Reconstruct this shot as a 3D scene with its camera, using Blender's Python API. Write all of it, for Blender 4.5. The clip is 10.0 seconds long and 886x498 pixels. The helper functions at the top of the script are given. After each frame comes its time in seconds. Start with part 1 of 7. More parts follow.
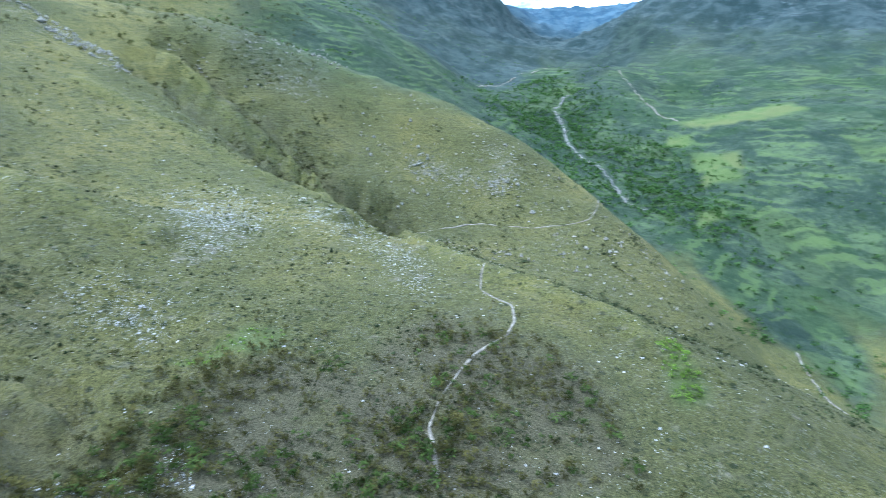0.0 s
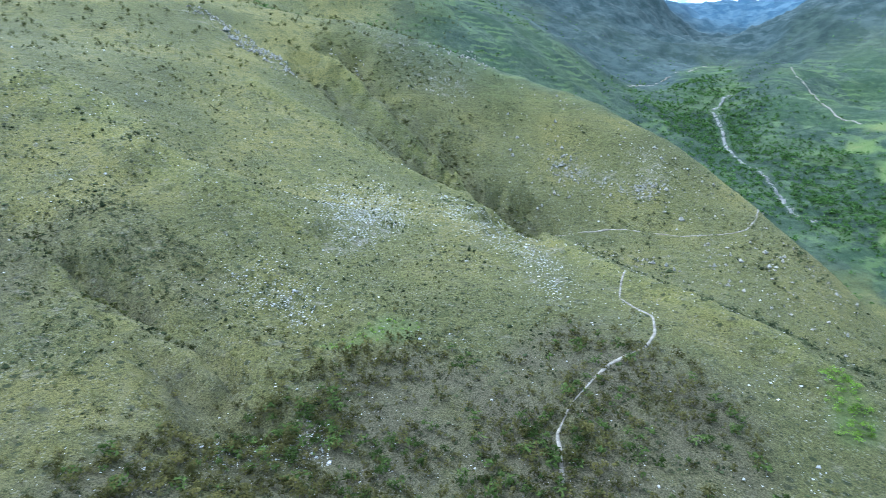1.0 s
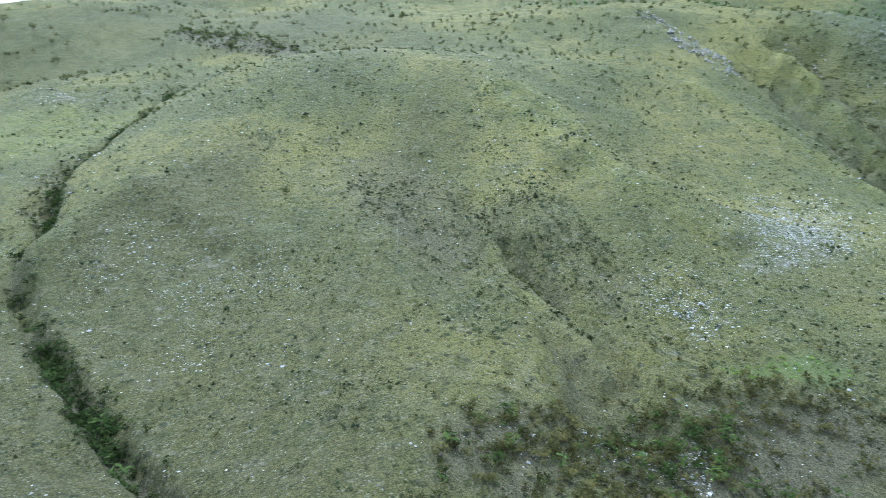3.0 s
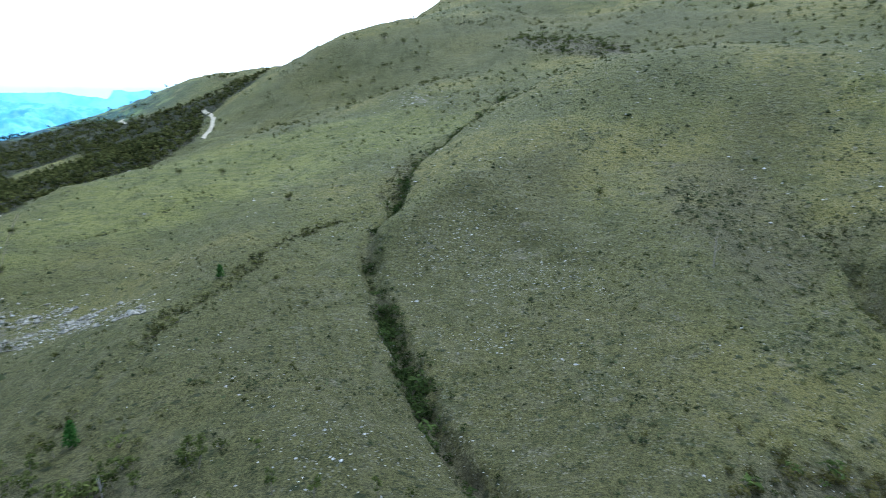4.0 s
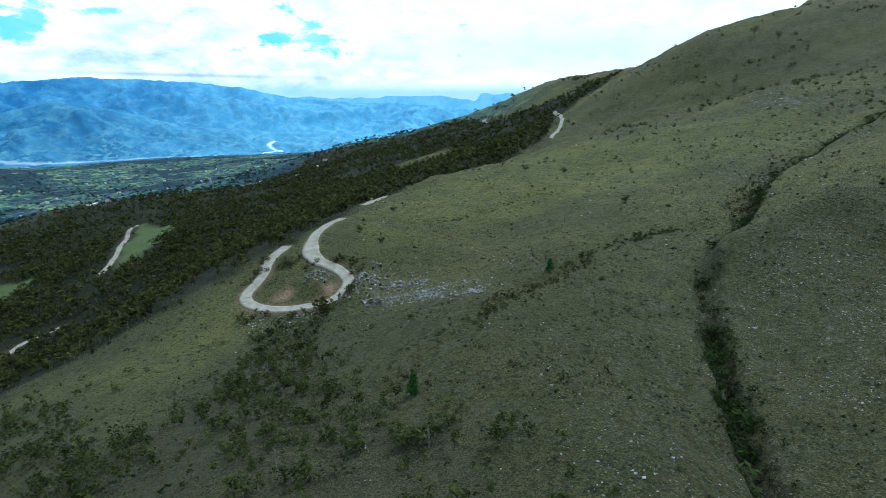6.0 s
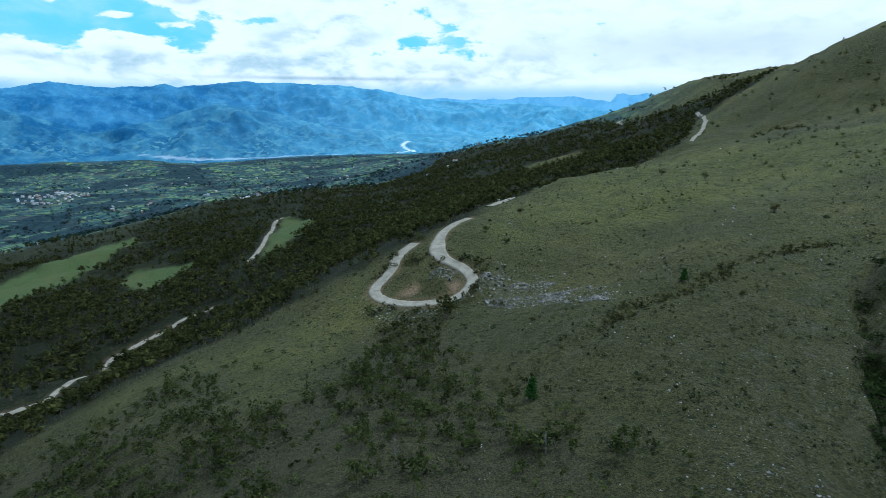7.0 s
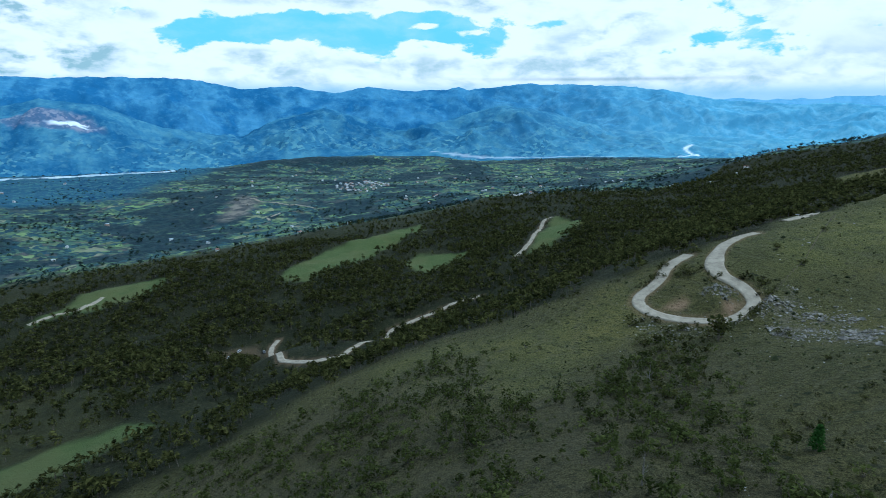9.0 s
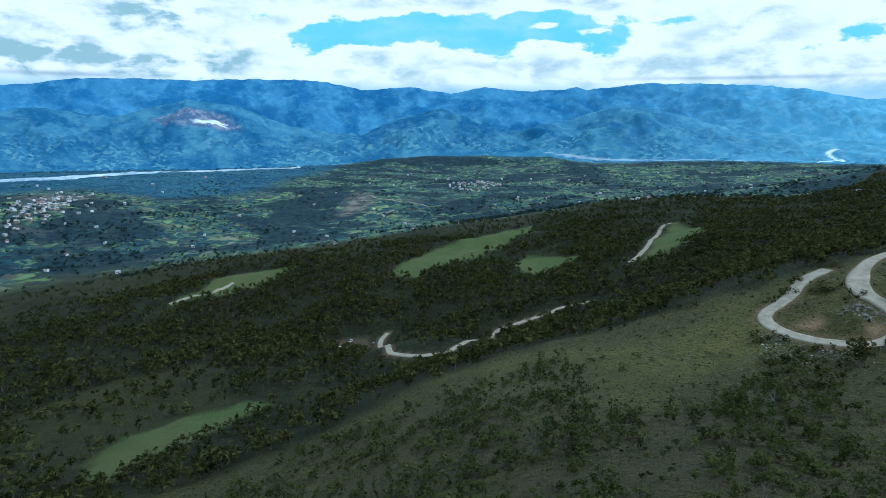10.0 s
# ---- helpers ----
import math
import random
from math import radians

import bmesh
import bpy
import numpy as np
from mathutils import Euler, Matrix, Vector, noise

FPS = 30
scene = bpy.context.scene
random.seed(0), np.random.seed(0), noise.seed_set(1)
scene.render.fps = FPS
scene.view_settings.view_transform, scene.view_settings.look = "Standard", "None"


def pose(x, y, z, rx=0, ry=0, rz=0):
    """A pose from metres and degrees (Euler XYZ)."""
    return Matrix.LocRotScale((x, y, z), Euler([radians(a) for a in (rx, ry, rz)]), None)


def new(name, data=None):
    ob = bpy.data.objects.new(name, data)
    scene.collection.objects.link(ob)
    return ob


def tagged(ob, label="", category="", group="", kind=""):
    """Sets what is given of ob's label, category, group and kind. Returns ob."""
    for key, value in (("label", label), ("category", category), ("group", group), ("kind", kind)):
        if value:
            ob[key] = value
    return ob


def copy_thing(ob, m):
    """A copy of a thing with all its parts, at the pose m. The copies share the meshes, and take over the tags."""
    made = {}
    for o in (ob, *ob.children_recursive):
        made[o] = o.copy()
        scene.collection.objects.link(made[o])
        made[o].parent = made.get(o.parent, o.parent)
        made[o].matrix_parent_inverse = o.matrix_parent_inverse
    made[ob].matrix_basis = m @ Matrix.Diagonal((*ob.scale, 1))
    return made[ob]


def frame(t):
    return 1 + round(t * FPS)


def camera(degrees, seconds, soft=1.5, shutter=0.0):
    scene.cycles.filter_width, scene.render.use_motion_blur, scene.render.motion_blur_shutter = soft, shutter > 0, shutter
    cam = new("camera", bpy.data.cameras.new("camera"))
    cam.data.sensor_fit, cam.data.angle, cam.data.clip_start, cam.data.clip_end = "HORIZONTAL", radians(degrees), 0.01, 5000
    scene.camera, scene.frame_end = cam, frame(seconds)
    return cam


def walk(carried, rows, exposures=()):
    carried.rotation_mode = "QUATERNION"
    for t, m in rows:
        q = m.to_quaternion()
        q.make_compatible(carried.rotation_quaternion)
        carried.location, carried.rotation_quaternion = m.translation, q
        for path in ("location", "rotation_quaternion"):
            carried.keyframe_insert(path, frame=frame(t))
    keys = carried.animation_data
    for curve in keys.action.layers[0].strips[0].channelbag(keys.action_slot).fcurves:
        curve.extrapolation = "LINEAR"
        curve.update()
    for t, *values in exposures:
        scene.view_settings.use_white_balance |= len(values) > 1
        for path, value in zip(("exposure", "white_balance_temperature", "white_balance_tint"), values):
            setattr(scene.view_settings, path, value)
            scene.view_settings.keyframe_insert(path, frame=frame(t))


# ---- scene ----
# camera: it turns on the spot over the slope
LOOKOUT = 50.0
ROWS = [
    (0.0, pose(0, 0, LOOKOUT, 76.62, 0, -160.55) @ pose(0, 0, 0, 0, 0, -0.11)),
    (0.1, pose(0, 0, LOOKOUT, 76.63, 0, -157.26) @ pose(0, 0, 0, 0, 0, -0.08)),
    (0.2, pose(0, 0, LOOKOUT, 76.64, 0, -155.03) @ pose(0, 0, 0, 0, 0, -0.04)),
    (0.3, pose(0, 0, LOOKOUT, 76.64, 0, -153.23) @ pose(0, 0, 0, 0, 0, 0.00)),
    (0.4, pose(0, 0, LOOKOUT, 76.65, 0, -152.83) @ pose(0, 0, 0, 0, 0, 0.04)),
    (0.5, pose(0, 0, LOOKOUT, 76.66, 0, -151.75) @ pose(0, 0, 0, 0, 0, 0.08)),
    (0.6, pose(0, 0, LOOKOUT, 76.66, 0, -150.99) @ pose(0, 0, 0, 0, 0, 0.05)),
    (0.7, pose(0, 0, LOOKOUT, 76.67, 0, -150.99) @ pose(0, 0, 0, 0, 0, 0.02)),
    (0.8, pose(0, 0, LOOKOUT, 76.68, 0, -150.89) @ pose(0, 0, 0, 0, 0, -0.00)),
    (0.9, pose(0, 0, LOOKOUT, 76.68, 0, -149.14) @ pose(0, 0, 0, 0, 0, -0.03)),
    (1.0, pose(0, 0, LOOKOUT, 76.69, 0, -147.27) @ pose(0, 0, 0, 0, 0, -0.05)),
    (1.1, pose(0, 0, LOOKOUT, 76.71, 0, -145.12) @ pose(0, 0, 0, 0, 0, -0.05)),
    (1.2, pose(0, 0, LOOKOUT, 76.73, 0, -141.88) @ pose(0, 0, 0, 0, 0, -0.05)),
    (1.3, pose(0, 0, LOOKOUT, 76.75, 0, -138.81) @ pose(0, 0, 0, 0, 0, -0.06)),
    (1.4, pose(0, 0, LOOKOUT, 76.77, 0, -134.90) @ pose(0, 0, 0, 0, 0, -0.06)),
    (1.5, pose(0, 0, LOOKOUT, 76.79, 0, -132.25) @ pose(0, 0, 0, 0, 0, -0.06)),
    (1.6, pose(0, 0, LOOKOUT, 76.80, 0, -130.13) @ pose(0, 0, 0, 0, 0, -0.02)),
    (1.7, pose(0, 0, LOOKOUT, 76.80, 0, -129.17) @ pose(0, 0, 0, 0, 0, 0.02)),
    (1.8, pose(0, 0, LOOKOUT, 76.80, 0, -128.84) @ pose(0, 0, 0, 0, 0, 0.06)),
    (1.9, pose(0, 0, LOOKOUT, 76.80, 0, -127.88) @ pose(0, 0, 0, 0, 0, 0.10)),
    (2.0, pose(0, 0, LOOKOUT, 76.80, 0, -126.52) @ pose(0, 0, 0, 0, 0, 0.14)),
    (2.2, pose(0, 0, LOOKOUT, 76.86, 0, -124.50) @ pose(0, 0, 0, 0, 0, 0.03)),
    (3.3, pose(0, 0, LOOKOUT, 77.02, 0, -102.69) @ pose(0, 0, 0, 0, 0, -0.25)),
    (3.4, pose(0, 0, LOOKOUT, 77.02, 0, -100.75) @ pose(0, 0, 0, 0, 0, -0.30)),
    (3.5, pose(0, 0, LOOKOUT, 77.01, 0, -97.88) @ pose(0, 0, 0, 0, 0, -0.36)),
    (3.6, pose(0, 0, LOOKOUT, 77.05, 0, -94.28) @ pose(0, 0, 0, 0, 0, -0.33)),
    (3.7, pose(0, 0, LOOKOUT, 77.09, 0, -90.53) @ pose(0, 0, 0, 0, 0, -0.31)),
    (3.9, pose(0, 0, LOOKOUT, 77.16, 0, -82.94) @ pose(0, 0, 0, 0, 0, -0.25)),
    (4.0, pose(0, 0, LOOKOUT, 77.20, 0, -79.73) @ pose(0, 0, 0, 0, 0, -0.22)),
    (4.5, pose(0, 0, LOOKOUT, 77.27, 0, -73.30) @ pose(0, 0, 0, 0, 0, -0.04)),
    (5.0, pose(0, 0, LOOKOUT, 77.32, 0, -65.03) @ pose(0, 0, 0, 0, 0, -0.06)),
    (5.5, pose(0, 0, LOOKOUT, 77.38, 0, -55.91) @ pose(0, 0, 0, 0, 0, 0.10)),
    (5.7, pose(0, 0, LOOKOUT, 77.34, 0, -52.72) @ pose(0, 0, 0, 0, 0, 0.16)),
    (6.8, pose(0, 0, LOOKOUT, 77.46, 0, -39.02) @ pose(0, 0, 0, 0, 0, 0.20)),
    (7.0, pose(0, 0, LOOKOUT, 77.41, 0, -36.47) @ pose(0, 0, 0, 0, 0, 0.21)),
    (7.3, pose(0, 0, LOOKOUT, 77.41, 0, -32.49) @ pose(0, 0, 0, 0, 0, 0.26)),
    (7.5, pose(0, 0, LOOKOUT, 77.41, 0, -30.08) @ pose(0, 0, 0, 0, 0, 0.30)),
    (8.0, pose(0, 0, LOOKOUT, 77.42, 0, -23.74) @ pose(0, 0, 0, 0, 0, 0.38)),
    (8.1, pose(0, 0, LOOKOUT, 77.41, 0, -22.49) @ pose(0, 0, 0, 0, 0, 0.36)),
    (8.2, pose(0, 0, LOOKOUT, 77.41, 0, -21.26) @ pose(0, 0, 0, 0, 0, 0.34)),
    (8.5, pose(0, 0, LOOKOUT, 77.40, 0, -17.42) @ pose(0, 0, 0, 0, 0, 0.28)),
    (9.0, pose(0, 0, LOOKOUT, 77.39, 0, -11.15) @ pose(0, 0, 0, 0, 0, 0.34)),
    (9.5, pose(0, 0, LOOKOUT, 77.37, 0, -5.62) @ pose(0, 0, 0, 0, 0, 0.42)),
    (9.8, pose(0, 0, LOOKOUT, 77.35, 0, -2.41) @ pose(0, 0, 0, 0, 0, 0.46)),
    (10.0, pose(0, 0, LOOKOUT, 77.34, 0, -0.57) @ pose(0, 0, 0, 0, 0, 0.49)),
]
EXPOSURES = [(0.0, 1.50, 4900, 8), (3.4, 1.42, 5050, 9), (4.0, 0.74, 5100, 8), (4.5, 0.05, 5150, 8), (5.5, -0.06, 5080, 6), (7.5, -0.50, 5020, 5), (10.0, -0.47, 4980, 4)]
cam = camera(72.39, 10.0, soft=0.6, shutter=0.2)
walk(cam, ROWS, EXPOSURES)

# world: broken cloud over a pale blue sky, sun behind cloud
SUN_EL, SUN_AZ = radians(47), radians(92)      # azimuth clockwise from +y
world = bpy.data.worlds.new("sky")
scene.world = world
world.use_nodes = True
wt = world.node_tree
wt.nodes.clear()


def wnode(kind, **kw):
    n = wt.nodes.new(kind)
    for k, v in kw.items():
        n.inputs[k].default_value = v
    return n


def wmath(op, a, b=None, clamp=False):
    n = wt.nodes.new("ShaderNodeMath")
    n.operation, n.use_clamp = op, clamp
    for i, v in enumerate((a, b)):
        if v is None:
            continue
        if isinstance(v, (int, float)):
            n.inputs[i].default_value = v
        else:
            wt.links.new(v, n.inputs[i])
    return n.outputs[0]


def wmix(fac, a, b):
    n = wt.nodes.new("ShaderNodeMix")
    n.data_type = "RGBA"
    for i, v in ((0, fac), (6, a), (7, b)):
        if isinstance(v, (int, float)):
            n.inputs[i].default_value = v
        elif isinstance(v, tuple):
            n.inputs[i].default_value = (*v, 1)
        else:
            wt.links.new(v, n.inputs[i])
    return n.outputs[2]


def wramp(value, a, b):
    n = wt.nodes.new("ShaderNodeMapRange")
    n.interpolation_type = "SMOOTHSTEP"
    n.inputs["From Min"].default_value, n.inputs["From Max"].default_value = a, b
    wt.links.new(value, n.inputs["Value"])
    return n.outputs[0]


sky = wt.nodes.new("ShaderNodeTexSky")
sky.sky_type, sky.sun_disc = "NISHITA", False
sky.sun_elevation, sky.sun_rotation = SUN_EL, SUN_AZ
sky.altitude, sky.air_density, sky.dust_density = 2600, 1.2, 0.6
sky_col = wt.nodes.new("ShaderNodeVectorMath")
sky_col.operation = "SCALE"
sky_col.inputs["Scale"].default_value = 0.16
wt.links.new(sky.outputs[0], sky_col.inputs[0])
place = wt.nodes.new("ShaderNodeTexCoord").outputs["Generated"]
sep = wt.nodes.new("ShaderNodeSeparateXYZ")
wt.links.new(place, sep.inputs[0])
az = wmath("MULTIPLY", wmath("ARCTAN2", sep.outputs[0], sep.outputs[1]), 180 / math.pi)       # clockwise from +y
el = wmath("MULTIPLY", wmath("ARCSINE", sep.outputs[2]), 180 / math.pi)


def wat(lift):
    """Where a cloud stands in the sky, seen from a little higher or lower."""
    n = wt.nodes.new("ShaderNodeCombineXYZ")
    wt.links.new(wmath("MULTIPLY", az, 0.115), n.inputs[0])
    wt.links.new(wmath("MULTIPLY", wmath("ADD", el, lift), 0.26), n.inputs[1])
    return n.outputs[0]


def wnoise(at, detail, shift, scale=1.0, rough=0.56):
    n = wnode("ShaderNodeTexNoise", Scale=scale, Detail=detail, Roughness=rough, Distortion=0.25)
    n.noise_dimensions = "4D"
    n.inputs["W"].default_value = shift
    wt.links.new(at, n.inputs["Vector"])
    return n.outputs["Fac"]


def bank(a, e, w, h, much):
    """A cloud bank, or with a negative amount a gap, round a bearing and a height in degrees."""
    u, v = (wmath("DIVIDE", wmath("SUBTRACT", p, q), k) for p, q, k in ((az, a, w), (el, e, h)))
    fall = wmath("POWER", 0.4, wmath("ADD", wmath("MULTIPLY", u, u), wmath("MULTIPLY", v, v)))
    return wmath("MULTIPLY", fall, much)


BANKS = [(0, 7.0, 8.5, 1.4, -0.27), (10, 7.3, 5, 1.5, -0.22), (-10, 6.5, 4, 0.9, -0.20), (-13.5, 7.6, 1.5, 0.8, 0.25), (1, 9.4, 17, 0.7, 0.30), (-31, 6.5, 7, 2.6, 0.20), (-21, 7.6, 6, 1.5, 0.22), (-8, 5.0, 9, 0.8, 0.16), (-1, 5.7, 2.6, 0.8, 0.20),
         (25, 6.4, 6, 2.4, 0.30), (9.6, 7.5, 1.6, 0.3, 0.30), (13.0, 7.1, 1.6, 0.25, 0.28), (33, 6.3, 1.8, 0.5, -0.12), (38.5, 6.2, 3, 0.5, -0.12), (66, 7, 20, 6, 0.26), (46, 6.2, 6, 1.6, 0.12)]
banks = 0.06
for one in BANKS:
    banks = wmath("ADD", bank(*one), banks)
banks = wmath("ADD", banks, wmath("MULTIPLY", wramp(el, 5.6, 3.9), 0.22))
rag = wmath("MULTIPLY", wmath("SUBTRACT", wnoise(wat(0.0), 9.0, 9.7, 2.8, 0.62), 0.5), 1.05)
heap = wmath("ADD", wmath("ADD", wnoise(wat(0.0), 11.0, 3.1), banks), rag)
over = wmath("ADD", wnoise(wat(0.8), 6.0, 3.1), banks)
cover = wramp(heap, 0.455, 0.575)
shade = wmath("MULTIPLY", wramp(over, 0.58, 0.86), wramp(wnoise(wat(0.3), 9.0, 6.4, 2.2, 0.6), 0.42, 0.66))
shade = wmath("MULTIPLY", shade, wmath("SUBTRACT", 1.0, wmath("MULTIPLY", wramp(az, 38, 52), 0.65)))
shade = wmath("MULTIPLY", shade, wmath("ADD", 0.8, wmath("MULTIPLY", wramp(az, -12, -22), 0.9)), clamp=True)
body = wmix(shade, (1.42, 1.42, 1.34), (0.55, 0.78, 0.79))
for a, e, w, h, much in ((26, 3.05, 9, 0.16, 0.55), (-31, 2.75, 5, 0.2, 0.7), (60, 5.6, 14, 1.6, 0.30)):      # flat dark bases
    body = wmix(bank(a, e, w, h, much), body, (0.34, 0.50, 0.58))
air = wmix(wramp(sep.outputs[2], 0.60, 0.16), sky_col.outputs[0], (0.35, 0.96, 1.10))
veil = wmath("MULTIPLY", wramp(wnoise(wat(0.0), 6.0, 12.3, 1.4, 0.6), 0.40, 0.70), 0.45)
air = wmix(veil, air, (0.95, 1.20, 1.22))
above = wmix(cover, air, body)
rim = wmix(wmath("MULTIPLY", wramp(el, 3.0, 1.7), 0.8), above, (0.46, 0.82, 1.02))
back = wt.nodes.new("ShaderNodeBackground")
back.inputs["Strength"].default_value = 1.0
wt.links.new(rim, back.inputs["Color"])
wt.links.new(back.outputs[0], wt.nodes.new("ShaderNodeOutputWorld").inputs[0])

sun = new("sun", bpy.data.lights.new("sun", "SUN"))
sun.data.energy, sun.data.angle, sun.data.color = 2.8, radians(8), (1.0, 0.96, 0.88)
sun.rotation_euler = Vector((math.sin(SUN_AZ) * math.cos(SUN_EL), math.cos(SUN_AZ) * math.cos(SUN_EL), math.sin(SUN_EL))).to_track_quat("Z", "Y").to_euler()

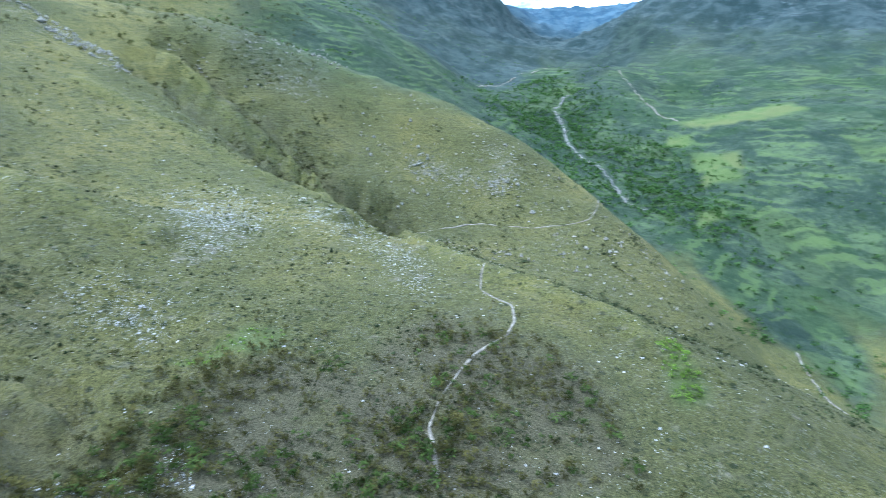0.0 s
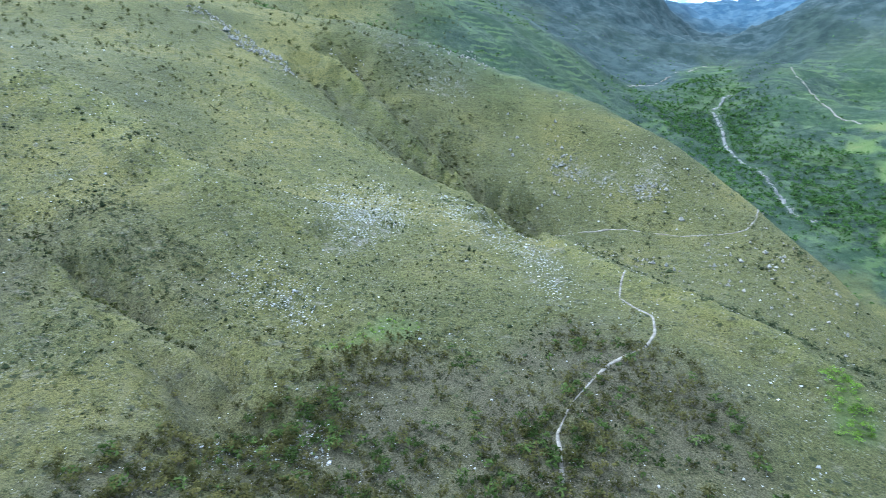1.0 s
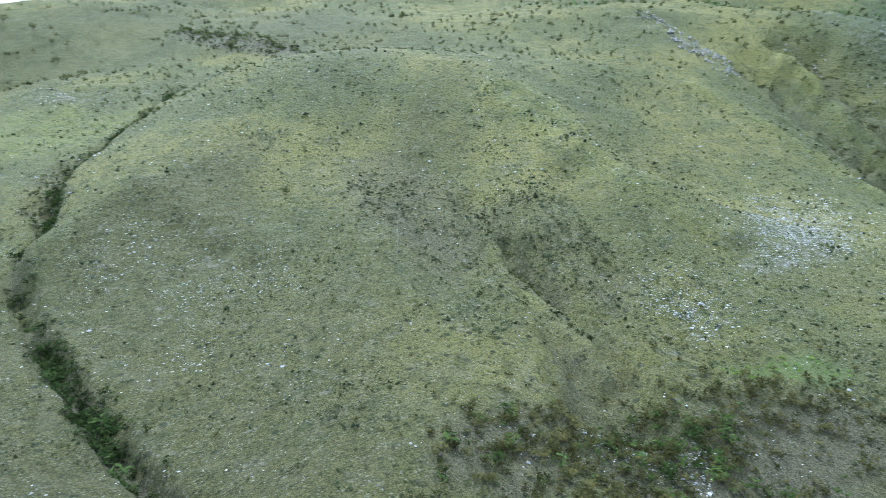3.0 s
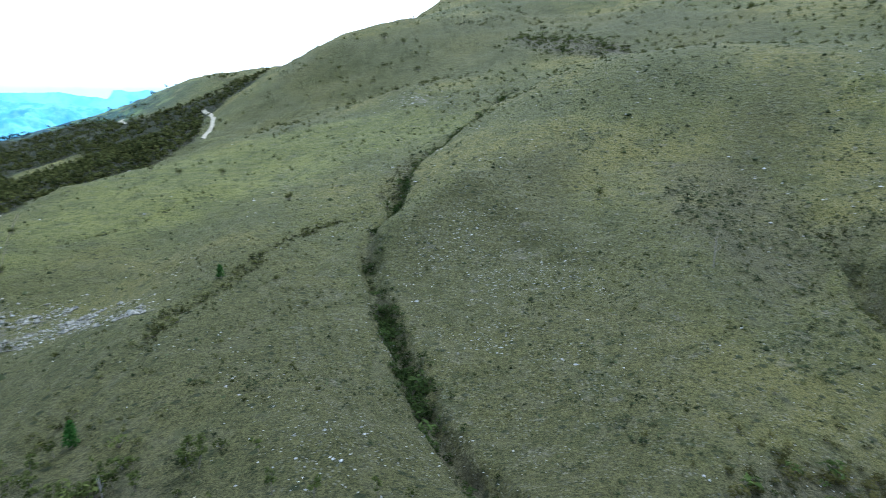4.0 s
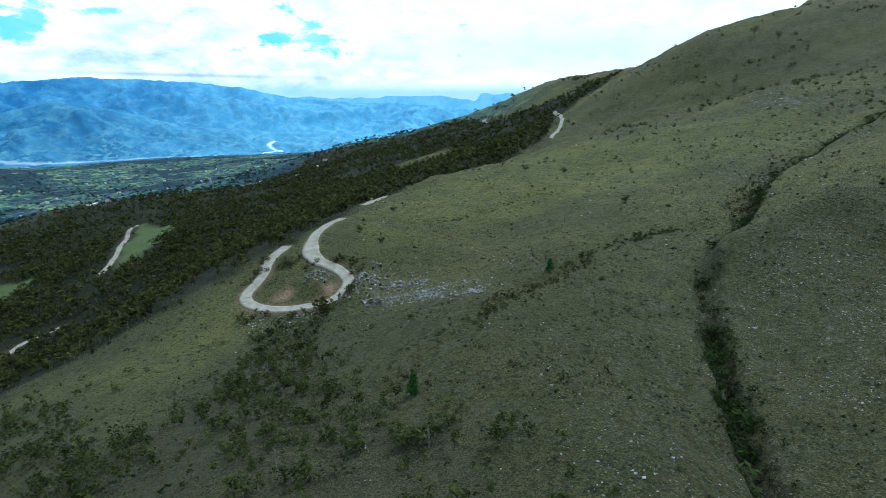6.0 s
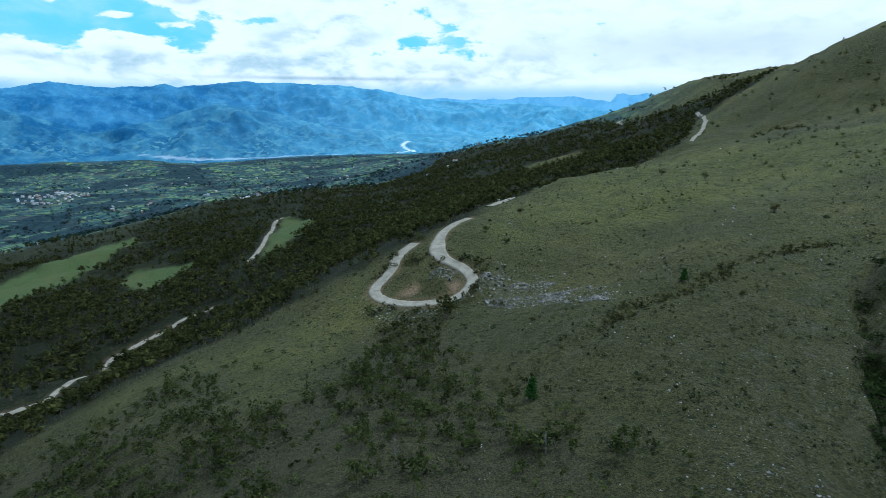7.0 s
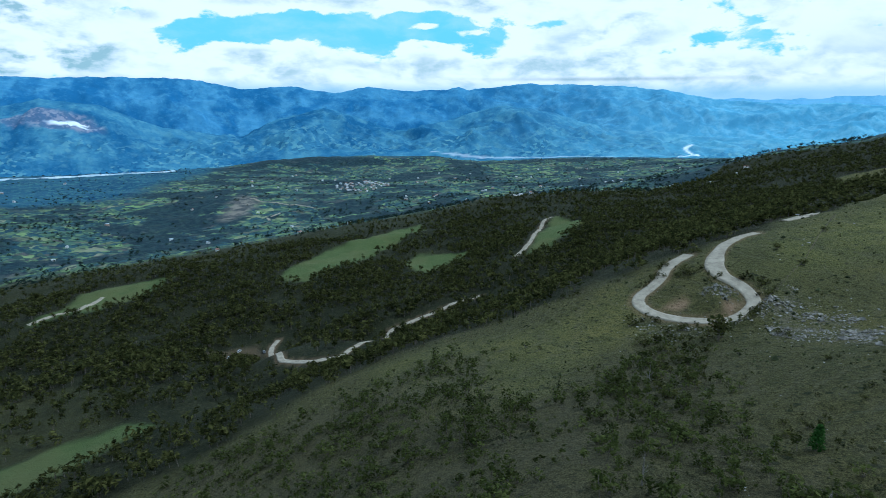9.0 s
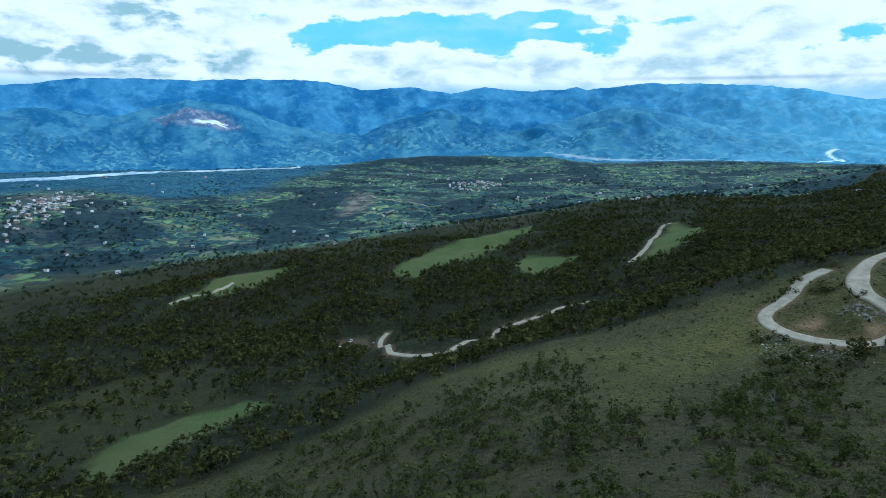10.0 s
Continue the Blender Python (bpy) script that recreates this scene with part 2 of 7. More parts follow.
# the land: crests, beds and edges in metres
FORM = {
    'near_slope': [(-140.1, 188.7, -80), (-59.8, 153.8, -55.8), (1, 108, -24.2), (34.6, 76.5, -2.5), (45.9, 60.6, -1.6), (79.2, 33.5, 3.3), (65.2, 25.4, 3.2), (65.2, 25.5, 2.6), (76, -25, 1.3), (68.8, -24.4, -0.4), (64.3, -45.9, -5.2), (68.4, -58.5, -10.6), (49.1, -79, -15.3), (14.1, -97, -15.5), (-21.4, -116.1, -16.2)],
    'grass_crest_low': [(-77.4, 168, -63.6), (-39.3, 180.8, -54.4), (-14.9, 204.5, -50.9), (28, 220.2, -41.4), (64.6, 227, -35.4), (95.2, 226.8, -25.7), (121.8, 224.1, -16.1)],
    'grass_crest_high': [(148.6, 223, -7.3), (182.5, 231.8, -2.5), (230, 257.2, 0.6), (287.4, 263.6, 8.8), (353.4, 262.1, 15.6), (431.4, 252.8, 27.7), (509.4, 232.5, 37.6), (527.1, 189, 51.6), (521.4, 140.6, 58.6)],
    'loop_road': [(131.7, 212.5, -10.4), (112.2, 196.2, -17.1), (117.3, 179, -18.8), (127.9, 169, -16.8)],
    'loop_upper': [(145, 175.9, -13.2), (146.1, 197.9, -9), (163.4, 217.5, -3.3)],
    'slope_mid': [(54.5, 129, -15.8), (79.8, 78.6, -2.5), (167.1, 100.4, 2.4), (263.7, 120.8, 11.1), (333.5, 220.9, 15.2)],
    'slope_low': [(34, 135.8, -19.3), (85.1, 141.4, -16.9), (150.5, 139.2, -10.8), (216.4, 144.1, -1.2), (321.2, 162.6, 12.9)],
    'slope_left_gully': [(72.5, 31.4, 3.3), (113.2, 53, -2), (170.9, 70.9, -1.5), (227.8, 103, 4.8), (296.6, 120.2, 15.4), (380.9, 122, 35.2)],
    'gully_bed': [(77.5, 8.7, -2.8), (96.2, 18.5, -6.3), (114.9, 26.9, -7.2), (144.7, 39.6, -5.7), (177.7, 54.8, -2.7), (205.9, 65.2, 1.7), (241.7, 63.8, 10.6), (283.8, 68.9, 23), (329.4, 60.8, 31.8), (396.8, 50.8, 44.8), (468.7, 34.7, 63.3)],
    'gully_right_lip': [(203.9, 58.1, 8.9), (226.4, 50.8, 13.3), (246.6, 40.8, 23.3), (289.2, 21, 38.9)],
    'flank_right': [(139.7, 9.2, -4.1), (199.5, 13.7, 5), (170.8, -20.2, 2.8), (260.5, -27.9, 26.4), (126.3, -38.3, 1.6), (204, -57.8, 14)],
    'main_hill_crest': [(368.5, 33.8, 50.7), (372, -4.9, 71.4), (358.3, -34.9, 76.7), (344.5, -61.8, 76.6), (336.7, -75, 76.2), (317.3, -107.3, 73.7), (294.7, -129.7, 64.7)],
    'rib_ridge': [(267.3, -146.8, 49.4), (220.2, -147.5, 29.3), (185.6, -152.2, 23), (162, -156.2, 11.3), (131.3, -137.3, 1.2)],
    'hollow': [(246, -84.1, 25.1), (193.8, -66.8, 7.1), (141.7, -84.5, 1.2), (117.6, -79.6, -2.1), (96, -68.6, -4.6), (99.6, -75.5, -4.7)],
    'hollow_rib': [(194.5, -79.2, 12.4), (152.4, -79.8, 3.4), (109.1, -74.3, -3.6)],
    'bench': [(503.3, 130.7, 67.3), (556, 66.5, 83), (559.7, 17.5, 99.1), (517.6, -50.1, 94.1), (456.9, -110.4, 89.2), (430.5, -188.5, 93.3), (363.6, -229.5, 79.1)],
    'spur_one_top': [(316, -245.3, 53.8), (327.1, -279.1, 61.6), (280.5, -292.2, 39.7), (240.2, -294.5, 20.7), (196.2, -283.8, 6.1), (155, -274.2, -0.1), (116.2, -249.2, -3.1), (67.4, -211.5, -8.4), (52.3, -196.1, -6.9), (31, -183.4, -8.1), (5.6, -167.9, -11), (-14, -152.4, -14.5), (-29.7, -138.9, -16.2)],
    'spur_one_face': [(232.5, -173.4, 18.5), (153.4, -191, 5), (101.2, -189.7, -0.8), (111.1, -122, -3.6), (62.6, -147.2, -7.2), (36.1, -138.4, -7.4), (14.6, -129.2, -9.3), (-8, -124.7, -14.6)],
    'gulch_one': [(366.3, -369, 82.9), (303.7, -358.7, 48.6), (254.8, -358.7, 17.4), (206.3, -354.3, -7.3), (168.2, -346.3, -20.4)],
    'gulch_rib': [(347.7, -386.6, 83.4), (284, -386.9, 44.4), (230.7, -380.5, 8.6), (194.1, -372.5, -12.8)],
    'gulch_low': [(122.9, -329.8, -27.6), (70.5, -310.1, -39.9), (22.7, -289.1, -46), (-23.9, -268.9, -56.5), (-53.3, -254.5, -63.6)],
    'spur_two_crest': [(445, -339.9, 127.9), (433.8, -414.5, 128.1), (405.2, -469.3, 126.6), (358.8, -493.3, 111.6), (309.5, -514, 95), (241.6, -532.8, 66.2), (176.4, -536.8, 47.3), (121.7, -526.1, 22.6), (79.9, -508.8, -0.3), (41, -483.3, -25.8), (7.1, -449.9, -43.8), (-28.6, -414, -70.3), (-57.5, -355.4, -91.7)],
    'spur_two_face': [(330.3, -452.2, 77.3), (227.4, -467.7, 29.9), (148.3, -456.5, 1.3), (152.4, -386, -33.6), (74.9, -423.4, -33.3), (47.1, -369, -46.9)],
    'spur_two_back': [(478.1, -551.7, 118.2), (371.8, -616.6, 79.3), (217.5, -665.4, 17), (97.5, -632.5, -38.1), (6.7, -560, -88.9)],
    'stream_bed': [(186.1, -1134.8, 46.7), (142.1, -989.8, 0.5), (65.5, -847.5, -38), (15.3, -719.8, -60.7), (-37.9, -598.8, -93), (-70.2, -505.1, -117.7), (-88.9, -430.9, -132.9)],
    'far_bank_one': [(-239.3, -784.3, -49.9), (-184.4, -675.3, -110), (-187.1, -559.5, -137)],
    'terrace_edge': [(99.6, -1396.5, 121.4), (40.2, -1149.3, 55.3), (-25.8, -1049.7, 18), (-98.5, -1045.4, 24.8), (-184.8, -1064.1, 39.1), (-299.4, -1058.5, 41.8)],
    'terrace_floor': [(-30.4, -1299.6, 28.9), (-150.6, -1341.6, 76.8), (-325.9, -1361.5, 75.6)],
    'far_bank_two': [(-160.6, -1792.8, 226.4), (-391.6, -1705.6, 208.8)],
    'far_bank_crest': [(213.7, -1686.5, 133.7), (186.3, -1890.8, 210.7), (64.9, -2199, 389), (-181.4, -2292.8, 516.3), (-562.3, -2230.2, 519.6)],
    'green_slope': [(443.2, -737, 143.5), (357.2, -826.1, 102.1), (282.8, -886, 55.4)],
    'spur_three_crest': [(732.1, -1013.2, 276), (586.3, -1104, 243.2), (509.1, -1119.7, 204.4), (434.7, -1139.9, 151.5), (355.3, -1198.4, 94.8)],
    'valley_track': [(380, -1347.4, 91.7), (321.4, -1413.9, 97.6), (284.4, -1574.5, 131.1)],
    'blue_mountain': [(1091.1, -2024.7, 628.2), (808.8, -2153.1, 525.6), (645.8, -2311.5, 432.7), (523, -2444.7, 349.8), (371, -2472.3, 253.6), (477.1, -1839.1, 223.4)],
    'valley_head': [(741.4, -3318.2, 505.8), (527.9, -3460, 530.9), (239.1, -3491.8, 529.5), (121.7, -3297.8, 533.9)],
    'bush_hill_crest': [(787.7, 345.2, 113.1), (726.9, 282.9, 123.7), (680.1, 236.3, 129.3), (688.3, 211.2, 130.2), (791.8, 213.2, 155.4), (836.2, 201, 162.2), (929.7, 195.3, 190.8), (985.2, 171.4, 218.6)],
    'bush_hill_face': [(564.8, 301.1, 42.2), (617.7, 232.5, 79.1), (615.4, 175.9, 93.4), (670.9, 110.9, 130.8)],
    'upper_mountain': [(698, 53.2, 144.2), (719, -37.5, 150.3), (718.6, -45.2, 156.4), (530.7, -178.8, 123.5), (546, -293.8, 138.3), (599.5, -224, 140.6), (478.6, -290.7, 131.6)],
    'upper_crest': [(1141.6, 138.4, 299.3), (1145.7, -99.8, 334.2), (1069.2, -258.5, 371.8), (946.8, -454, 350.3), (707.9, -706.3, 304.3), (757.5, -652.8, 278)],
    'crags': [(433.7, -304.7, 116.1), (352.2, -326.1, 77.6)],
    'range_crest': [(632.1, 1078.4, -96.3), (885.1, 1211, -50.6), (976.3, 1112.3, -14.1), (1024.7, 983, 10.1), (1038.3, 847, 46.5), (1044.4, 740, 72), (1023.9, 663.4, 99.4), (1006, 577.6, 114.3), (977.3, 459.8, 119.6)],
    'range_back': [(1122, 1533.3, -117.3), (1337.9, 1277.7, -64.8), (1390.8, 977.7, 14.6), (1391.7, 789.5, 68.4), (1283.6, 558.9, 76.1)],
    'forest_flank': [(520.2, 709.8, -51.9), (595.1, 675.2, -27.8), (607.4, 550.8, -5.4), (884.8, 686.7, 39.8), (640.3, 409.4, 37.7), (548.2, 330.3, 36.4), (318.7, 531.8, -57.8)],
    'forest_face': [(206.6, 563.3, -70.4), (244.8, 525.8, -61.9), (152.4, 444.6, -80.5), (184.9, 388.2, -58.2), (125, 627.7, -106.7), (89.2, 420.6, -90.9), (-16.7, 609.8, -108.6), (-0.9, 420, -106.1)],
    'forest_low': [(-38.3, 418.2, -116), (-62.5, 293.4, -88.6), (-52.5, 346, -98.4), (-192.3, 461.5, -129.1), (-220.8, 579.3, -127.1), (-287.8, 433.1, -127.7), (-219, 322.7, -117.2), (-117.1, 243.3, -86.6), (-97.8, 283.6, -90.3), (31.7, 418.8, -94)],
    'forest_edge': [(-422.1, 558.4, -153.2), (-401.7, 645.2, -149.4), (-336.8, 692.4, -155.1), (-246.9, 750.4, -135.7), (-154.9, 835.8, -150.3), (-46, 898.8, -133.8), (110.6, 923.4, -119.9), (282.5, 980.1, -89.8), (441.8, 985.5, -81.9), (570.5, 998.5, -82.8)],
    'valley_near': [(-678.6, 801.3, -213.3), (-608.6, 940.2, -210.6), (-494.4, 1093.4, -208.5), (-327.5, 1258.1, -215.1), (-97.7, 1396.6, -208.8), (177.7, 1489.4, -202.6), (566.4, 1602.9, -158.1), (963.4, 1637.6, -144.4)],
    'valley_mid': [(-871.6, 1281.8, -168.4), (-732, 1644.4, -211.8), (-316.7, 1568.3, -219.4), (-208.2, 1787.9, -200), (135, 2195.9, -210.8), (728.3, 2391.6, -205.2), (1280, 2377.3, -181.7)],
    'mid_hill_crest': [(-502.6, 3109.7, -206.2), (-220.2, 3192.4, -181.4), (226.1, 3242.1, -172.6), (674.5, 3230.3, -171.3), (1119.7, 3210.3, -190.1)],
    'mid_hill_back': [(-583.1, 3603.1, -273.5), (261.9, 3740.8, -251.6), (1253.9, 3587.1, -251.4)],
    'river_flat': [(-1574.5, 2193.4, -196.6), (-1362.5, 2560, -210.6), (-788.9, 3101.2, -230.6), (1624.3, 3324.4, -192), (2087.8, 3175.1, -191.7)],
    'low_road': [(-32.5, 396.7, -114.6), (-12.2, 379.8, -109.5), (22.2, 389.4, -102.6), (63.9, 413.1, -96.2), (115.7, 434.9, -87.9)],
    'spur_one_end': [(-29.7, -138.9, -16.2), (-40.8, -129.7, -21.7), (-45, -124.1, -21.2)],
    'spur_one_below': [(-46.7, -326.7, -92.7), (-124.6, -411.5, -140.5), (-132.2, -377.5, -133.9)],
    'bush_hill_back': [(1054.1, 459.8, 91.3), (964.3, 332.4, 120.3), (956.7, 291, 126.4), (1112.4, 291.8, 160)],
    'crest_fall': [(-38.3, 287.5, -88.8), (-8.9, 274.9, -73.6), (17.2, 299.5, -75.6), (50.8, 326.1, -72.8), (95.2, 336.8, -67.2)],
    'behind_near': [(-77.9, 45, -20), (-90, 0, -30), (-68.9, -57.9, -30), (-40.1, -86.1, -25)],
    'behind_mid': [(-519.6, 300, -200), (-500, 0, -180), (-383, -321.4, -150), (-260, -450.3, -140)],
    'behind_far': [(-2598.1, 1500, -230), (-2500, 0, -200), (-2349.2, -855.1, -150), (-1761.9, -1478.4, 0), (-1100, -1905.3, 250), (-399.4, -2265.1, 450)],
}


# courses and outlines in plan
ROAD_LOOP = [(147.5, 220.4), (139, 217.4), (133, 213.6), (127, 206.6), (120.8, 202), (115.1, 199.9), (111.3, 195.5), (110.6, 188.2), (114.1, 181.7), (119.7, 175.2), (126.3, 170.2), (135.7, 169.8), (144.3, 174.6), (146.9, 181.8), (146.8, 189.1), (145.1, 195.6), (146.5, 202.5), (154.4, 212.4), (165.1, 222.1), (178.2, 230.7), (190, 234.7)]
ROAD_CREST = [(215.3, 249.5), (224, 252.7), (234.6, 257.7), (241.9, 258.8)]
ROAD_HILL = [(675.9, 410.9), (645.6, 386.8), (596.5, 351.4), (548.5, 326.4), (515.2, 314.1), (484.7, 298.5)]
ROAD_RANGE = [(858.2, 657.5), (847.8, 657.6), (785.6, 601.8)]
ROAD_FOREST = [(288.9, 729.7), (257.5, 684.9), (199, 558.8), (183.7, 535.7), (169.4, 518.7)]
ROAD_LOW = [(-37.3, 436.1), (-40.9, 428.1), (-41.2, 413.8), (-27.3, 332.7), (-10.3, 319.9), (5.6, 319.3), (19.7, 345.3), (42.2, 398.5), (63.8, 412), (88.4, 425.3), (115.7, 434.9)]
ROAD_FIELD = [(-248.3, 539.2), (-226.5, 564.8), (-220.7, 591.7), (-214.4, 614.4)]
PATH_SPUR = [(33.6, -91.3), (37.1, -99.4), (39.5, -102.9), (40.2, -108.2), (40.8, -113.8), (39.5, -122.8), (38, -130.7), (35.5, -136.3), (32.7, -141.6), (33, -151.1), (36.4, -162.5), (43.4, -167.2), (48.7, -172.6), (52, -184.7), (53.8, -195.7)]
PATH_SLOPE = [(149.4, -370.2), (145.4, -389.6), (131.9, -398), (116.6, -407.7), (97.3, -410.7), (80.3, -413), (68.5, -420), (56.7, -427.4), (43.3, -436.9), (40.1, -456.5), (54.5, -688.3)]
PATH_VALLEY = [(317.9, -1089), (345.4, -1389.2), (323.5, -1465.7), (278.6, -1572.5)]
PATH_BANK = [(-111.6, -498.1), (-112.1, -478.4), (-117.5, -458.6), (-120.5, -432.9), (-124.8, -412.1)]
PATH_TERRACE = [(92.4, -1382.2), (42.8, -1206.2), (5.2, -1091.9), (-25.7, -1064.4)]
STREAM = [(170.1, -1198.4), (182.9, -1117.4), (156.3, -1046.9), (133.3, -960.6), (104.8, -901.7), (74.7, -867.7), (46.8, -787.8), (30.3, -730.3), (9.7, -721)]
GULLY = [(66.9, 4.7), (83.3, 11.1), (97.5, 18.7), (115.1, 26.5), (144.6, 39.6), (177.7, 54.4), (206.1, 65.3), (241.1, 63.6), (283.9, 68.4), (332.1, 62.8), (394.4, 50.5), (467.5, 34.6)]
CREASE = [(76.8, 82.7), (89.8, 86.5), (99.8, 85.9), (130.2, 93.5), (155.5, 92.3), (185.7, 94.7), (231.7, 94.9), (241.4, 78.5)]
FENCE_LINE = [(236.9, 242.3), (209.4, 219.3), (179.4, 194), (155.7, 178.8), (142.8, 171.5)]
FENCE_CREST = [(-2.7, 225.1), (28.1, 221.1), (64.6, 226.9), (95.2, 226.9), (120.6, 221.9)]
TRACK_RUT = [(206.5, 194), (233.6, 185.2), (260.8, 178.7), (288.9, 174.5)]
RIVER_WEST = [(-1620, 1990), (-1509, 2100), (-1383, 2210), (-1327, 2449), (-1230, 2610)]
RIVER_BEND = [(-1230, 2610), (-1110, 2700), (-975, 2790), (-830, 2890), (-672, 2968)]
RIVER_FLAT = [(-1217.4, 1686.8), (-1097.4, 1886.4), (-845.7, 1793.3), (-696.6, 1992.8), (-566.1, 2391.3), (-521.1, 2888.1)] + [(-500, 3150), (-700, 3500), (-1600, 3300), (-2100, 2300), (-1700, 1900)]
ERODED = [(-277.0, 1799.4), (-246.2, 1959.2), (-189.4, 1800.1), (-191.8, 1641.5), (-243.4, 1593.7)]
TOWN_HILL = [(-1131.7, 1607.1), (-1121.2, 1731.8), (-1062.5, 1767.6), (-957.4, 1723.7), (-972.9, 1589.8), (-1025.2, 1534.7)]
LANE_VALLEY = [(-211.4, 1846.6), (-185.3, 1793.1), (-151.3, 1788.5), (-114.2, 1758.3), (-55.3, 1725.3), (-22.5, 1700.8)]
LANE_BEND = [(-116.7, 1628.7), (-129.8, 1600.5), (-147.8, 1598.7), (-137.9, 1553.4)]
FIELD_LONG = [(-50.2, 588.4), (-9.5, 732), (67.8, 824.5), (135.2, 855.8), (137, 816.5), (75, 735.9), (16.1, 629), (-18.3, 569.1)]
FIELD_ROUND = [(84.9, 635.9), (101.4, 674.6), (160.7, 627.8), (130.3, 596.1), (104.5, 578.8), (84.4, 575.3)]
FIELD_LOW = [(-121.8, 182.7), (-136.4, 212.2), (-135.3, 244.1), (-116.1, 258.5), (-93.7, 271.1), (-77.6, 262.7), (-88.4, 229.8), (-108.6, 207.9), (-110.7, 181.2)]
FIELD_ROAD = [(180.7, 518.7), (282.3, 712.5), (292.7, 644.3), (243.3, 557.4), (203.6, 521)]
FIELD_EDGE = [(-246, 533.8), (-236.2, 656.7), (-156.6, 669.3), (-163.3, 619.1), (-197.3, 576.2)]
CLEARING = [(-251.1, 321.2), (-219.7, 335.0), (-190.6, 365.4), (-143.6, 372.6), (-110.0, 323.1), (-100.6, 271.1), (-136.1, 245.8), (-133.4, 195.4), (-158.7, 197.2)]
SCREE_CORE = [(138.9, -145.7), (154.3, -159.8), (188.6, -213.3), (185.4, -237.7), (157.4, -215.9), (134.5, -178.9), (134.0, -158.5), (132.3, -145.6)]
BARE = [(-89.2, 424.5), (-52.6, 434.7), (-43.2, 404.9), (-67.9, 396.6)]
GREEN_MAT = [(105.1, -100.9), (101.2, -110.5), (95.5, -121.5), (87.5, -125.5), (83, -118.9), (89.5, -109.1), (97.6, -100.4)]
SCREE_WIDE = [(217.6, -220.5), (199.2, -249.5), (151.6, -211.8), (133.9, -166.2), (133.7, -145.6), (153.6, -162.5)]
SCREE_LOW = [(147.5, -111.3), (144.3, -121.3), (130.8, -121), (117.8, -120.4), (111.5, -107.5), (119.4, -103.9), (136.1, -104.3)]
SCREE_BAND = [(168.6, -255.6), (129.9, -267.6), (87, -214.8), (58.2, -157.5), (65.7, -158.4), (92.3, -190.1), (128.4, -206.4)]
SCREE_SPUR = [(135.4, -488.1), (118.5, -494.9), (93.6, -467.7), (97.6, -449.9), (122.2, -460.3)]
ROCK_LOOP = [(139.8, 167.6), (161.4, 180.4), (163.3, 157.2), (152.1, 118.3), (135.5, 103.2), (133.1, 122.9), (130.6, 150.4)]
ROCK_BANK = [(105.6, 188), (109.3, 181.9), (120.9, 166.2), (105.1, 156.7), (98, 166.7)]
ROCK_HILL = [(463.6, 130.6), (483.7, 112.1), (466.6, 74.3), (447, 67.3), (444, 105.6)]
FOREST = [(-164.2, 158.3), (-107.1, 141.6), (-76.4, 165.8), (-39.2, 180.7), (-14.7, 202.5), (28.9, 227.7), (65.7, 231.1), (96.4, 229.9), (122.8, 226), (150.3, 225.5), (184.3, 236.4), (238.1, 266.3), (300.9, 276.1), (365, 270.9), (482.5, 301.7), (628.3, 380.8), (694.7, 372.1), (730.4, 348.3), (897.4, 506.4), (902.8, 639.1), (937.9, 764.6), (903.7, 866.5), (920.2, 1048.1), (833.3, 1139.9), (490.7, 858), (410.3, 914.4), (274.9, 952.7), (107.1, 893.3), (-44.7, 873.9), (-136, 733.1), (-241.3, 732.7), (-309.2, 635.1), (-389.1, 624.2), (-413.3, 546.2), (-500.5, 519.8)]
SCRUB_SPUR = [(76.9, -47), (91.6, -66.2), (93.2, -97.4), (86.9, -119.5), (63.6, -118.9), (55.4, -150.1), (27.9, -139.1), (10.7, -127.4), (-1.9, -104)]
SCRUB_LOW = [(-76.6, 109.3), (-61.6, 150.2), (-37.3, 171.5), (-12.9, 177.3), (15.5, 174.3), (36.5, 194.5), (45.9, 177.8), (37.7, 128), (51.4, 123.3), (76.4, 140.1), (98.7, 164.6), (102.1, 151.7), (83.2, 111.2), (65.3, 70.8), (66.2, 59), (59.3, 38.7), (61.8, 23.9), (47.6, 41.5), (20, 58)]
THICKET = [(655.3, 49.7), (607.2, -6.8), (530.5, -55.5), (503.6, -57.2), (557.2, 12.5), (617.9, 46.6)]
BANK_GREEN = [(283.8, -869.7), (249.7, -935.1), (114.2, -804.9), (4.6, -711.9), (-39.5, -579.8), (-77, -483.6), (-105.4, -484.6), (-141.9, -400.1), (-177.3, -522.5), (-130.6, -650.4), (-65.4, -815.4), (-2.8, -961.5), (108.5, -1153.3), (265, -1440.2)]
GULCH_A = [(348.3, -355.9), (303.5, -352.1), (260.3, -353), (222.7, -352.2), (200.2, -367.1), (174.5, -377.2)]
SPUR_DARK = [(532.1, -1012.6), (470.7, -1035.5), (396.7, -1040.8), (326.3, -1101.1), (287.5, -1556.1), (397.5, -2569.5), (561.5, -2604), (653.9, -2011.5), (733, -1729.6)]
BANK_DARK = [(174.6, -1379.9), (106.8, -1414.4), (80, -1911.1), (34.5, -2057.6), (106.2, -2056.8), (182.4, -1856.9)]
SCARP = [(81, -1308.2), (19.1, -1102.5), (-17.5, -1042.2), (-95.9, -1005), (-56.1, -949.8), (31.8, -1011.1), (62, -1122.7)]
# green ground in a patch of sun, its brightness painted with the field colour
SUNLIT_PATCH = [(-21.6, -1049.3), (-66.1, -1027.1), (-129.1, -1041.4), (-207.6, -1066.2), (-199.8, -1157.6), (-112.6, -1121.9), (-51.4, -1086.1)]
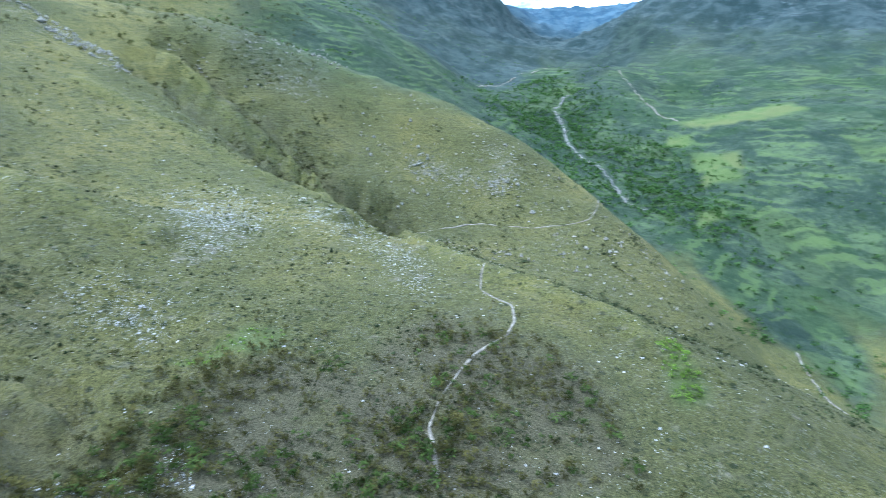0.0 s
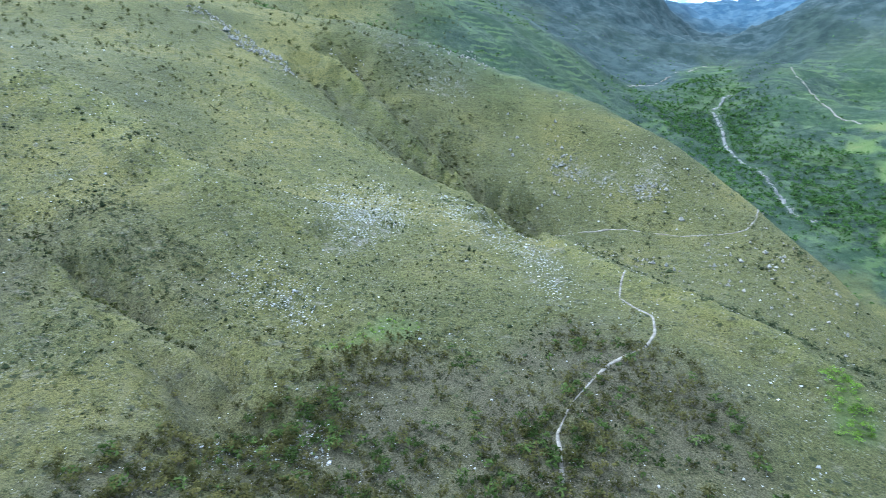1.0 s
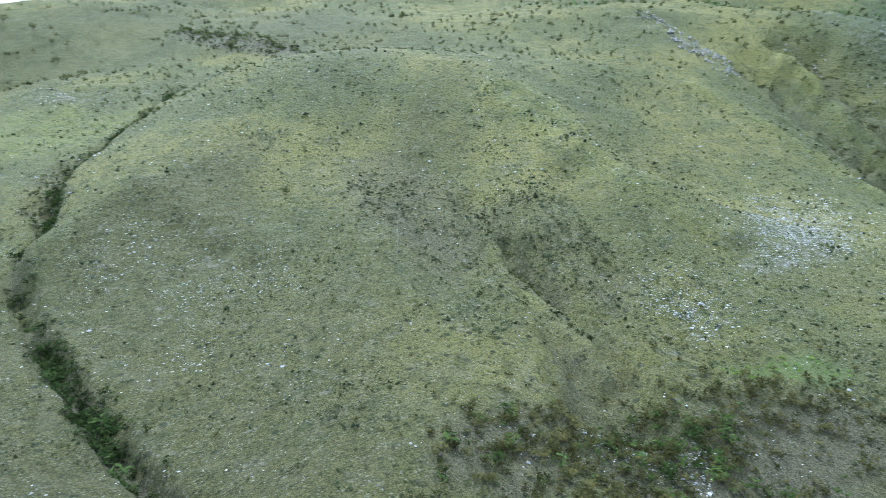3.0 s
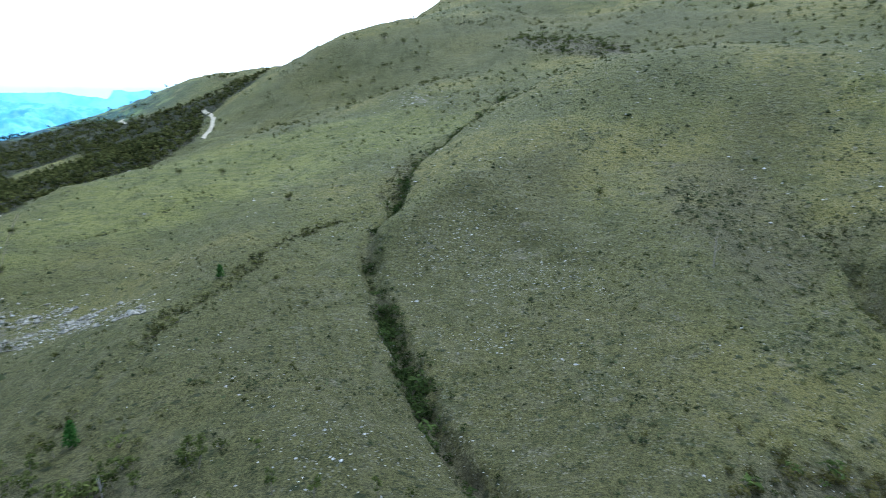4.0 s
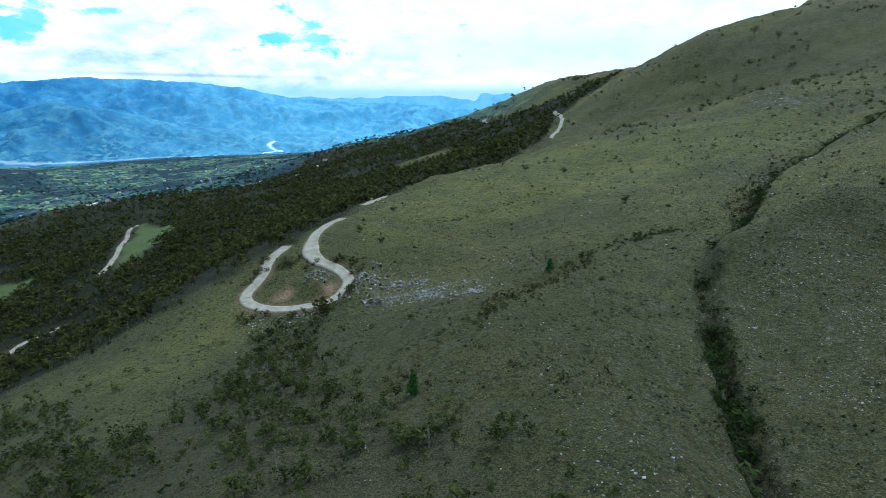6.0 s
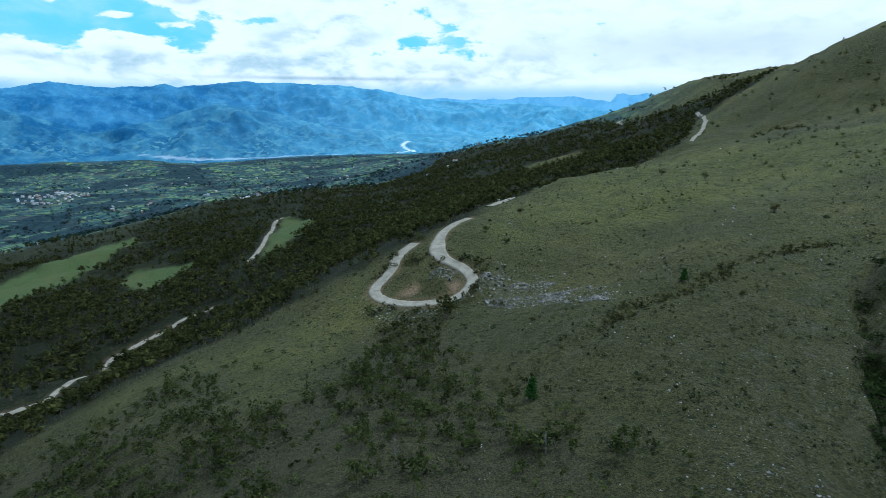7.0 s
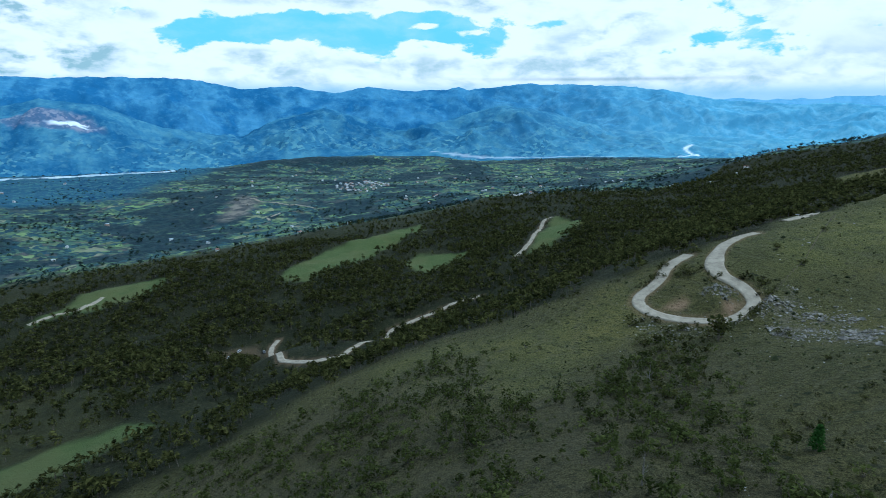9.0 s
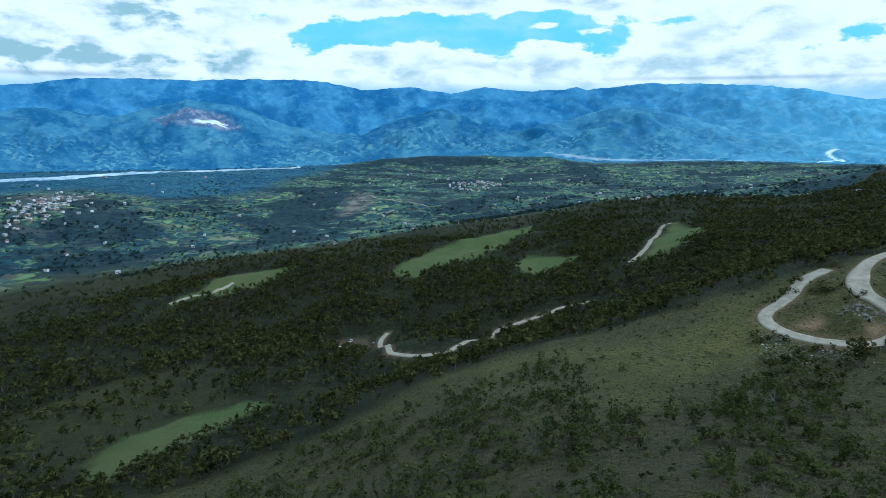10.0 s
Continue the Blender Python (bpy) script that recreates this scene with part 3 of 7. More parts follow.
FIELD_A = [(-42.3, -915.3), (-102.6, -912.9), (-105.1, -860.3), (-46.9, -856.9)]
FIELD_B = [(-57.6, -853.3), (-99.1, -854.7), (-100.7, -825.4), (-55, -814)]
FIELD_C = [(-45.1, -728.3), (-72.2, -751.2), (-76, -721.5), (-46.9, -686.8)]
FIELD_D = [(-9.7, -1005.1), (-42.5, -1003), (-45, -960.9), (-6.7, -963.8)]
SPUR_EDGE = [(330.6, -282), (284.3, -296), (243.4, -298.3), (200.4, -289.7), (185.5, -328.1), (117.4, -251.8), (65.1, -204.4), (51.3, -192.2), (30.4, -180.5), (5.5, -165.9), (-13.9, -150.6)]
GRASS_STRIP = [(571.9, 609.5), (603.4, 585.3), (632.8, 555.5), (591.8, 490), (564.6, 520.1), (551.2, 562.1)]
RANGE_TOP = [(940.8, 773.1), (902.8, 639.1), (941.2, 609.3), (922.3, 528.9), (848.4, 449.8), (757.6, 451.5), (797.6, 554.2), (826, 640.4)]
FRESH = [(178.5, 214.3), (265.1, 245.6), (381.7, 250.3), (427.4, 180.7), (439.4, 86.4), (405.8, 54.2), (359.6, 63.5), (340.3, 93.8), (287.9, 135.9), (241.9, 158.5), (210.7, 188.8), (174.7, 188.8)]
SCRUB_NEAR = [(76.2, -24.5), (87.2, -35.1), (92.4, -49.6), (92, -63.4), (63.6, -44.7), (70.4, -23.1)]
HEATH_A = [(254.8, -45.4), (257.2, -64.8), (228.5, -83.8), (187.8, -85.7), (162.4, -75.2), (152.2, -54.1), (175.9, -40.6), (204.9, -38.3)]
HEATH_B = [(213.8, -91.2), (197.6, -108.8), (167.2, -113.3), (147.8, -110.8), (131.2, -92.6), (142, -86.4), (170.2, -85)]
HEATH_C = [(151.4, -61.6), (148.1, -71.8), (119.5, -57.4), (113.8, -48), (128.5, -49)]
DEAD_TREES = [(167.1, -43.2), (69.2, 113.8), (43.7, 71.3), (62.3, 57.7)]
RIB_E = [(181.6, -82.7), (165.1, -82.3), (142.1, -80.9), (121.5, -80.4), (103.8, -77.9)]
FLANK = [(203.9, 58.7), (244, 37.6), (262.5, 12.6), (271.7, -7.7), (100, -9), (86.9, 13.7), (121.7, 27.5)]
FLANK_HIGH = [(244.6, -53.9), (286.8, -78.4), (295.9, -98.7), (88.1, -36.9), (78.7, -16.4)]
GULCH_B = [(360.4, -408.1), (311.4, -395.7), (266, -390.1), (223.2, -383.9), (183.2, -368.3), (103.8, -242.5)]
HOLLOW_CUT = [(209, -84.9), (175.2, -81.2), (145.3, -80.5), (123.3, -78.7), (103.8, -73.6), (90.1, -66.5)]
HOLLOW_TWO = [(206.9, -126.8), (168.7, -114.9), (147.1, -108.7), (124.8, -108.1), (104.9, -105.5)]
DRAW_LEFT = [(165.3, -80.1), (151.1, -79.8), (129.5, -75.4), (106.7, -68.3), (90.6, -61.9)]
PIT = [(258.9, 70.8), (279.7, 72.1), (312.7, 72.8), (328.8, 60.6)]
RIB_A = [(284.1, -137.2), (262, -147), (220, -147.3), (240.3, -187.6)]
RIB_B = [(197, -78.2), (173.2, -78.5), (149.3, -78.3), (120.7, -77.1), (106.1, -73.7)]
RIB_C = [(359.3, -393.2), (301, -381.8), (258.5, -378.7), (215.5, -370.4), (192.7, -365.7)]
RIB_D = [(212.3, 60.5), (226.5, 50.8), (245.6, 40.6), (231.9, 20.7), (214.2, 2.9), (192.2, -8.3)]
DRY_SPUR = [(395.8, -401.1), (351, -482.2), (238.5, -525.9), (172.3, -524.8), (77.3, -493.9), (6.8, -443.9), (-28.4, -407.2), (-58, -358.9), (-32.6, -155.8), (-14.6, -162.8), (6.1, -176.8), (33.4, -196.7), (60.1, -224.8), (139.1, -373), (181, -372.6), (274.7, -403.4)]
CRAG_HIGH = [(454.5, -305), (446.5, -326.4), (400.8, -337), (353.1, -344), (335.4, -315.7), (366, -320.3), (411.7, -312.4)]
CRAG_CREST = [(424.6, -438.8), (482.3, -663.7), (396.7, -715), (340.8, -751.4), (267.6, -461.7), (297.5, -437.9), (380.3, -454.6)]
CRAG_FACE = [(188.5, -449.7), (146, -463.4), (99.7, -458), (112, -440.6), (179.5, -440)]
STONY_FLANK = [(207.2, 50.7), (234.3, 38.8), (213.9, -4.9), (160.3, -19.1), (124.2, -13.4), (129.2, 8.4), (141.2, 26.3), (187.3, 49.9)]
STONES_SPUR = [(97.7, -58.7), (95, -67.8), (79.4, -81.9), (68.4, -69.6), (79.9, -51.7)]
GREEN_PATCH = [(-3, -152.9), (-9.4, -158.9), (-14, -141.9), (-13.2, -134.9), (-7.4, -130.2), (-5.1, -140)]
SOIL_PATCH = [(119.1, 186.5), (126.5, 190), (127.4, 186.6), (123.5, 183.8), (119.7, 183.5)]
RED_BANK = [(132.2, 175.5), (137.6, 179.4), (139.1, 176.3), (133.7, 171.3)]
KNOB = [(131.2, 187.6), (139, 191.9), (144.7, 186.3), (141.7, 178.7), (135.3, 177.3), (130.6, 181.7)]
KNOB_TOP = [(131, 180), (137, 184)]
ROAD_CUT = [(130, 169.8), (137, 170.5), (144, 175)]
ROAD_LIP = [(127.5, 162.5), (133.5, 163.2), (140, 166.8), (147.5, 171.5)]
BUSH_HILL = [(506.3, 304.9), (595.9, 319.5), (681.0, 303.9), (679.6, 236.4), (694.1, 197.4), (762.1, 15.9), (659.0, -88.7), (538.1, -170.3), (464.3, -149.3), (342.7, -73.3), (528.5, -37.9), (540.0, 54.1), (483.2, 123.2), (483.3, 156.5), (410.7, 184.7)]
CREST_GRASS = [(17.1, 202.8), (45.9, 203.5), (72.8, 205.8), (119.5, 213.5), (104.5, 181.3), (90.1, 164.5), (65.1, 145.6), (42.7, 128.2), (27.7, 123.7), (20.1, 152.9)]
CREST_BACK = [(250.0, 279.6), (309.5, 283.9), (377.5, 280.0), (457.3, 268.0), (536.7, 245.0), (555.3, 199.1), (550.4, 148.4)]
RIB_F = [(287.2, -122.5), (254.0, -129.1), (219.7, -134.8), (191.4, -137.8), (172.3, -144.8), (154.9, -151.7)]
DARK_NOSE = [(168.9, -1250.1), (209.1, -1767.3), (148.5, -1943.4), (102.8, -2068.4), (21.6, -1951.0), (34.7, -1822.5), (103.4, -1683.5), (122.9, -1232.8)]
ROADSIDE_SCRUB = [(103, 187.5), (108.9, 185.2), (120.2, 165.2), (100, 134.2), (71.9, 102.3), (66.8, 110.9), (91.3, 155.1)]
MID_CREST = [(-2622, 3126, -13), (-2424, 3282, 16), (-2215, 3426, 63), (-1889, 3617, 10), (-1523, 3785, 112), (-1250, 3884, 75), (-925, 3974, -45), (-501, 4049, -109), (-279, 4070, 5), (18, 4080, 80), (316, 4068, -12), (576, 4039, -100), (822, 3996, 4), (1157, 3913, 109), (1477, 3803, 50), (1775, 3674, -40), (2037, 3535, -53), (2415, 3289, -83)]
HAZY_CREST = [(2069, 4309, 119), (2634, 3989, 143), (2811, 3866, 161), (3078, 3657, 153), (3324, 3436, 169), (3572, 3177, 177), (3811, 2885, 190), (3976, 2653, 203), (3743, 2973, 147), (4216, 2253, 181), (3765, 2945, 198), (4168, 2340, 245)]
FAR_CREST = [(-2935, 3542, 181), (-2757, 3683, 189), (-2626, 3777, 194), (-2483, 3872, 210), (-2301, 3983, 248), (-1960, 4162, 253), (-1675, 4284, 244), (-1363, 4394, 263), (-1029, 4483, 271), (-797, 4530, 255), (-558, 4566, 203), (-230, 4594, 231), (103, 4599, 186), (351, 4587, 232), (597, 4561, 205), (916, 4508, 214), (993, 4491, 238), (1072, 4473, 214), (1295, 4414, 245), (1475, 4357, 263), (1815, 4227, 249), (2182, 4050, 234), (2377, 3938, 203), (2177, 4052, 238), (2358, 3950, 211), (2638, 3769, 148), (3025, 3466, 117), (3200, 3305, 133), (3441, 3053, 95), (3675, 2766, 47)]
LONE_BUSHES = [(258.5, 118.3, 2.6), (319, 213.4, 5), (328.1, 237.6, 4), (176.9, 205.9, 3), (209.7, 218.2, 3.4), (176, 190.8, 3), (163.9, 81.1, 1.6), (190.8, 85.9, 1.8), (149.5, 65, 1.6), (136.2, 68.7, 1.4), (104.6, 45.7, 1.2), (114.6, 113.5, 1.7), (131.8, 145.2, 3), (65.4, 171.6, 1.8), (91.6, 204.8, 2), (74.9, 61.8, 1.8), (70.4, 59.8, 1.2), (132, 149.1, 3), (164.3, 80.9, 2), (136.9, 68.5, 1.5), (148.6, 65.2, 1.3), (107.5, 67.8, 1.2), (114.2, 92.2, 1.5), (115, 113.7, 1.6), (322.4, 187.7, 5), (258, 118, 4), (177, 207, 2.6), (175.8, 191.3, 2.6), (210.1, 220.1, 3), (143.9, 194.8, 3), (135.8, 205.6, 3.5), (132.5, 203.4, 3), (258.5, 118.9, 2.6), (235.5, -17.6, 3), (582.4, 173.6, 5), (588.2, 130.1, 6), (649.6, 158.6, 8), (673.6, 186.5, 8)]
SAPLINGS = [(69.2, 47.8, 5.2), (69.2, 49.4, 4.2), (33.4, 101.7, 3.6), (33.8, 155.5, 4.5), (37.1, 153.3, 4.2), (31.4, 161.8, 3.6), (37.1, 147.3, 3), (68, 48, 3.6), (68.4, 49.6, 3), (62.9, 33.5, 3.6), (62.9, 27.9, 3.4), (64.5, 20, 3.2), (44.7, 66, 4), (30.3, 113.2, 4.4), (12.6, 123.5, 4.6), (35.6, 68.1, 4.6), (65.3, 105.8, 6), (69, 107.1, 5.5), (65.3, 59.9, 3.4)]
VILLAGE = [(31, 2123), (56, 2326), (173, 2446), (255, 2255), (203, 2045), (107, 2049)]
TOWN = [(-750, 962), (-865, 1186), (-1058, 1585), (-1090, 1758), (-1002, 1690), (-817, 1290), (-821, 1203), (-771, 1076)]

# (course, half width, depth); a negative depth is a rib that stands up
CUTS = [(GULLY, 4.6, 6.5), (PIT, 9.0, 4.0), (CREASE, 5.0, 1.4), (STREAM, 26.0, 8.0), (TRACK_RUT, 2.2, 0.9), (GULCH_A, 30.0, 19.0), (GULCH_B, 30.0, 20.0), (SPUR_EDGE, 11.0, -5.0),
        (HOLLOW_CUT, 13.0, 6.0), (HOLLOW_TWO, 16.0, 6.0), (DRAW_LEFT, 10.0, 3.0), (RIB_A, 17.0, -5.5), (RIB_B, 6.0, -5.0), (RIB_E, 4.5, 3.5), (RIB_F, 13.0, -4.0), (RIB_C, 15.0, -5.0), (RIB_D, 15.0, -5.0), (KNOB_TOP, 7.0, -4.5), (ROAD_CUT, 3.6, 1.2), (ROAD_LIP, 4.6, -4.2), (CREST_BACK, 25.0, 6.0)]

def hash01(i, j, seed):
    h = (i * 374761393 + j * 668265263 + seed * 974634777) & 0xFFFFFFFF
    h = ((h ^ (h >> 15)) * 2246822519) & 0xFFFFFFFF
    h = ((h ^ (h >> 13)) * 3266489917) & 0xFFFFFFFF
    return ((h ^ (h >> 16)) & 0xFFFF) / 65535.0


def value_noise(x, y, seed):
    xi, yi = np.floor(x).astype(np.int64), np.floor(y).astype(np.int64)
    fx, fy = x - xi, y - yi
    fx, fy = fx * fx * fx * (fx * (fx * 6 - 15) + 10), fy * fy * fy * (fy * (fy * 6 - 15) + 10)
    a, b = hash01(xi, yi, seed), hash01(xi + 1, yi, seed)
    c, d = hash01(xi, yi + 1, seed), hash01(xi + 1, yi + 1, seed)
    return (a + (b - a) * fx) * (1 - fy) + (c + (d - c) * fx) * fy


def fbm(x, y, size, seed, octaves=4, gain=0.5):
    total, amp, norm = 0.0, 1.0, 0.0
    for k in range(octaves):
        x, y = 0.8 * x - 0.6 * y, 0.6 * x + 0.8 * y          # turned at each step, so that no lattice shows
        total = total + amp * (value_noise(x / size + 17.3 * k, y / size - 9.1 * k, seed + k) * 2 - 1)
        norm, amp, size = norm + amp, amp * gain, size * 0.47
    return total / norm


def ridged(x, y, size, seed, octaves=4):
    total, amp, norm = 0.0, 1.0, 0.0
    for k in range(octaves):
        n = value_noise(x / size + 5.7 * k, y / size + 3.3 * k, seed + k) * 2 - 1
        total = total + amp * (1 - 2 * np.abs(n))
        norm, amp, size = norm + amp, amp * 0.55, size * 0.5
    return total / norm


def along(line, step):
    """Points along a polyline, about step metres apart."""
    pts = [np.array(p, float) for p in line]
    out = [pts[0]]
    for a, b in zip(pts[:-1], pts[1:]):
        n = max(1, int(math.ceil(np.linalg.norm((b - a)[:2]) / step)))
        out += [a + (b - a) * (k + 1) / n for k in range(n)]
    return np.array(out)


def distance_to(line, x, y):
    """The distance of points to a polyline in plan, and how far along it the nearest place lies (0 to 1)."""
    best, where = np.full(np.shape(x), 1e9), np.zeros(np.shape(x))
    n = len(line) - 1
    for k in range(n):
        (ax, ay), (bx, by) = line[k][:2], line[k + 1][:2]
        dx, dy = bx - ax, by - ay
        s = np.clip(((x - ax) * dx + (y - ay) * dy) / (dx * dx + dy * dy + 1e-9), 0, 1)
        d = np.hypot(x - ax - s * dx, y - ay - s * dy)
        near = d < best
        best, where = np.where(near, d, best), np.where(near, (k + s) / n, where)
    return best, where


def smooth(a, b, x):
    s = np.clip((x - a) / (b - a), 0, 1)
    return s * s * (3 - 2 * s)


def bearing(x, y):
    """The bearing in radians, counted so that the break lies behind the slope."""
    b = np.arctan2(-np.asarray(x, float), np.asarray(y, float))
    return np.where(b > 1.75, b - 2 * math.pi, b)


# the land's form is carried smoothly between its crests, beds and edges
def form_samples():
    pts = []
    for line in FORM.values():
        for a, b in zip(line[:-1], line[1:]):
            gap = math.hypot(b[0] - a[0], b[1] - a[1]) / (0.5 * (math.hypot(*a[:2]) + math.hypot(*b[:2])))
            n = max(1, round(gap / 0.09))
            pts += [[a[k] + (b[k] - a[k]) * i / n for k in range(3)] for i in range(n)]
        pts.append(line[-1])
    return np.array(pts)


def plate(ua, va, ub, vb):
    d2 = (ua[:, None] - ub[None]) ** 2 + (va[:, None] - vb[None]) ** 2
    return d2 * np.log(d2 + 1e-9)


def fit_form():
    p = form_samples()
    r = np.hypot(p[:, 0], p[:, 1])
    u, v, w = bearing(p[:, 0], p[:, 1]), np.log(r), (p[:, 2] - LOOKOUT) / r
    for turn in (-2 * math.pi, 2 * math.pi):      # the land goes on all the way round
        keep = np.abs(u + turn + 1.4) < 4.4
        u, v, w = np.append(u, u[keep] + turn), np.append(v, v[keep]), np.append(w, w[keep])
    n = len(u)
    a = np.zeros((n + 3, n + 3))
    a[:n, :n] = plate(u, v, u, v) + np.eye(n) * 0.002
    a[:n, n:] = np.stack([np.ones(n), u * 0, v], 1)
    a[n:, :n] = a[:n, n:].T
    a[n + 1, n + 1] = 1.0
    return u, v, np.linalg.solve(a, np.append(w, [0, 0, 0]))


FITTED = fit_form()


def form(x, y):
    """The smooth height of the land."""
    x, y = np.ravel(x), np.ravel(y)
    out = np.empty(len(x))
    u, v, c = FITTED
    for k in range(0, len(x), 20000):
        xs, ys = x[k:k + 20000], y[k:k + 20000]
        r = np.hypot(xs, ys)
        q = np.clip(r, 58, 4300)
        vb = np.log(q)
        t = plate(bearing(xs, ys), vb, u, v) @ c[:-3] + c[-3] + c[-1] * vb
        z = LOOKOUT + t * q
        inner = smooth(0, 58, r)
        out[k:k + 20000] = z * inner + (-2.0) * (1 - inner)
    return out


def land(x, y, rough=True):
    """The height of the ground at plan points."""
    shape = np.shape(x)
    x, y = np.ravel(np.asarray(x, float)), np.ravel(np.asarray(y, float))
    z = form(x, y)
    r = np.hypot(x, y)
    if rough:
        z = z + np.clip(r, 50, 1200) * (0.0035 * fbm(x, y, 38.0, 11) + 0.002 * fbm(x, y, 9.0, 31, 3))
        farmed = smooth(-62, -50, np.degrees(bearing(x, y)))
        z = z + smooth(350, 800, r) * np.clip(r, 0, 2600) * (0.008 - 0.0062 * farmed * smooth(900, 1100, r) + 0.009 * (1 - farmed) * smooth(1400, 2000, r)) * ridged(x, y, 170.0, 51, 5)
        z = z + smooth(90, 200, r) * (1 - smooth(700, 1000, r)) * 0.0045 * r * ridged(x, y, 75.0, 61, 3)
        # beds of the gullies, cut into the slope
        for line, width, depth in CUTS:
            d, s = distance_to(line, x, y)
            wob = width * (1 + 0.55 * fbm(x, y, 9.0, 71, 3))
            side = np.clip(1 - d / wob, 0, 1) if width > 27 else 1 - smooth(0.15, 1.0, d / wob)
            z = z - depth * side * (0.70 + 0.45 * fbm(x, y, 13.0, 81, 3))
    return z.reshape(shape)


# ---- materials ----
def material(name):
    m = bpy.data.materials.new(name)
    m.use_nodes = True
    m.node_tree.nodes.clear()
    return m


class Net:
    """Short hand for a material's nodes."""

    def __init__(self, name):
        self.m = material(name)
        self.t = self.m.node_tree
        self.at = self.t.nodes.new("ShaderNodeTexCoord").outputs["Object"]

    def put(self, socket, v):
        if isinstance(v, tuple):
            socket.default_value = (*v, 1) if len(v) == 3 and len(socket.default_value) == 4 else v
        elif isinstance(v, (int, float)):
            socket.default_value = v
        else:
            self.t.links.new(v, socket)

    def noise(self, scale, detail=4.0, rough=0.55, at=None, out="Fac"):
        n = self.t.nodes.new("ShaderNodeTexNoise")
        n.inputs["Scale"].default_value, n.inputs["Detail"].default_value, n.inputs["Roughness"].default_value = scale, detail, rough
        self.t.links.new(at or self.at, n.inputs["Vector"])
        return n.outputs[out]

    def cells(self, scale, out="Distance", at=None, rand=1.0):
        n = self.t.nodes.new("ShaderNodeTexVoronoi")
        n.inputs["Scale"].default_value, n.inputs["Randomness"].default_value = scale, rand
        self.t.links.new(at or self.at, n.inputs["Vector"])
        return n.outputs[out]

    def attr(self, name):
        n = self.t.nodes.new("ShaderNodeAttribute")
        n.attribute_name = name
        return n.outputs["Fac"]

    def math(self, op, a, b=None):
        n = self.t.nodes.new("ShaderNodeMath")
        n.operation = op
        self.put(n.inputs[0], a)
        if b is not None:
            self.put(n.inputs[1], b)
        return n.outputs[0]

    def step(self, v, a, b, lo=0.0, hi=1.0):
        n = self.t.nodes.new("ShaderNodeMapRange")
        n.interpolation_type = "SMOOTHSTEP"
        for k, x in (("From Min", a), ("From Max", b), ("To Min", lo), ("To Max", hi)):
            n.inputs[k].default_value = x
        self.put(n.inputs["Value"], v)
        return n.outputs[0]

    def mix(self, fac, a, b, blend="MIX"):
        n = self.t.nodes.new("ShaderNodeMix")
        n.data_type, n.blend_type = "RGBA", blend
        self.put(n.inputs[0], fac), self.put(n.inputs[6], a), self.put(n.inputs[7], b)
        return n.outputs[2]

    def ramp(self, fac, *stops):
        n = self.t.nodes.new("ShaderNodeValToRGB")
        e = n.color_ramp.elements
        while len(e) < len(stops):
            e.new(0.5)
        for k, (p, c) in enumerate(stops):
            e[k].position, e[k].color = p, (*c, 1)
        self.put(n.inputs[0], fac)
        return n.outputs[0]

    def random(self):
        return self.t.nodes.new("ShaderNodeObjectInfo").outputs["Random"]

    def island(self):
        return self.t.nodes.new("ShaderNodeNewGeometry").outputs["Random Per Island"]

    def bump(self, height, strength, distance):
        n = self.t.nodes.new("ShaderNodeBump")
        n.inputs["Strength"].default_value, n.inputs["Distance"].default_value = strength, distance
        self.put(n.inputs["Height"], height)
        return n.outputs[0]

    def done(self, colour, rough=0.9, normal=None, metal=0.0, spec=0.3, glow=None):
        b = self.t.nodes.new("ShaderNodeBsdfPrincipled")
        self.put(b.inputs["Base Color"], colour)
        self.put(b.inputs["Roughness"], rough)
        b.inputs["Metallic"].default_value, b.inputs["Specular IOR Level"].default_value = metal, spec
        if normal is not None:
            self.put(b.inputs["Normal"], normal)
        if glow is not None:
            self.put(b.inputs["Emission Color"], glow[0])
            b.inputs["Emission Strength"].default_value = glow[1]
        o = self.t.nodes.new("ShaderNodeOutputMaterial")
        self.t.links.new(b.outputs[0], o.inputs[0])
        return self.m


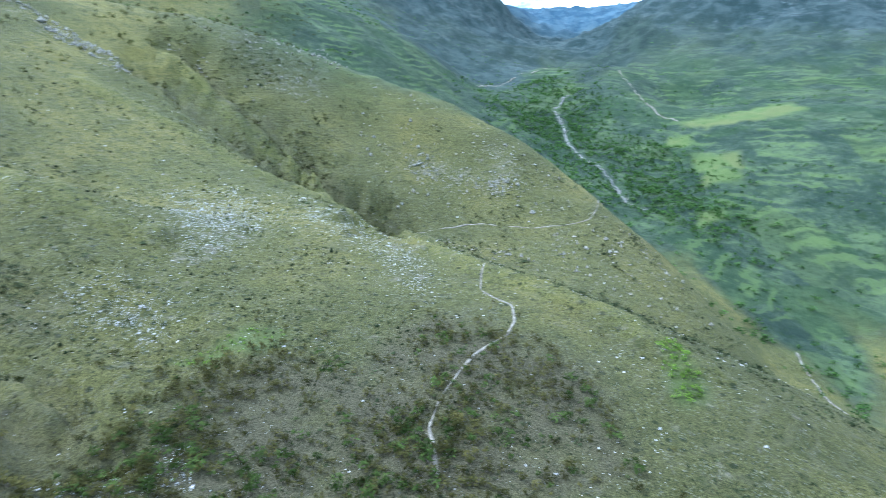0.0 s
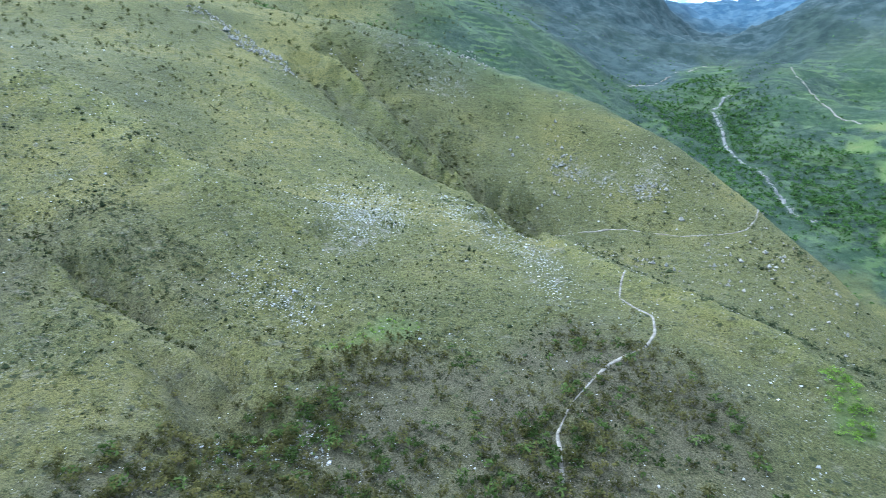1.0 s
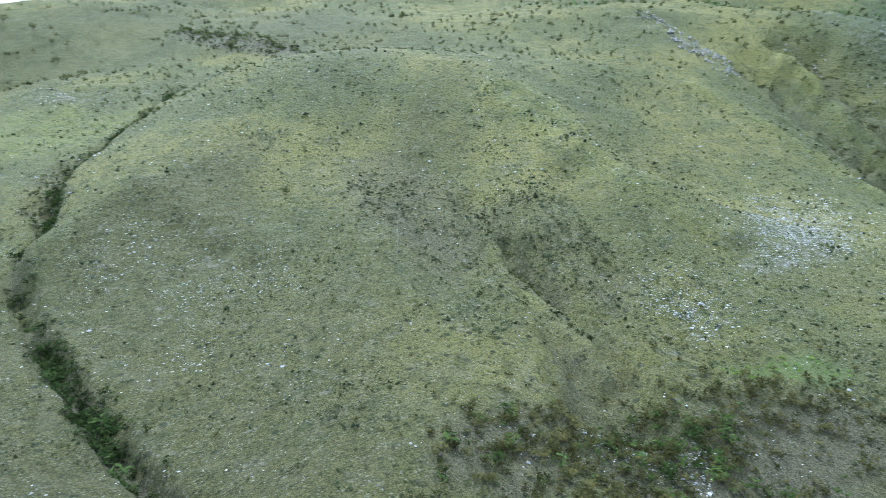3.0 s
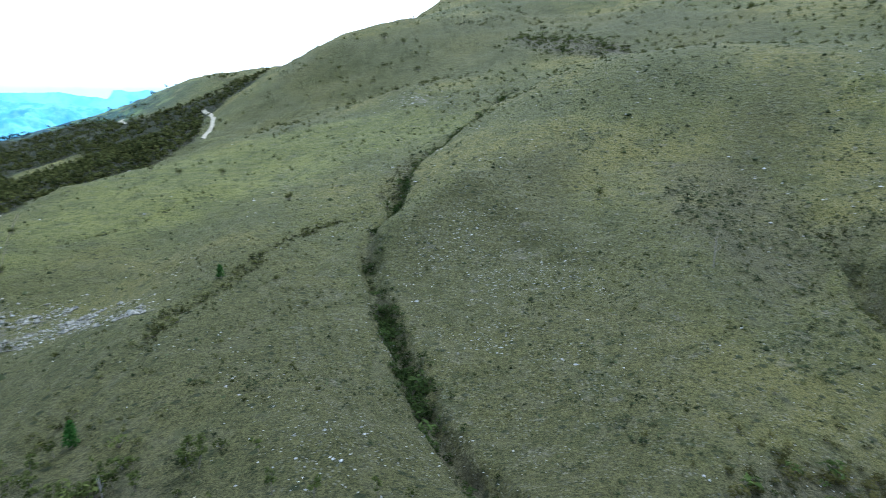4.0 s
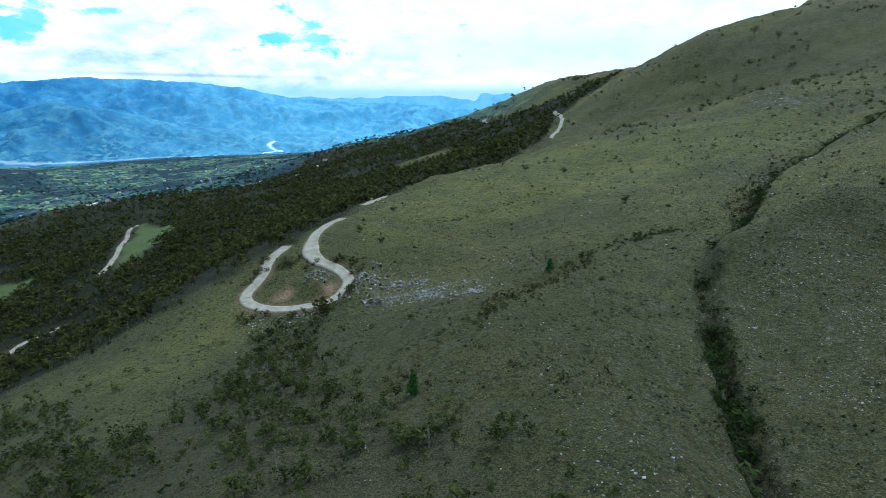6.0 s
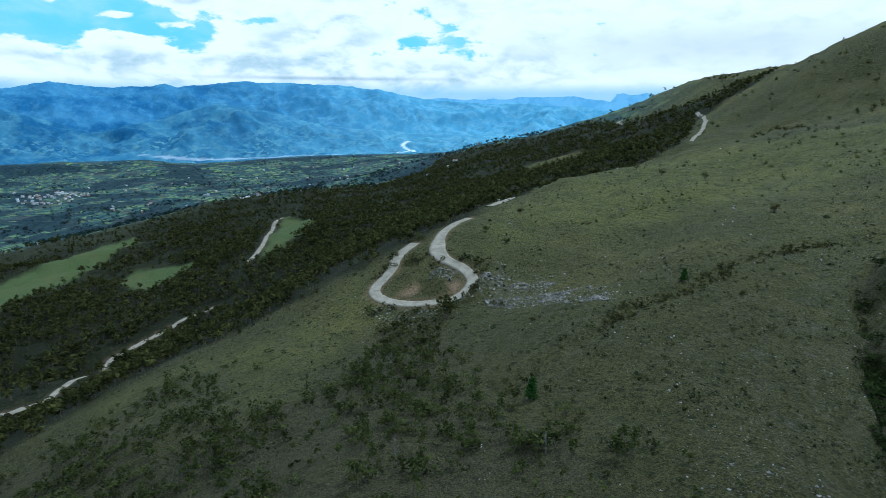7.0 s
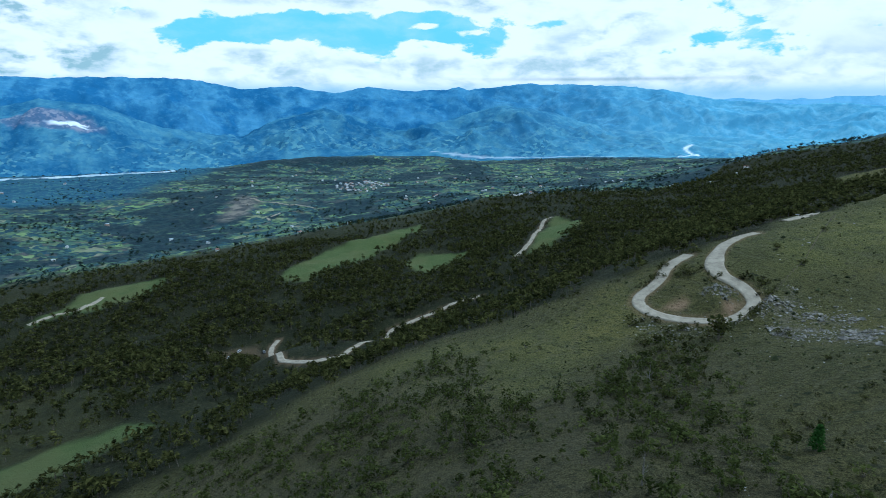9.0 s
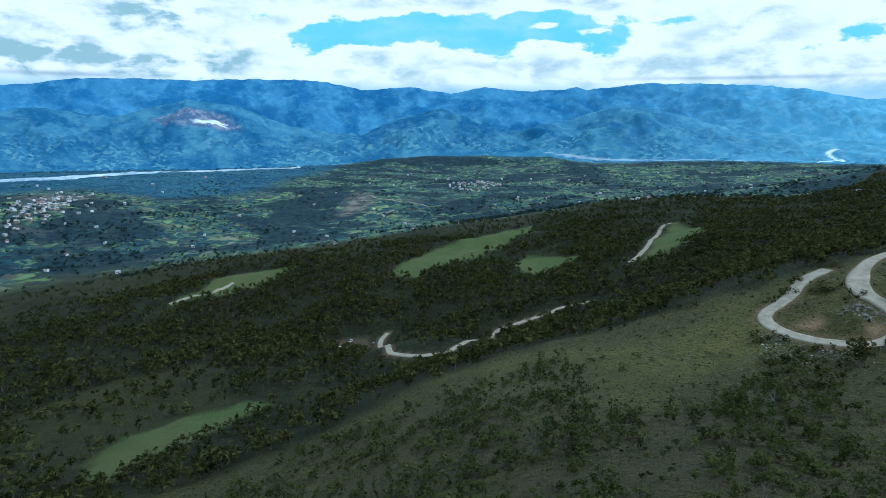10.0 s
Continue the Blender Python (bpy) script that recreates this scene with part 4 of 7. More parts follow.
def ground_material():
    n = Net("hill_grass")
    wide, mid, fine = n.noise(0.012, 5), n.noise(0.09, 6, 0.65), n.noise(0.75, 7, 0.78)
    grass = n.ramp(wide, (0.38, (0.056, 0.063, 0.020)), (0.50, (0.092, 0.096, 0.027)), (0.62, (0.155, 0.142, 0.038)))
    grass = n.mix(n.math("MULTIPLY", n.attr("fresh"), 0.72), grass, n.mix(wide, (0.125, 0.150, 0.034), (0.215, 0.220, 0.055)))
    grass = n.mix(n.step(n.noise(0.055, 7, 0.72), 0.53, 0.62, 0, 0.45), grass, (0.040, 0.050, 0.018))
    grass = n.mix(n.step(mid, 0.48, 0.64, 0, 0.6), grass, (0.038, 0.048, 0.016))
    grass = n.mix(n.step(fine, 0.52, 0.68, 0, 0.75), grass, (0.118, 0.122, 0.056))
    grass = n.mix(n.step(fine, 0.48, 0.34, 0, 0.85), grass, (0.022, 0.030, 0.014))
    tuft = n.cells(0.55)
    grass = n.mix(n.step(tuft, 0.42, 0.12, 0, 0.55), grass, (0.020, 0.028, 0.012))
    grass = n.mix(n.step(n.cells(0.16), 0.20, 0.08, 0, 0.7), grass, (0.018, 0.026, 0.011))
    grass = n.mix(n.math("MULTIPLY", n.attr("dull"), 0.62), grass, n.mix(n.step(mid, 0.4, 0.6), (0.030, 0.036, 0.014), (0.064, 0.064, 0.025)))
    # dark heath colour, which also stands for cloud shade on nearer slopes
    grass = n.mix(n.attr("heath_shade"), grass, n.mix(n.step(fine, 0.40, 0.60), (0.015, 0.018, 0.006), (0.068, 0.066, 0.024)))
    grain = n.noise(3.0, 5, 0.85)
    grass = n.mix(n.step(grain, 0.40, 0.60), n.mix(0.60, grass, (0.012, 0.017, 0.006)), n.mix(0.26, grass, (0.175, 0.168, 0.068)))
    mats = n.step(n.noise(0.22, 6, 0.72), 0.53, 0.60, 0, 0.6)
    grass = n.mix(n.math("MULTIPLY", mats, n.step(n.noise(0.03, 3), 0.44, 0.58)), grass, n.mix(grain, (0.012, 0.018, 0.006), (0.054, 0.064, 0.022)))
    # single dark tussocks
    for size, chance in ((0.85, 0.62), (0.34, 0.72)):
        pick = n.t.nodes.new("ShaderNodeSeparateColor")
        n.put(pick.inputs[0], n.cells(size, "Color"))
        dot = n.math("MULTIPLY", n.step(n.cells(size), 0.34, 0.20, 0, 0.85), n.step(pick.outputs[0], chance, chance + 0.1))
        grass = n.mix(dot, grass, (0.014, 0.021, 0.008))
    # sheep tracks along the contours
    sep = n.t.nodes.new("ShaderNodeSeparateXYZ")
    n.put(sep.inputs[0], n.at)
    band = n.math("SINE", n.math("ADD", n.math("MULTIPLY", sep.outputs[2], 3.3), n.math("MULTIPLY", n.noise(0.07, 3), 16.0)))
    grass = n.mix(n.math("MULTIPLY", n.step(band, 0.3, 1.0, 0, 0.16), n.step(mid, 0.35, 0.6)), grass, (0.13, 0.122, 0.082))
    # stony ground
    jolt = n.t.nodes.new("ShaderNodeVectorMath")
    jolt.operation = "MULTIPLY_ADD"
    n.put(jolt.inputs[0], n.noise(1.8, 3, 0.6, out="Color"))
    jolt.inputs[1].default_value = (0.9, 0.9, 0.9)
    n.put(jolt.inputs[2], n.at)
    stone = n.cells(1.3, at=jolt.outputs[0])
    stones = n.math("MULTIPLY", n.step(stone, 0.34, 0.20), n.step(n.noise(0.25, 3), 0.40, 0.60))
    rocky = n.mix(n.step(fine, 0.35, 0.65), (0.074, 0.069, 0.056), (0.190, 0.180, 0.152))
    rock = n.attr("rock")
    rockface = n.step(n.math("ADD", rock, n.math("MULTIPLY", n.math("SUBTRACT", n.noise(0.16, 6, 0.7), 0.5), 3.0)), 0.55, 0.95)
    col = n.mix(n.math("MULTIPLY", stones, n.math("MULTIPLY", rock, 0.9)), grass, (0.30, 0.30, 0.29))
    col = n.mix(n.math("MULTIPLY", rockface, 0.6), col, rocky)
    # scrub, wood floor, lush valley and sown fields
    col = n.mix(n.math("MULTIPLY", n.attr("scrub"), n.step(mid, 0.25, 0.6, 0.35, 0.95)), col, n.mix(n.step(grain, 0.4, 0.6), (0.022, 0.026, 0.012), (0.098, 0.088, 0.058)))
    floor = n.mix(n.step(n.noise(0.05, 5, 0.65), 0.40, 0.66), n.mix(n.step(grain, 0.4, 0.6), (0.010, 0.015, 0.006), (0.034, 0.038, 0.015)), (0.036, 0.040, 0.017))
    # painted crowns: crown-sized cells with dark gaps for the shade between trees
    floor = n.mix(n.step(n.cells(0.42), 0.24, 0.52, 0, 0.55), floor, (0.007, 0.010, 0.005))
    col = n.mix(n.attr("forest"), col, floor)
    lush = n.ramp(n.noise(0.016, 10, 0.78), (0.40, (0.013, 0.025, 0.019)), (0.48, (0.025, 0.041, 0.029)), (0.54, (0.039, 0.058, 0.037)), (0.62, (0.068, 0.098, 0.046)))
    lsep = n.t.nodes.new("ShaderNodeSeparateColor")
    n.put(lsep.inputs[0], n.cells(0.016, "Color"))
    lush = n.mix(n.step(lsep.outputs[0], 0.55, 0.95, 0, 0.6), lush, (0.055, 0.080, 0.030))
    lush = n.mix(n.step(lsep.outputs[1], 0.6, 0.9, 0, 0.6), lush, (0.022, 0.044, 0.018))
    speck = n.noise(0.13, 6, 0.8)
    lush = n.mix(n.step(speck, 0.52, 0.60, 0, 0.8), lush, (0.016, 0.032, 0.012))
    lush = n.mix(n.step(speck, 0.44, 0.36, 0, 0.6), lush, (0.062, 0.090, 0.032))
    height = n.t.nodes.new("ShaderNodeSeparateXYZ")
    n.put(height.inputs[0], n.at)
    terrace = n.math("SINE", n.math("ADD", n.math("MULTIPLY", height.outputs[2], 0.62), n.math("MULTIPLY", n.noise(0.012, 6, 0.65), 26.0)))
    lush = n.mix(n.math("MULTIPLY", n.step(terrace, 0.40, 0.95, 0, 0.55), n.step(n.noise(0.02, 3), 0.40, 0.56)), lush, (0.014, 0.030, 0.016))
    lush = n.mix(n.math("MULTIPLY", n.step(terrace, -0.2, -0.8, 0, 0.45), n.step(n.noise(0.011, 3), 0.50, 0.60)), lush, (0.085, 0.125, 0.040))
    col = n.mix(n.attr("lush"), col, lush)
    field = n.mix(n.noise(0.12, 5, 0.6), (0.050, 0.082, 0.024), (0.090, 0.120, 0.042))
    field = n.mix(n.step(n.noise(0.02, 4), 0.45, 0.65, 0, 0.35), field, (0.12, 0.115, 0.05))
    col = n.mix(n.attr("field"), col, field)
    col = n.mix(n.attr("soil"), col, n.mix(fine, (0.16, 0.10, 0.055), (0.28, 0.21, 0.14)))
    # farmed valley: plots, hedges, fallow; distance haze is painted in as blue
    warp = n.t.nodes.new("ShaderNodeVectorMath")
    warp.operation = "MULTIPLY_ADD"
    n.put(warp.inputs[0], n.noise(0.006, 3, 0.5, out="Color"))
    warp.inputs[1].default_value = (90, 90, 0)
    n.put(warp.inputs[2], n.at)
    plot_at = n.t.nodes.new("ShaderNodeVectorMath")
    plot_at.operation = "MULTIPLY"
    n.put(plot_at.inputs[0], warp.outputs[0])
    plot_at.inputs[1].default_value = (1, 1, 0)
    tone = n.cells(0.042, "Color", at=plot_at.outputs[0])
    tsep = n.t.nodes.new("ShaderNodeSeparateColor")
    n.put(tsep.inputs[0], tone)
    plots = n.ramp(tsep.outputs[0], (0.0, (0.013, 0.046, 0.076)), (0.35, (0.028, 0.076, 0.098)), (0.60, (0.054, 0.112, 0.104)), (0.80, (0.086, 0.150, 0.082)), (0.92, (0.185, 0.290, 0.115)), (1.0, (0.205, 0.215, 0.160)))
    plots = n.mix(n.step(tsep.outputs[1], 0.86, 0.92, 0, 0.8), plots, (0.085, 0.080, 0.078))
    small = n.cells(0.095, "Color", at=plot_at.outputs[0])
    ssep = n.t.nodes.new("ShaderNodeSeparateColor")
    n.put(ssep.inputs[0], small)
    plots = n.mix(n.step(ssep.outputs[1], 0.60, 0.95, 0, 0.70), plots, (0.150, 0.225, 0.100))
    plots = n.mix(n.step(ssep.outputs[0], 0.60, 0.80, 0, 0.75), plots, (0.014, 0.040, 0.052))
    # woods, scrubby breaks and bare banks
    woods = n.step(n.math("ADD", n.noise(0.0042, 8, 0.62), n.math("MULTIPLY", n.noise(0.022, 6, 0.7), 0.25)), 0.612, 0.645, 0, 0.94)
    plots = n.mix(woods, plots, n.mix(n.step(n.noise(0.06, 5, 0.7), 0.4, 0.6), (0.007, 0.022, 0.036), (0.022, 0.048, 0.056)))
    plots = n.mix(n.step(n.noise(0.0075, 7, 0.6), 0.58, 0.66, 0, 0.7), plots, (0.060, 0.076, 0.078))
    # river flat farther off, bluer still with painted haze
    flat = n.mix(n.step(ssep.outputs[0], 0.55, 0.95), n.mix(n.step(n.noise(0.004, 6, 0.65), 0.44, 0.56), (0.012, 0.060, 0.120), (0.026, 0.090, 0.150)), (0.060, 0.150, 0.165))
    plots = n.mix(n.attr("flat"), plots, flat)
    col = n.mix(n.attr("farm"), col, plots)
    col = n.mix(n.attr("bank"), col, n.mix(n.step(n.noise(0.03, 5, 0.7), 0.42, 0.6), (0.055, 0.066, 0.072), (0.190, 0.185, 0.160)))
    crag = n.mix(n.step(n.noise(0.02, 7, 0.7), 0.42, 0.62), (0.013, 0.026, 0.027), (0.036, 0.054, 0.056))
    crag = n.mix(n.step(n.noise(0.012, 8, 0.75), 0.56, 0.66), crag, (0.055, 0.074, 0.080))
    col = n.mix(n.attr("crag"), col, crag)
    # valley head bluer and paler: distance haze put into the colour
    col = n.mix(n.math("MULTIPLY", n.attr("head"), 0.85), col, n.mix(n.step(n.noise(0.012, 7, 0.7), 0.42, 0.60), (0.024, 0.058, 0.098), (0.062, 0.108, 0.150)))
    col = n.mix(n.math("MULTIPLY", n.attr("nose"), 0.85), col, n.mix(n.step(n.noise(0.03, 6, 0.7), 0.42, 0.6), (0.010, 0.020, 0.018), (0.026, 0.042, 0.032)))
    h = n.math("ADD", n.math("ADD", n.math("MULTIPLY", fine, 0.9), n.math("MULTIPLY", grain, 0.35)), n.math("MULTIPLY", n.step(tuft, 0.5, 0.1), 0.5))
    return n.done(col, 0.95, n.bump(h, 0.9, 0.8), spec=0.12)


def plain_noise(name, a, b, scale, rough=0.9, fine=None, spec=0.25, bump=0.0):
    n = Net(name)
    f = n.noise(scale, 5, 0.6)
    col = n.mix(n.step(f, 0.32, 0.68), a, b)
    if fine:
        col = n.mix(n.step(n.noise(scale * fine, 4, 0.7), 0.45, 0.75, 0, 0.6), col, tuple(min(1, v * 1.5) for v in b))
    return n.done(col, rough, n.bump(f, 0.6, bump) if bump else None, spec=spec)


def foliage(name, dark, light, per="island"):
    """Leaves that let some light through."""
    n = Net(name)
    r = n.island() if per == "island" else n.random()
    col = n.mix(r, dark, light)
    col = n.mix(n.step(n.noise(0.22, 3, 0.6), 0.44, 0.58, 0, 0.75), col, tuple(v * 0.5 for v in dark))
    col = n.mix(n.step(n.noise(0.16, 2, 0.5), 0.58, 0.66, 0, 0.5), col, tuple(v * 1.45 for v in light))
    b, t = (n.t.nodes.new("ShaderNodeBsdf" + k) for k in ("Diffuse", "Translucent"))
    mix, o = n.t.nodes.new("ShaderNodeMixShader"), n.t.nodes.new("ShaderNodeOutputMaterial")
    n.put(b.inputs["Color"], col)
    n.put(t.inputs["Color"], col)
    mix.inputs[0].default_value = 0.4
    n.put(mix.inputs[1], b.outputs[0])
    n.put(mix.inputs[2], t.outputs[0])
    n.put(o.inputs[0], mix.outputs[0])
    return n.m


M_GROUND = ground_material()
M_ROAD = plain_noise("packed_gravel", (0.20, 0.182, 0.140), (0.31, 0.288, 0.228), 0.35, 0.95, 9.0, 0.2, 0.05)
M_PATH = plain_noise("trodden_earth", (0.07, 0.064, 0.052), (0.19, 0.178, 0.155), 0.5, 0.95, 6.0, 0.2, 0.05)
M_STONE = plain_noise("pale_limestone", (0.13, 0.132, 0.132), (0.42, 0.425, 0.425), 0.9, 0.9, 5.0, 0.2, 0.2)
M_ROCK = plain_noise("weathered_rock", (0.066, 0.064, 0.056), (0.27, 0.262, 0.235), 0.7, 0.95, 6.0, 0.2, 0.4)
M_LEAF = foliage("olive_leaves", (0.034, 0.048, 0.014), (0.100, 0.118, 0.036))
M_LEAF_DARK = foliage("dark_leaves", (0.022, 0.030, 0.011), (0.104, 0.108, 0.035))
M_LEAF_GULLY = foliage("gully_leaves", (0.018, 0.032, 0.010), (0.060, 0.085, 0.026))
M_LEAF_LUSH = foliage("valley_leaves", (0.030, 0.066, 0.020), (0.092, 0.165, 0.042))
# the blue in these leaves is painted distance haze
M_LEAF_HAZED = foliage("hazed_leaves", (0.018, 0.034, 0.034), (0.044, 0.070, 0.052))
M_LEAF_BRIGHT = foliage("bright_leaves", (0.070, 0.125, 0.016), (0.190, 0.290, 0.050))
M_LEAF_RUST = foliage("rusty_leaves", (0.048, 0.052, 0.018), (0.110, 0.102, 0.036))
M_LEAF_FRESH = foliage("fresh_leaves", (0.034, 0.056, 0.015), (0.085, 0.120, 0.034))
M_HEATH = foliage("heath_leaves", (0.028, 0.040, 0.020), (0.082, 0.098, 0.050))
M_DEAD = plain_noise("bleached_wood", (0.10, 0.094, 0.085), (0.22, 0.21, 0.195), 2.0)
M_PINE = foliage("pine_needles", (0.022, 0.062, 0.012), (0.055, 0.125, 0.028))
M_BARK = plain_noise("grey_bark", (0.07, 0.058, 0.045), (0.15, 0.135, 0.115), 3.0)
M_RIVER = plain_noise("river_gravel", (0.20, 0.34, 0.46), (0.58, 0.70, 0.78), 0.012, 0.8, 6.0, 0.2)
M_WATER = plain_noise("shallow_water", (0.035, 0.042, 0.042), (0.15, 0.15, 0.145), 0.09, 0.75, 8.0, 0.2)


# ---- building helpers ----
def mesh_from(name, verts, faces, mat, smooth_faces=False):
    """A mesh from arrays; faces is an (n, 3) or (n, 4) array."""
    me = bpy.data.meshes.new(name)
    verts, faces = np.asarray(verts, np.float32), np.asarray(faces, np.int32)
    k = faces.shape[1]
    me.vertices.add(len(verts))
    me.vertices.foreach_set("co", verts.ravel())
    me.loops.add(faces.size)
    me.loops.foreach_set("vertex_index", faces.ravel())
    me.polygons.add(len(faces))
    me.polygons.foreach_set("loop_start", np.arange(len(faces), dtype=np.int32) * k)
    me.polygons.foreach_set("use_smooth", np.full(len(faces), smooth_faces))
    me.update(calc_edges=True)
    me.materials.append(mat)
    return me


def inside(poly, x, y):
    hit = np.zeros(np.shape(x), bool)
    for (ax, ay), (bx, by) in zip(poly, poly[1:] + poly[:1]):
        cross = (ay > y) != (by > y)
        hit ^= cross & (x < (bx - ax) * (y - ay) / (by - ay + 1e-12) + ax)
    return hit


def zone(poly, x, y, soft):
    """1 inside a plan outline, falling to 0 over soft metres, with a ragged edge."""
    d, _ = distance_to(poly + poly[:1], x, y)
    d = np.where(inside(poly, x, y), d, -d) + soft * 0.7 * fbm(x, y, soft * 2.5, 7, 3)
    return smooth(-soft * 0.5, soft * 0.5, d)


# ---- ground ----
def ring_angles():
    seen = np.radians(np.arange(-203, 41, 0.3))
    rest = np.radians(np.linspace(41, 157, 46)[:-1])
    return np.concatenate([seen, rest])


def build_ground():
    th = ring_angles()
    rr = np.concatenate([[0.02, 4, 12, 25, 38, 48], 56 * np.exp(np.arange(0, 310) * 0.01448)])
    a, r = np.meshgrid(th, rr)
    x, y = -np.sin(a) * r, np.cos(a) * r
    z = land(x, y)
    n, m = len(th), len(rr)
    i = np.arange(m - 1)[:, None] * n + np.arange(n)[None]
    j = np.arange(m - 1)[:, None] * n + (np.arange(n)[None] + 1) % n
    faces = np.stack([i, i + n, j + n, j], -1).reshape(-1, 4)
    me = mesh_from("ground", np.stack([x, y, z], -1).reshape(-1, 3), faces[:, ::-1], M_GROUND, True)
    x, y, r = x.ravel(), y.ravel(), r.ravel()
    turn = np.degrees(bearing(x, y))
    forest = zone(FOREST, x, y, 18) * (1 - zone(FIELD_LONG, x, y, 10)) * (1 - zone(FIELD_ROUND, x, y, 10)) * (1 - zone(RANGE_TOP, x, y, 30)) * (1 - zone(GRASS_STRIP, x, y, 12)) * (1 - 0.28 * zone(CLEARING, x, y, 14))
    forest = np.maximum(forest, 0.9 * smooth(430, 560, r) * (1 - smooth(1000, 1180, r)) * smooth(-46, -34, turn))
    field = np.zeros(len(x))
    # sown fields and green mats, and the painted patch of sun
    for f in (FIELD_LONG, FIELD_ROUND, FIELD_LOW, FIELD_ROAD, FIELD_EDGE, GREEN_MAT, GREEN_PATCH, SUNLIT_PATCH, FIELD_A, FIELD_B, FIELD_C, FIELD_D):
        field = np.maximum(field, zone(f, x, y, 7) * (0.6 if f in (GREEN_MAT, GREEN_PATCH) else 1))
    rock = 0.30 * smooth(-60, -66, turn) * (r < 500)
    rock = np.maximum(rock, 0.35 * zone(STONY_FLANK, x, y, 30))
    for f in (CRAG_HIGH, CRAG_CREST, CRAG_FACE, KNOB):
        rock = np.maximum(rock, 0.55 * zone(f, x, y, 16))
    for f in (SCREE_WIDE, SCREE_LOW, SCREE_BAND, SCREE_SPUR, ROCK_LOOP, ROCK_BANK, ROCK_HILL, SCREE_CORE):
        rock = np.maximum(rock, 0.55 * zone(f, x, y, 34 if f in (SCREE_WIDE, SCREE_BAND) else 16))
    scrub = np.zeros(len(x))
    for f, full, soft in ((SCRUB_SPUR, 1, 16), (SCRUB_NEAR, 0.9, 12), (SCRUB_LOW, 0.5, 16), (HEATH_A, 0.5, 14), (HEATH_B, 0.35, 14), (THICKET, 1, 16)):
        scrub = np.maximum(scrub, full * zone(f, x, y, soft))
    d, _ = distance_to(GULLY, x, y)
    scrub = np.maximum(scrub, (1 - smooth(0.6, 3.2, d + 2.4 * fbm(x, y, 6.0, 103, 3))) * np.clip(0.60 + 1.3 * fbm(x, y, 15.0, 105, 3), 0.1, 0.9))
    for line, w in ((GULCH_A, 14), (GULCH_B, 12), (HOLLOW_CUT, 8), (PIT, 8), (DRAW_LEFT, 6)):
        d, _ = distance_to(line, x, y)
        scrub = np.maximum(scrub, 0.45 * (1 - smooth(w * 0.3, w, d + w * 0.8 * fbm(x, y, 14.0, 101, 3))))
    d, _ = distance_to(STREAM, x, y)
    valley = smooth(-136, -150, turn) * smooth(520, 640, r) * (1 - 0.4 * smooth(1500, 2000, r))
    lush = np.maximum(zone(BANK_GREEN, x, y, 30), valley)
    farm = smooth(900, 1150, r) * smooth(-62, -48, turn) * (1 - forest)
    # the far river flat, where the painted haze is bluest
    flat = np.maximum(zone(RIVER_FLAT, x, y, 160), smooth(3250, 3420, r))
    bank = np.maximum(zone(ERODED, x, y, 40), 0.8 * zone(TOWN_HILL, x, y, 40))
    soil = np.maximum(0.25 * zone(BARE, x, y, 5), np.maximum(zone(SOIL_PATCH, x, y, 4), zone(RED_BANK, x, y, 3)))
    for line, w in ((ROAD_LOOP, 4.6), (ROAD_LOW, 4.2), (ROAD_FOREST, 4.2)):
        d, _ = distance_to(line, x, y)
        soil = np.maximum(soil, 0.45 * (1 - smooth(w * 0.5, w, d)))
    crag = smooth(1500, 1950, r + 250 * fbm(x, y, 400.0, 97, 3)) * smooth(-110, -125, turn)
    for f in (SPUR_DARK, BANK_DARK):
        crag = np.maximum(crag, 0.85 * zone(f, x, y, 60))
    scrub = np.maximum(scrub, 0.6 * zone(SCARP, x, y, 40))
    crest_grass = zone(CREST_GRASS, x, y, 20)
    # dark heath, with cloud shade on the near slope and flanks painted in
    heath_shade = np.maximum((0.85 - 0.45 * smooth(-98, -112, turn)) * smooth(320 + 60 * smooth(-45, -25, turn), 120 + 90 * smooth(-45, -25, turn), r + 50 * fbm(x, y, 40.0, 99, 3)), np.maximum(0.4 * zone(DRY_SPUR, x, y, 30), np.maximum(0.85 * zone(FLANK, x, y, 24), 0.75 * zone(FLANK_HIGH, x, y, 40))))
    lit_sward = np.zeros(len(x))          # short pale grass on the backs of the ribs, with their sunlit edges painted in
    for line, w, much in ((RIB_B, 5, 0.6), (SPUR_EDGE, 9, 0.40), (RIB_A[:3], 12, 0.45), (RIB_F, 9, 0.4), (RIB_D[:3], 10, 0.35), (RIB_C, 14, 0.4)):
        d, _ = distance_to(line, x, y)
        lit_sward = np.maximum(lit_sward, much * (1 - smooth(w * 0.4, w * 1.2, d + 0.5 * w * fbm(x, y, 10.0, 109, 3))))
    heath_shade = heath_shade * (1 - 0.75 * crest_grass) * (1 - lit_sward)
    # mask for the painted haze, rising with distance
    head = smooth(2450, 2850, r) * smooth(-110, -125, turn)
    for name, v in (("forest", forest), ("field", field), ("rock", rock), ("scrub", scrub), ("lush", lush), ("farm", farm), ("soil", soil), ("crag", crag), ("heath_shade", heath_shade), ("flat", flat), ("bank", bank), ("head", head), ("nose", zone(DARK_NOSE, x, y, 40)), ("dull", zone(BUSH_HILL, x, y, 14)), ("fresh", np.maximum(0.85 * zone(FRESH, x, y, 22), np.maximum(0.42 * crest_grass, lit_sward)))):
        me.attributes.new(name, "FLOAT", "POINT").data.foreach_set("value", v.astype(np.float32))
    return tagged(new("ground", me), "grassy mountain slopes with gullies, scree, woods and farmed valley", "ground", kind="structure")


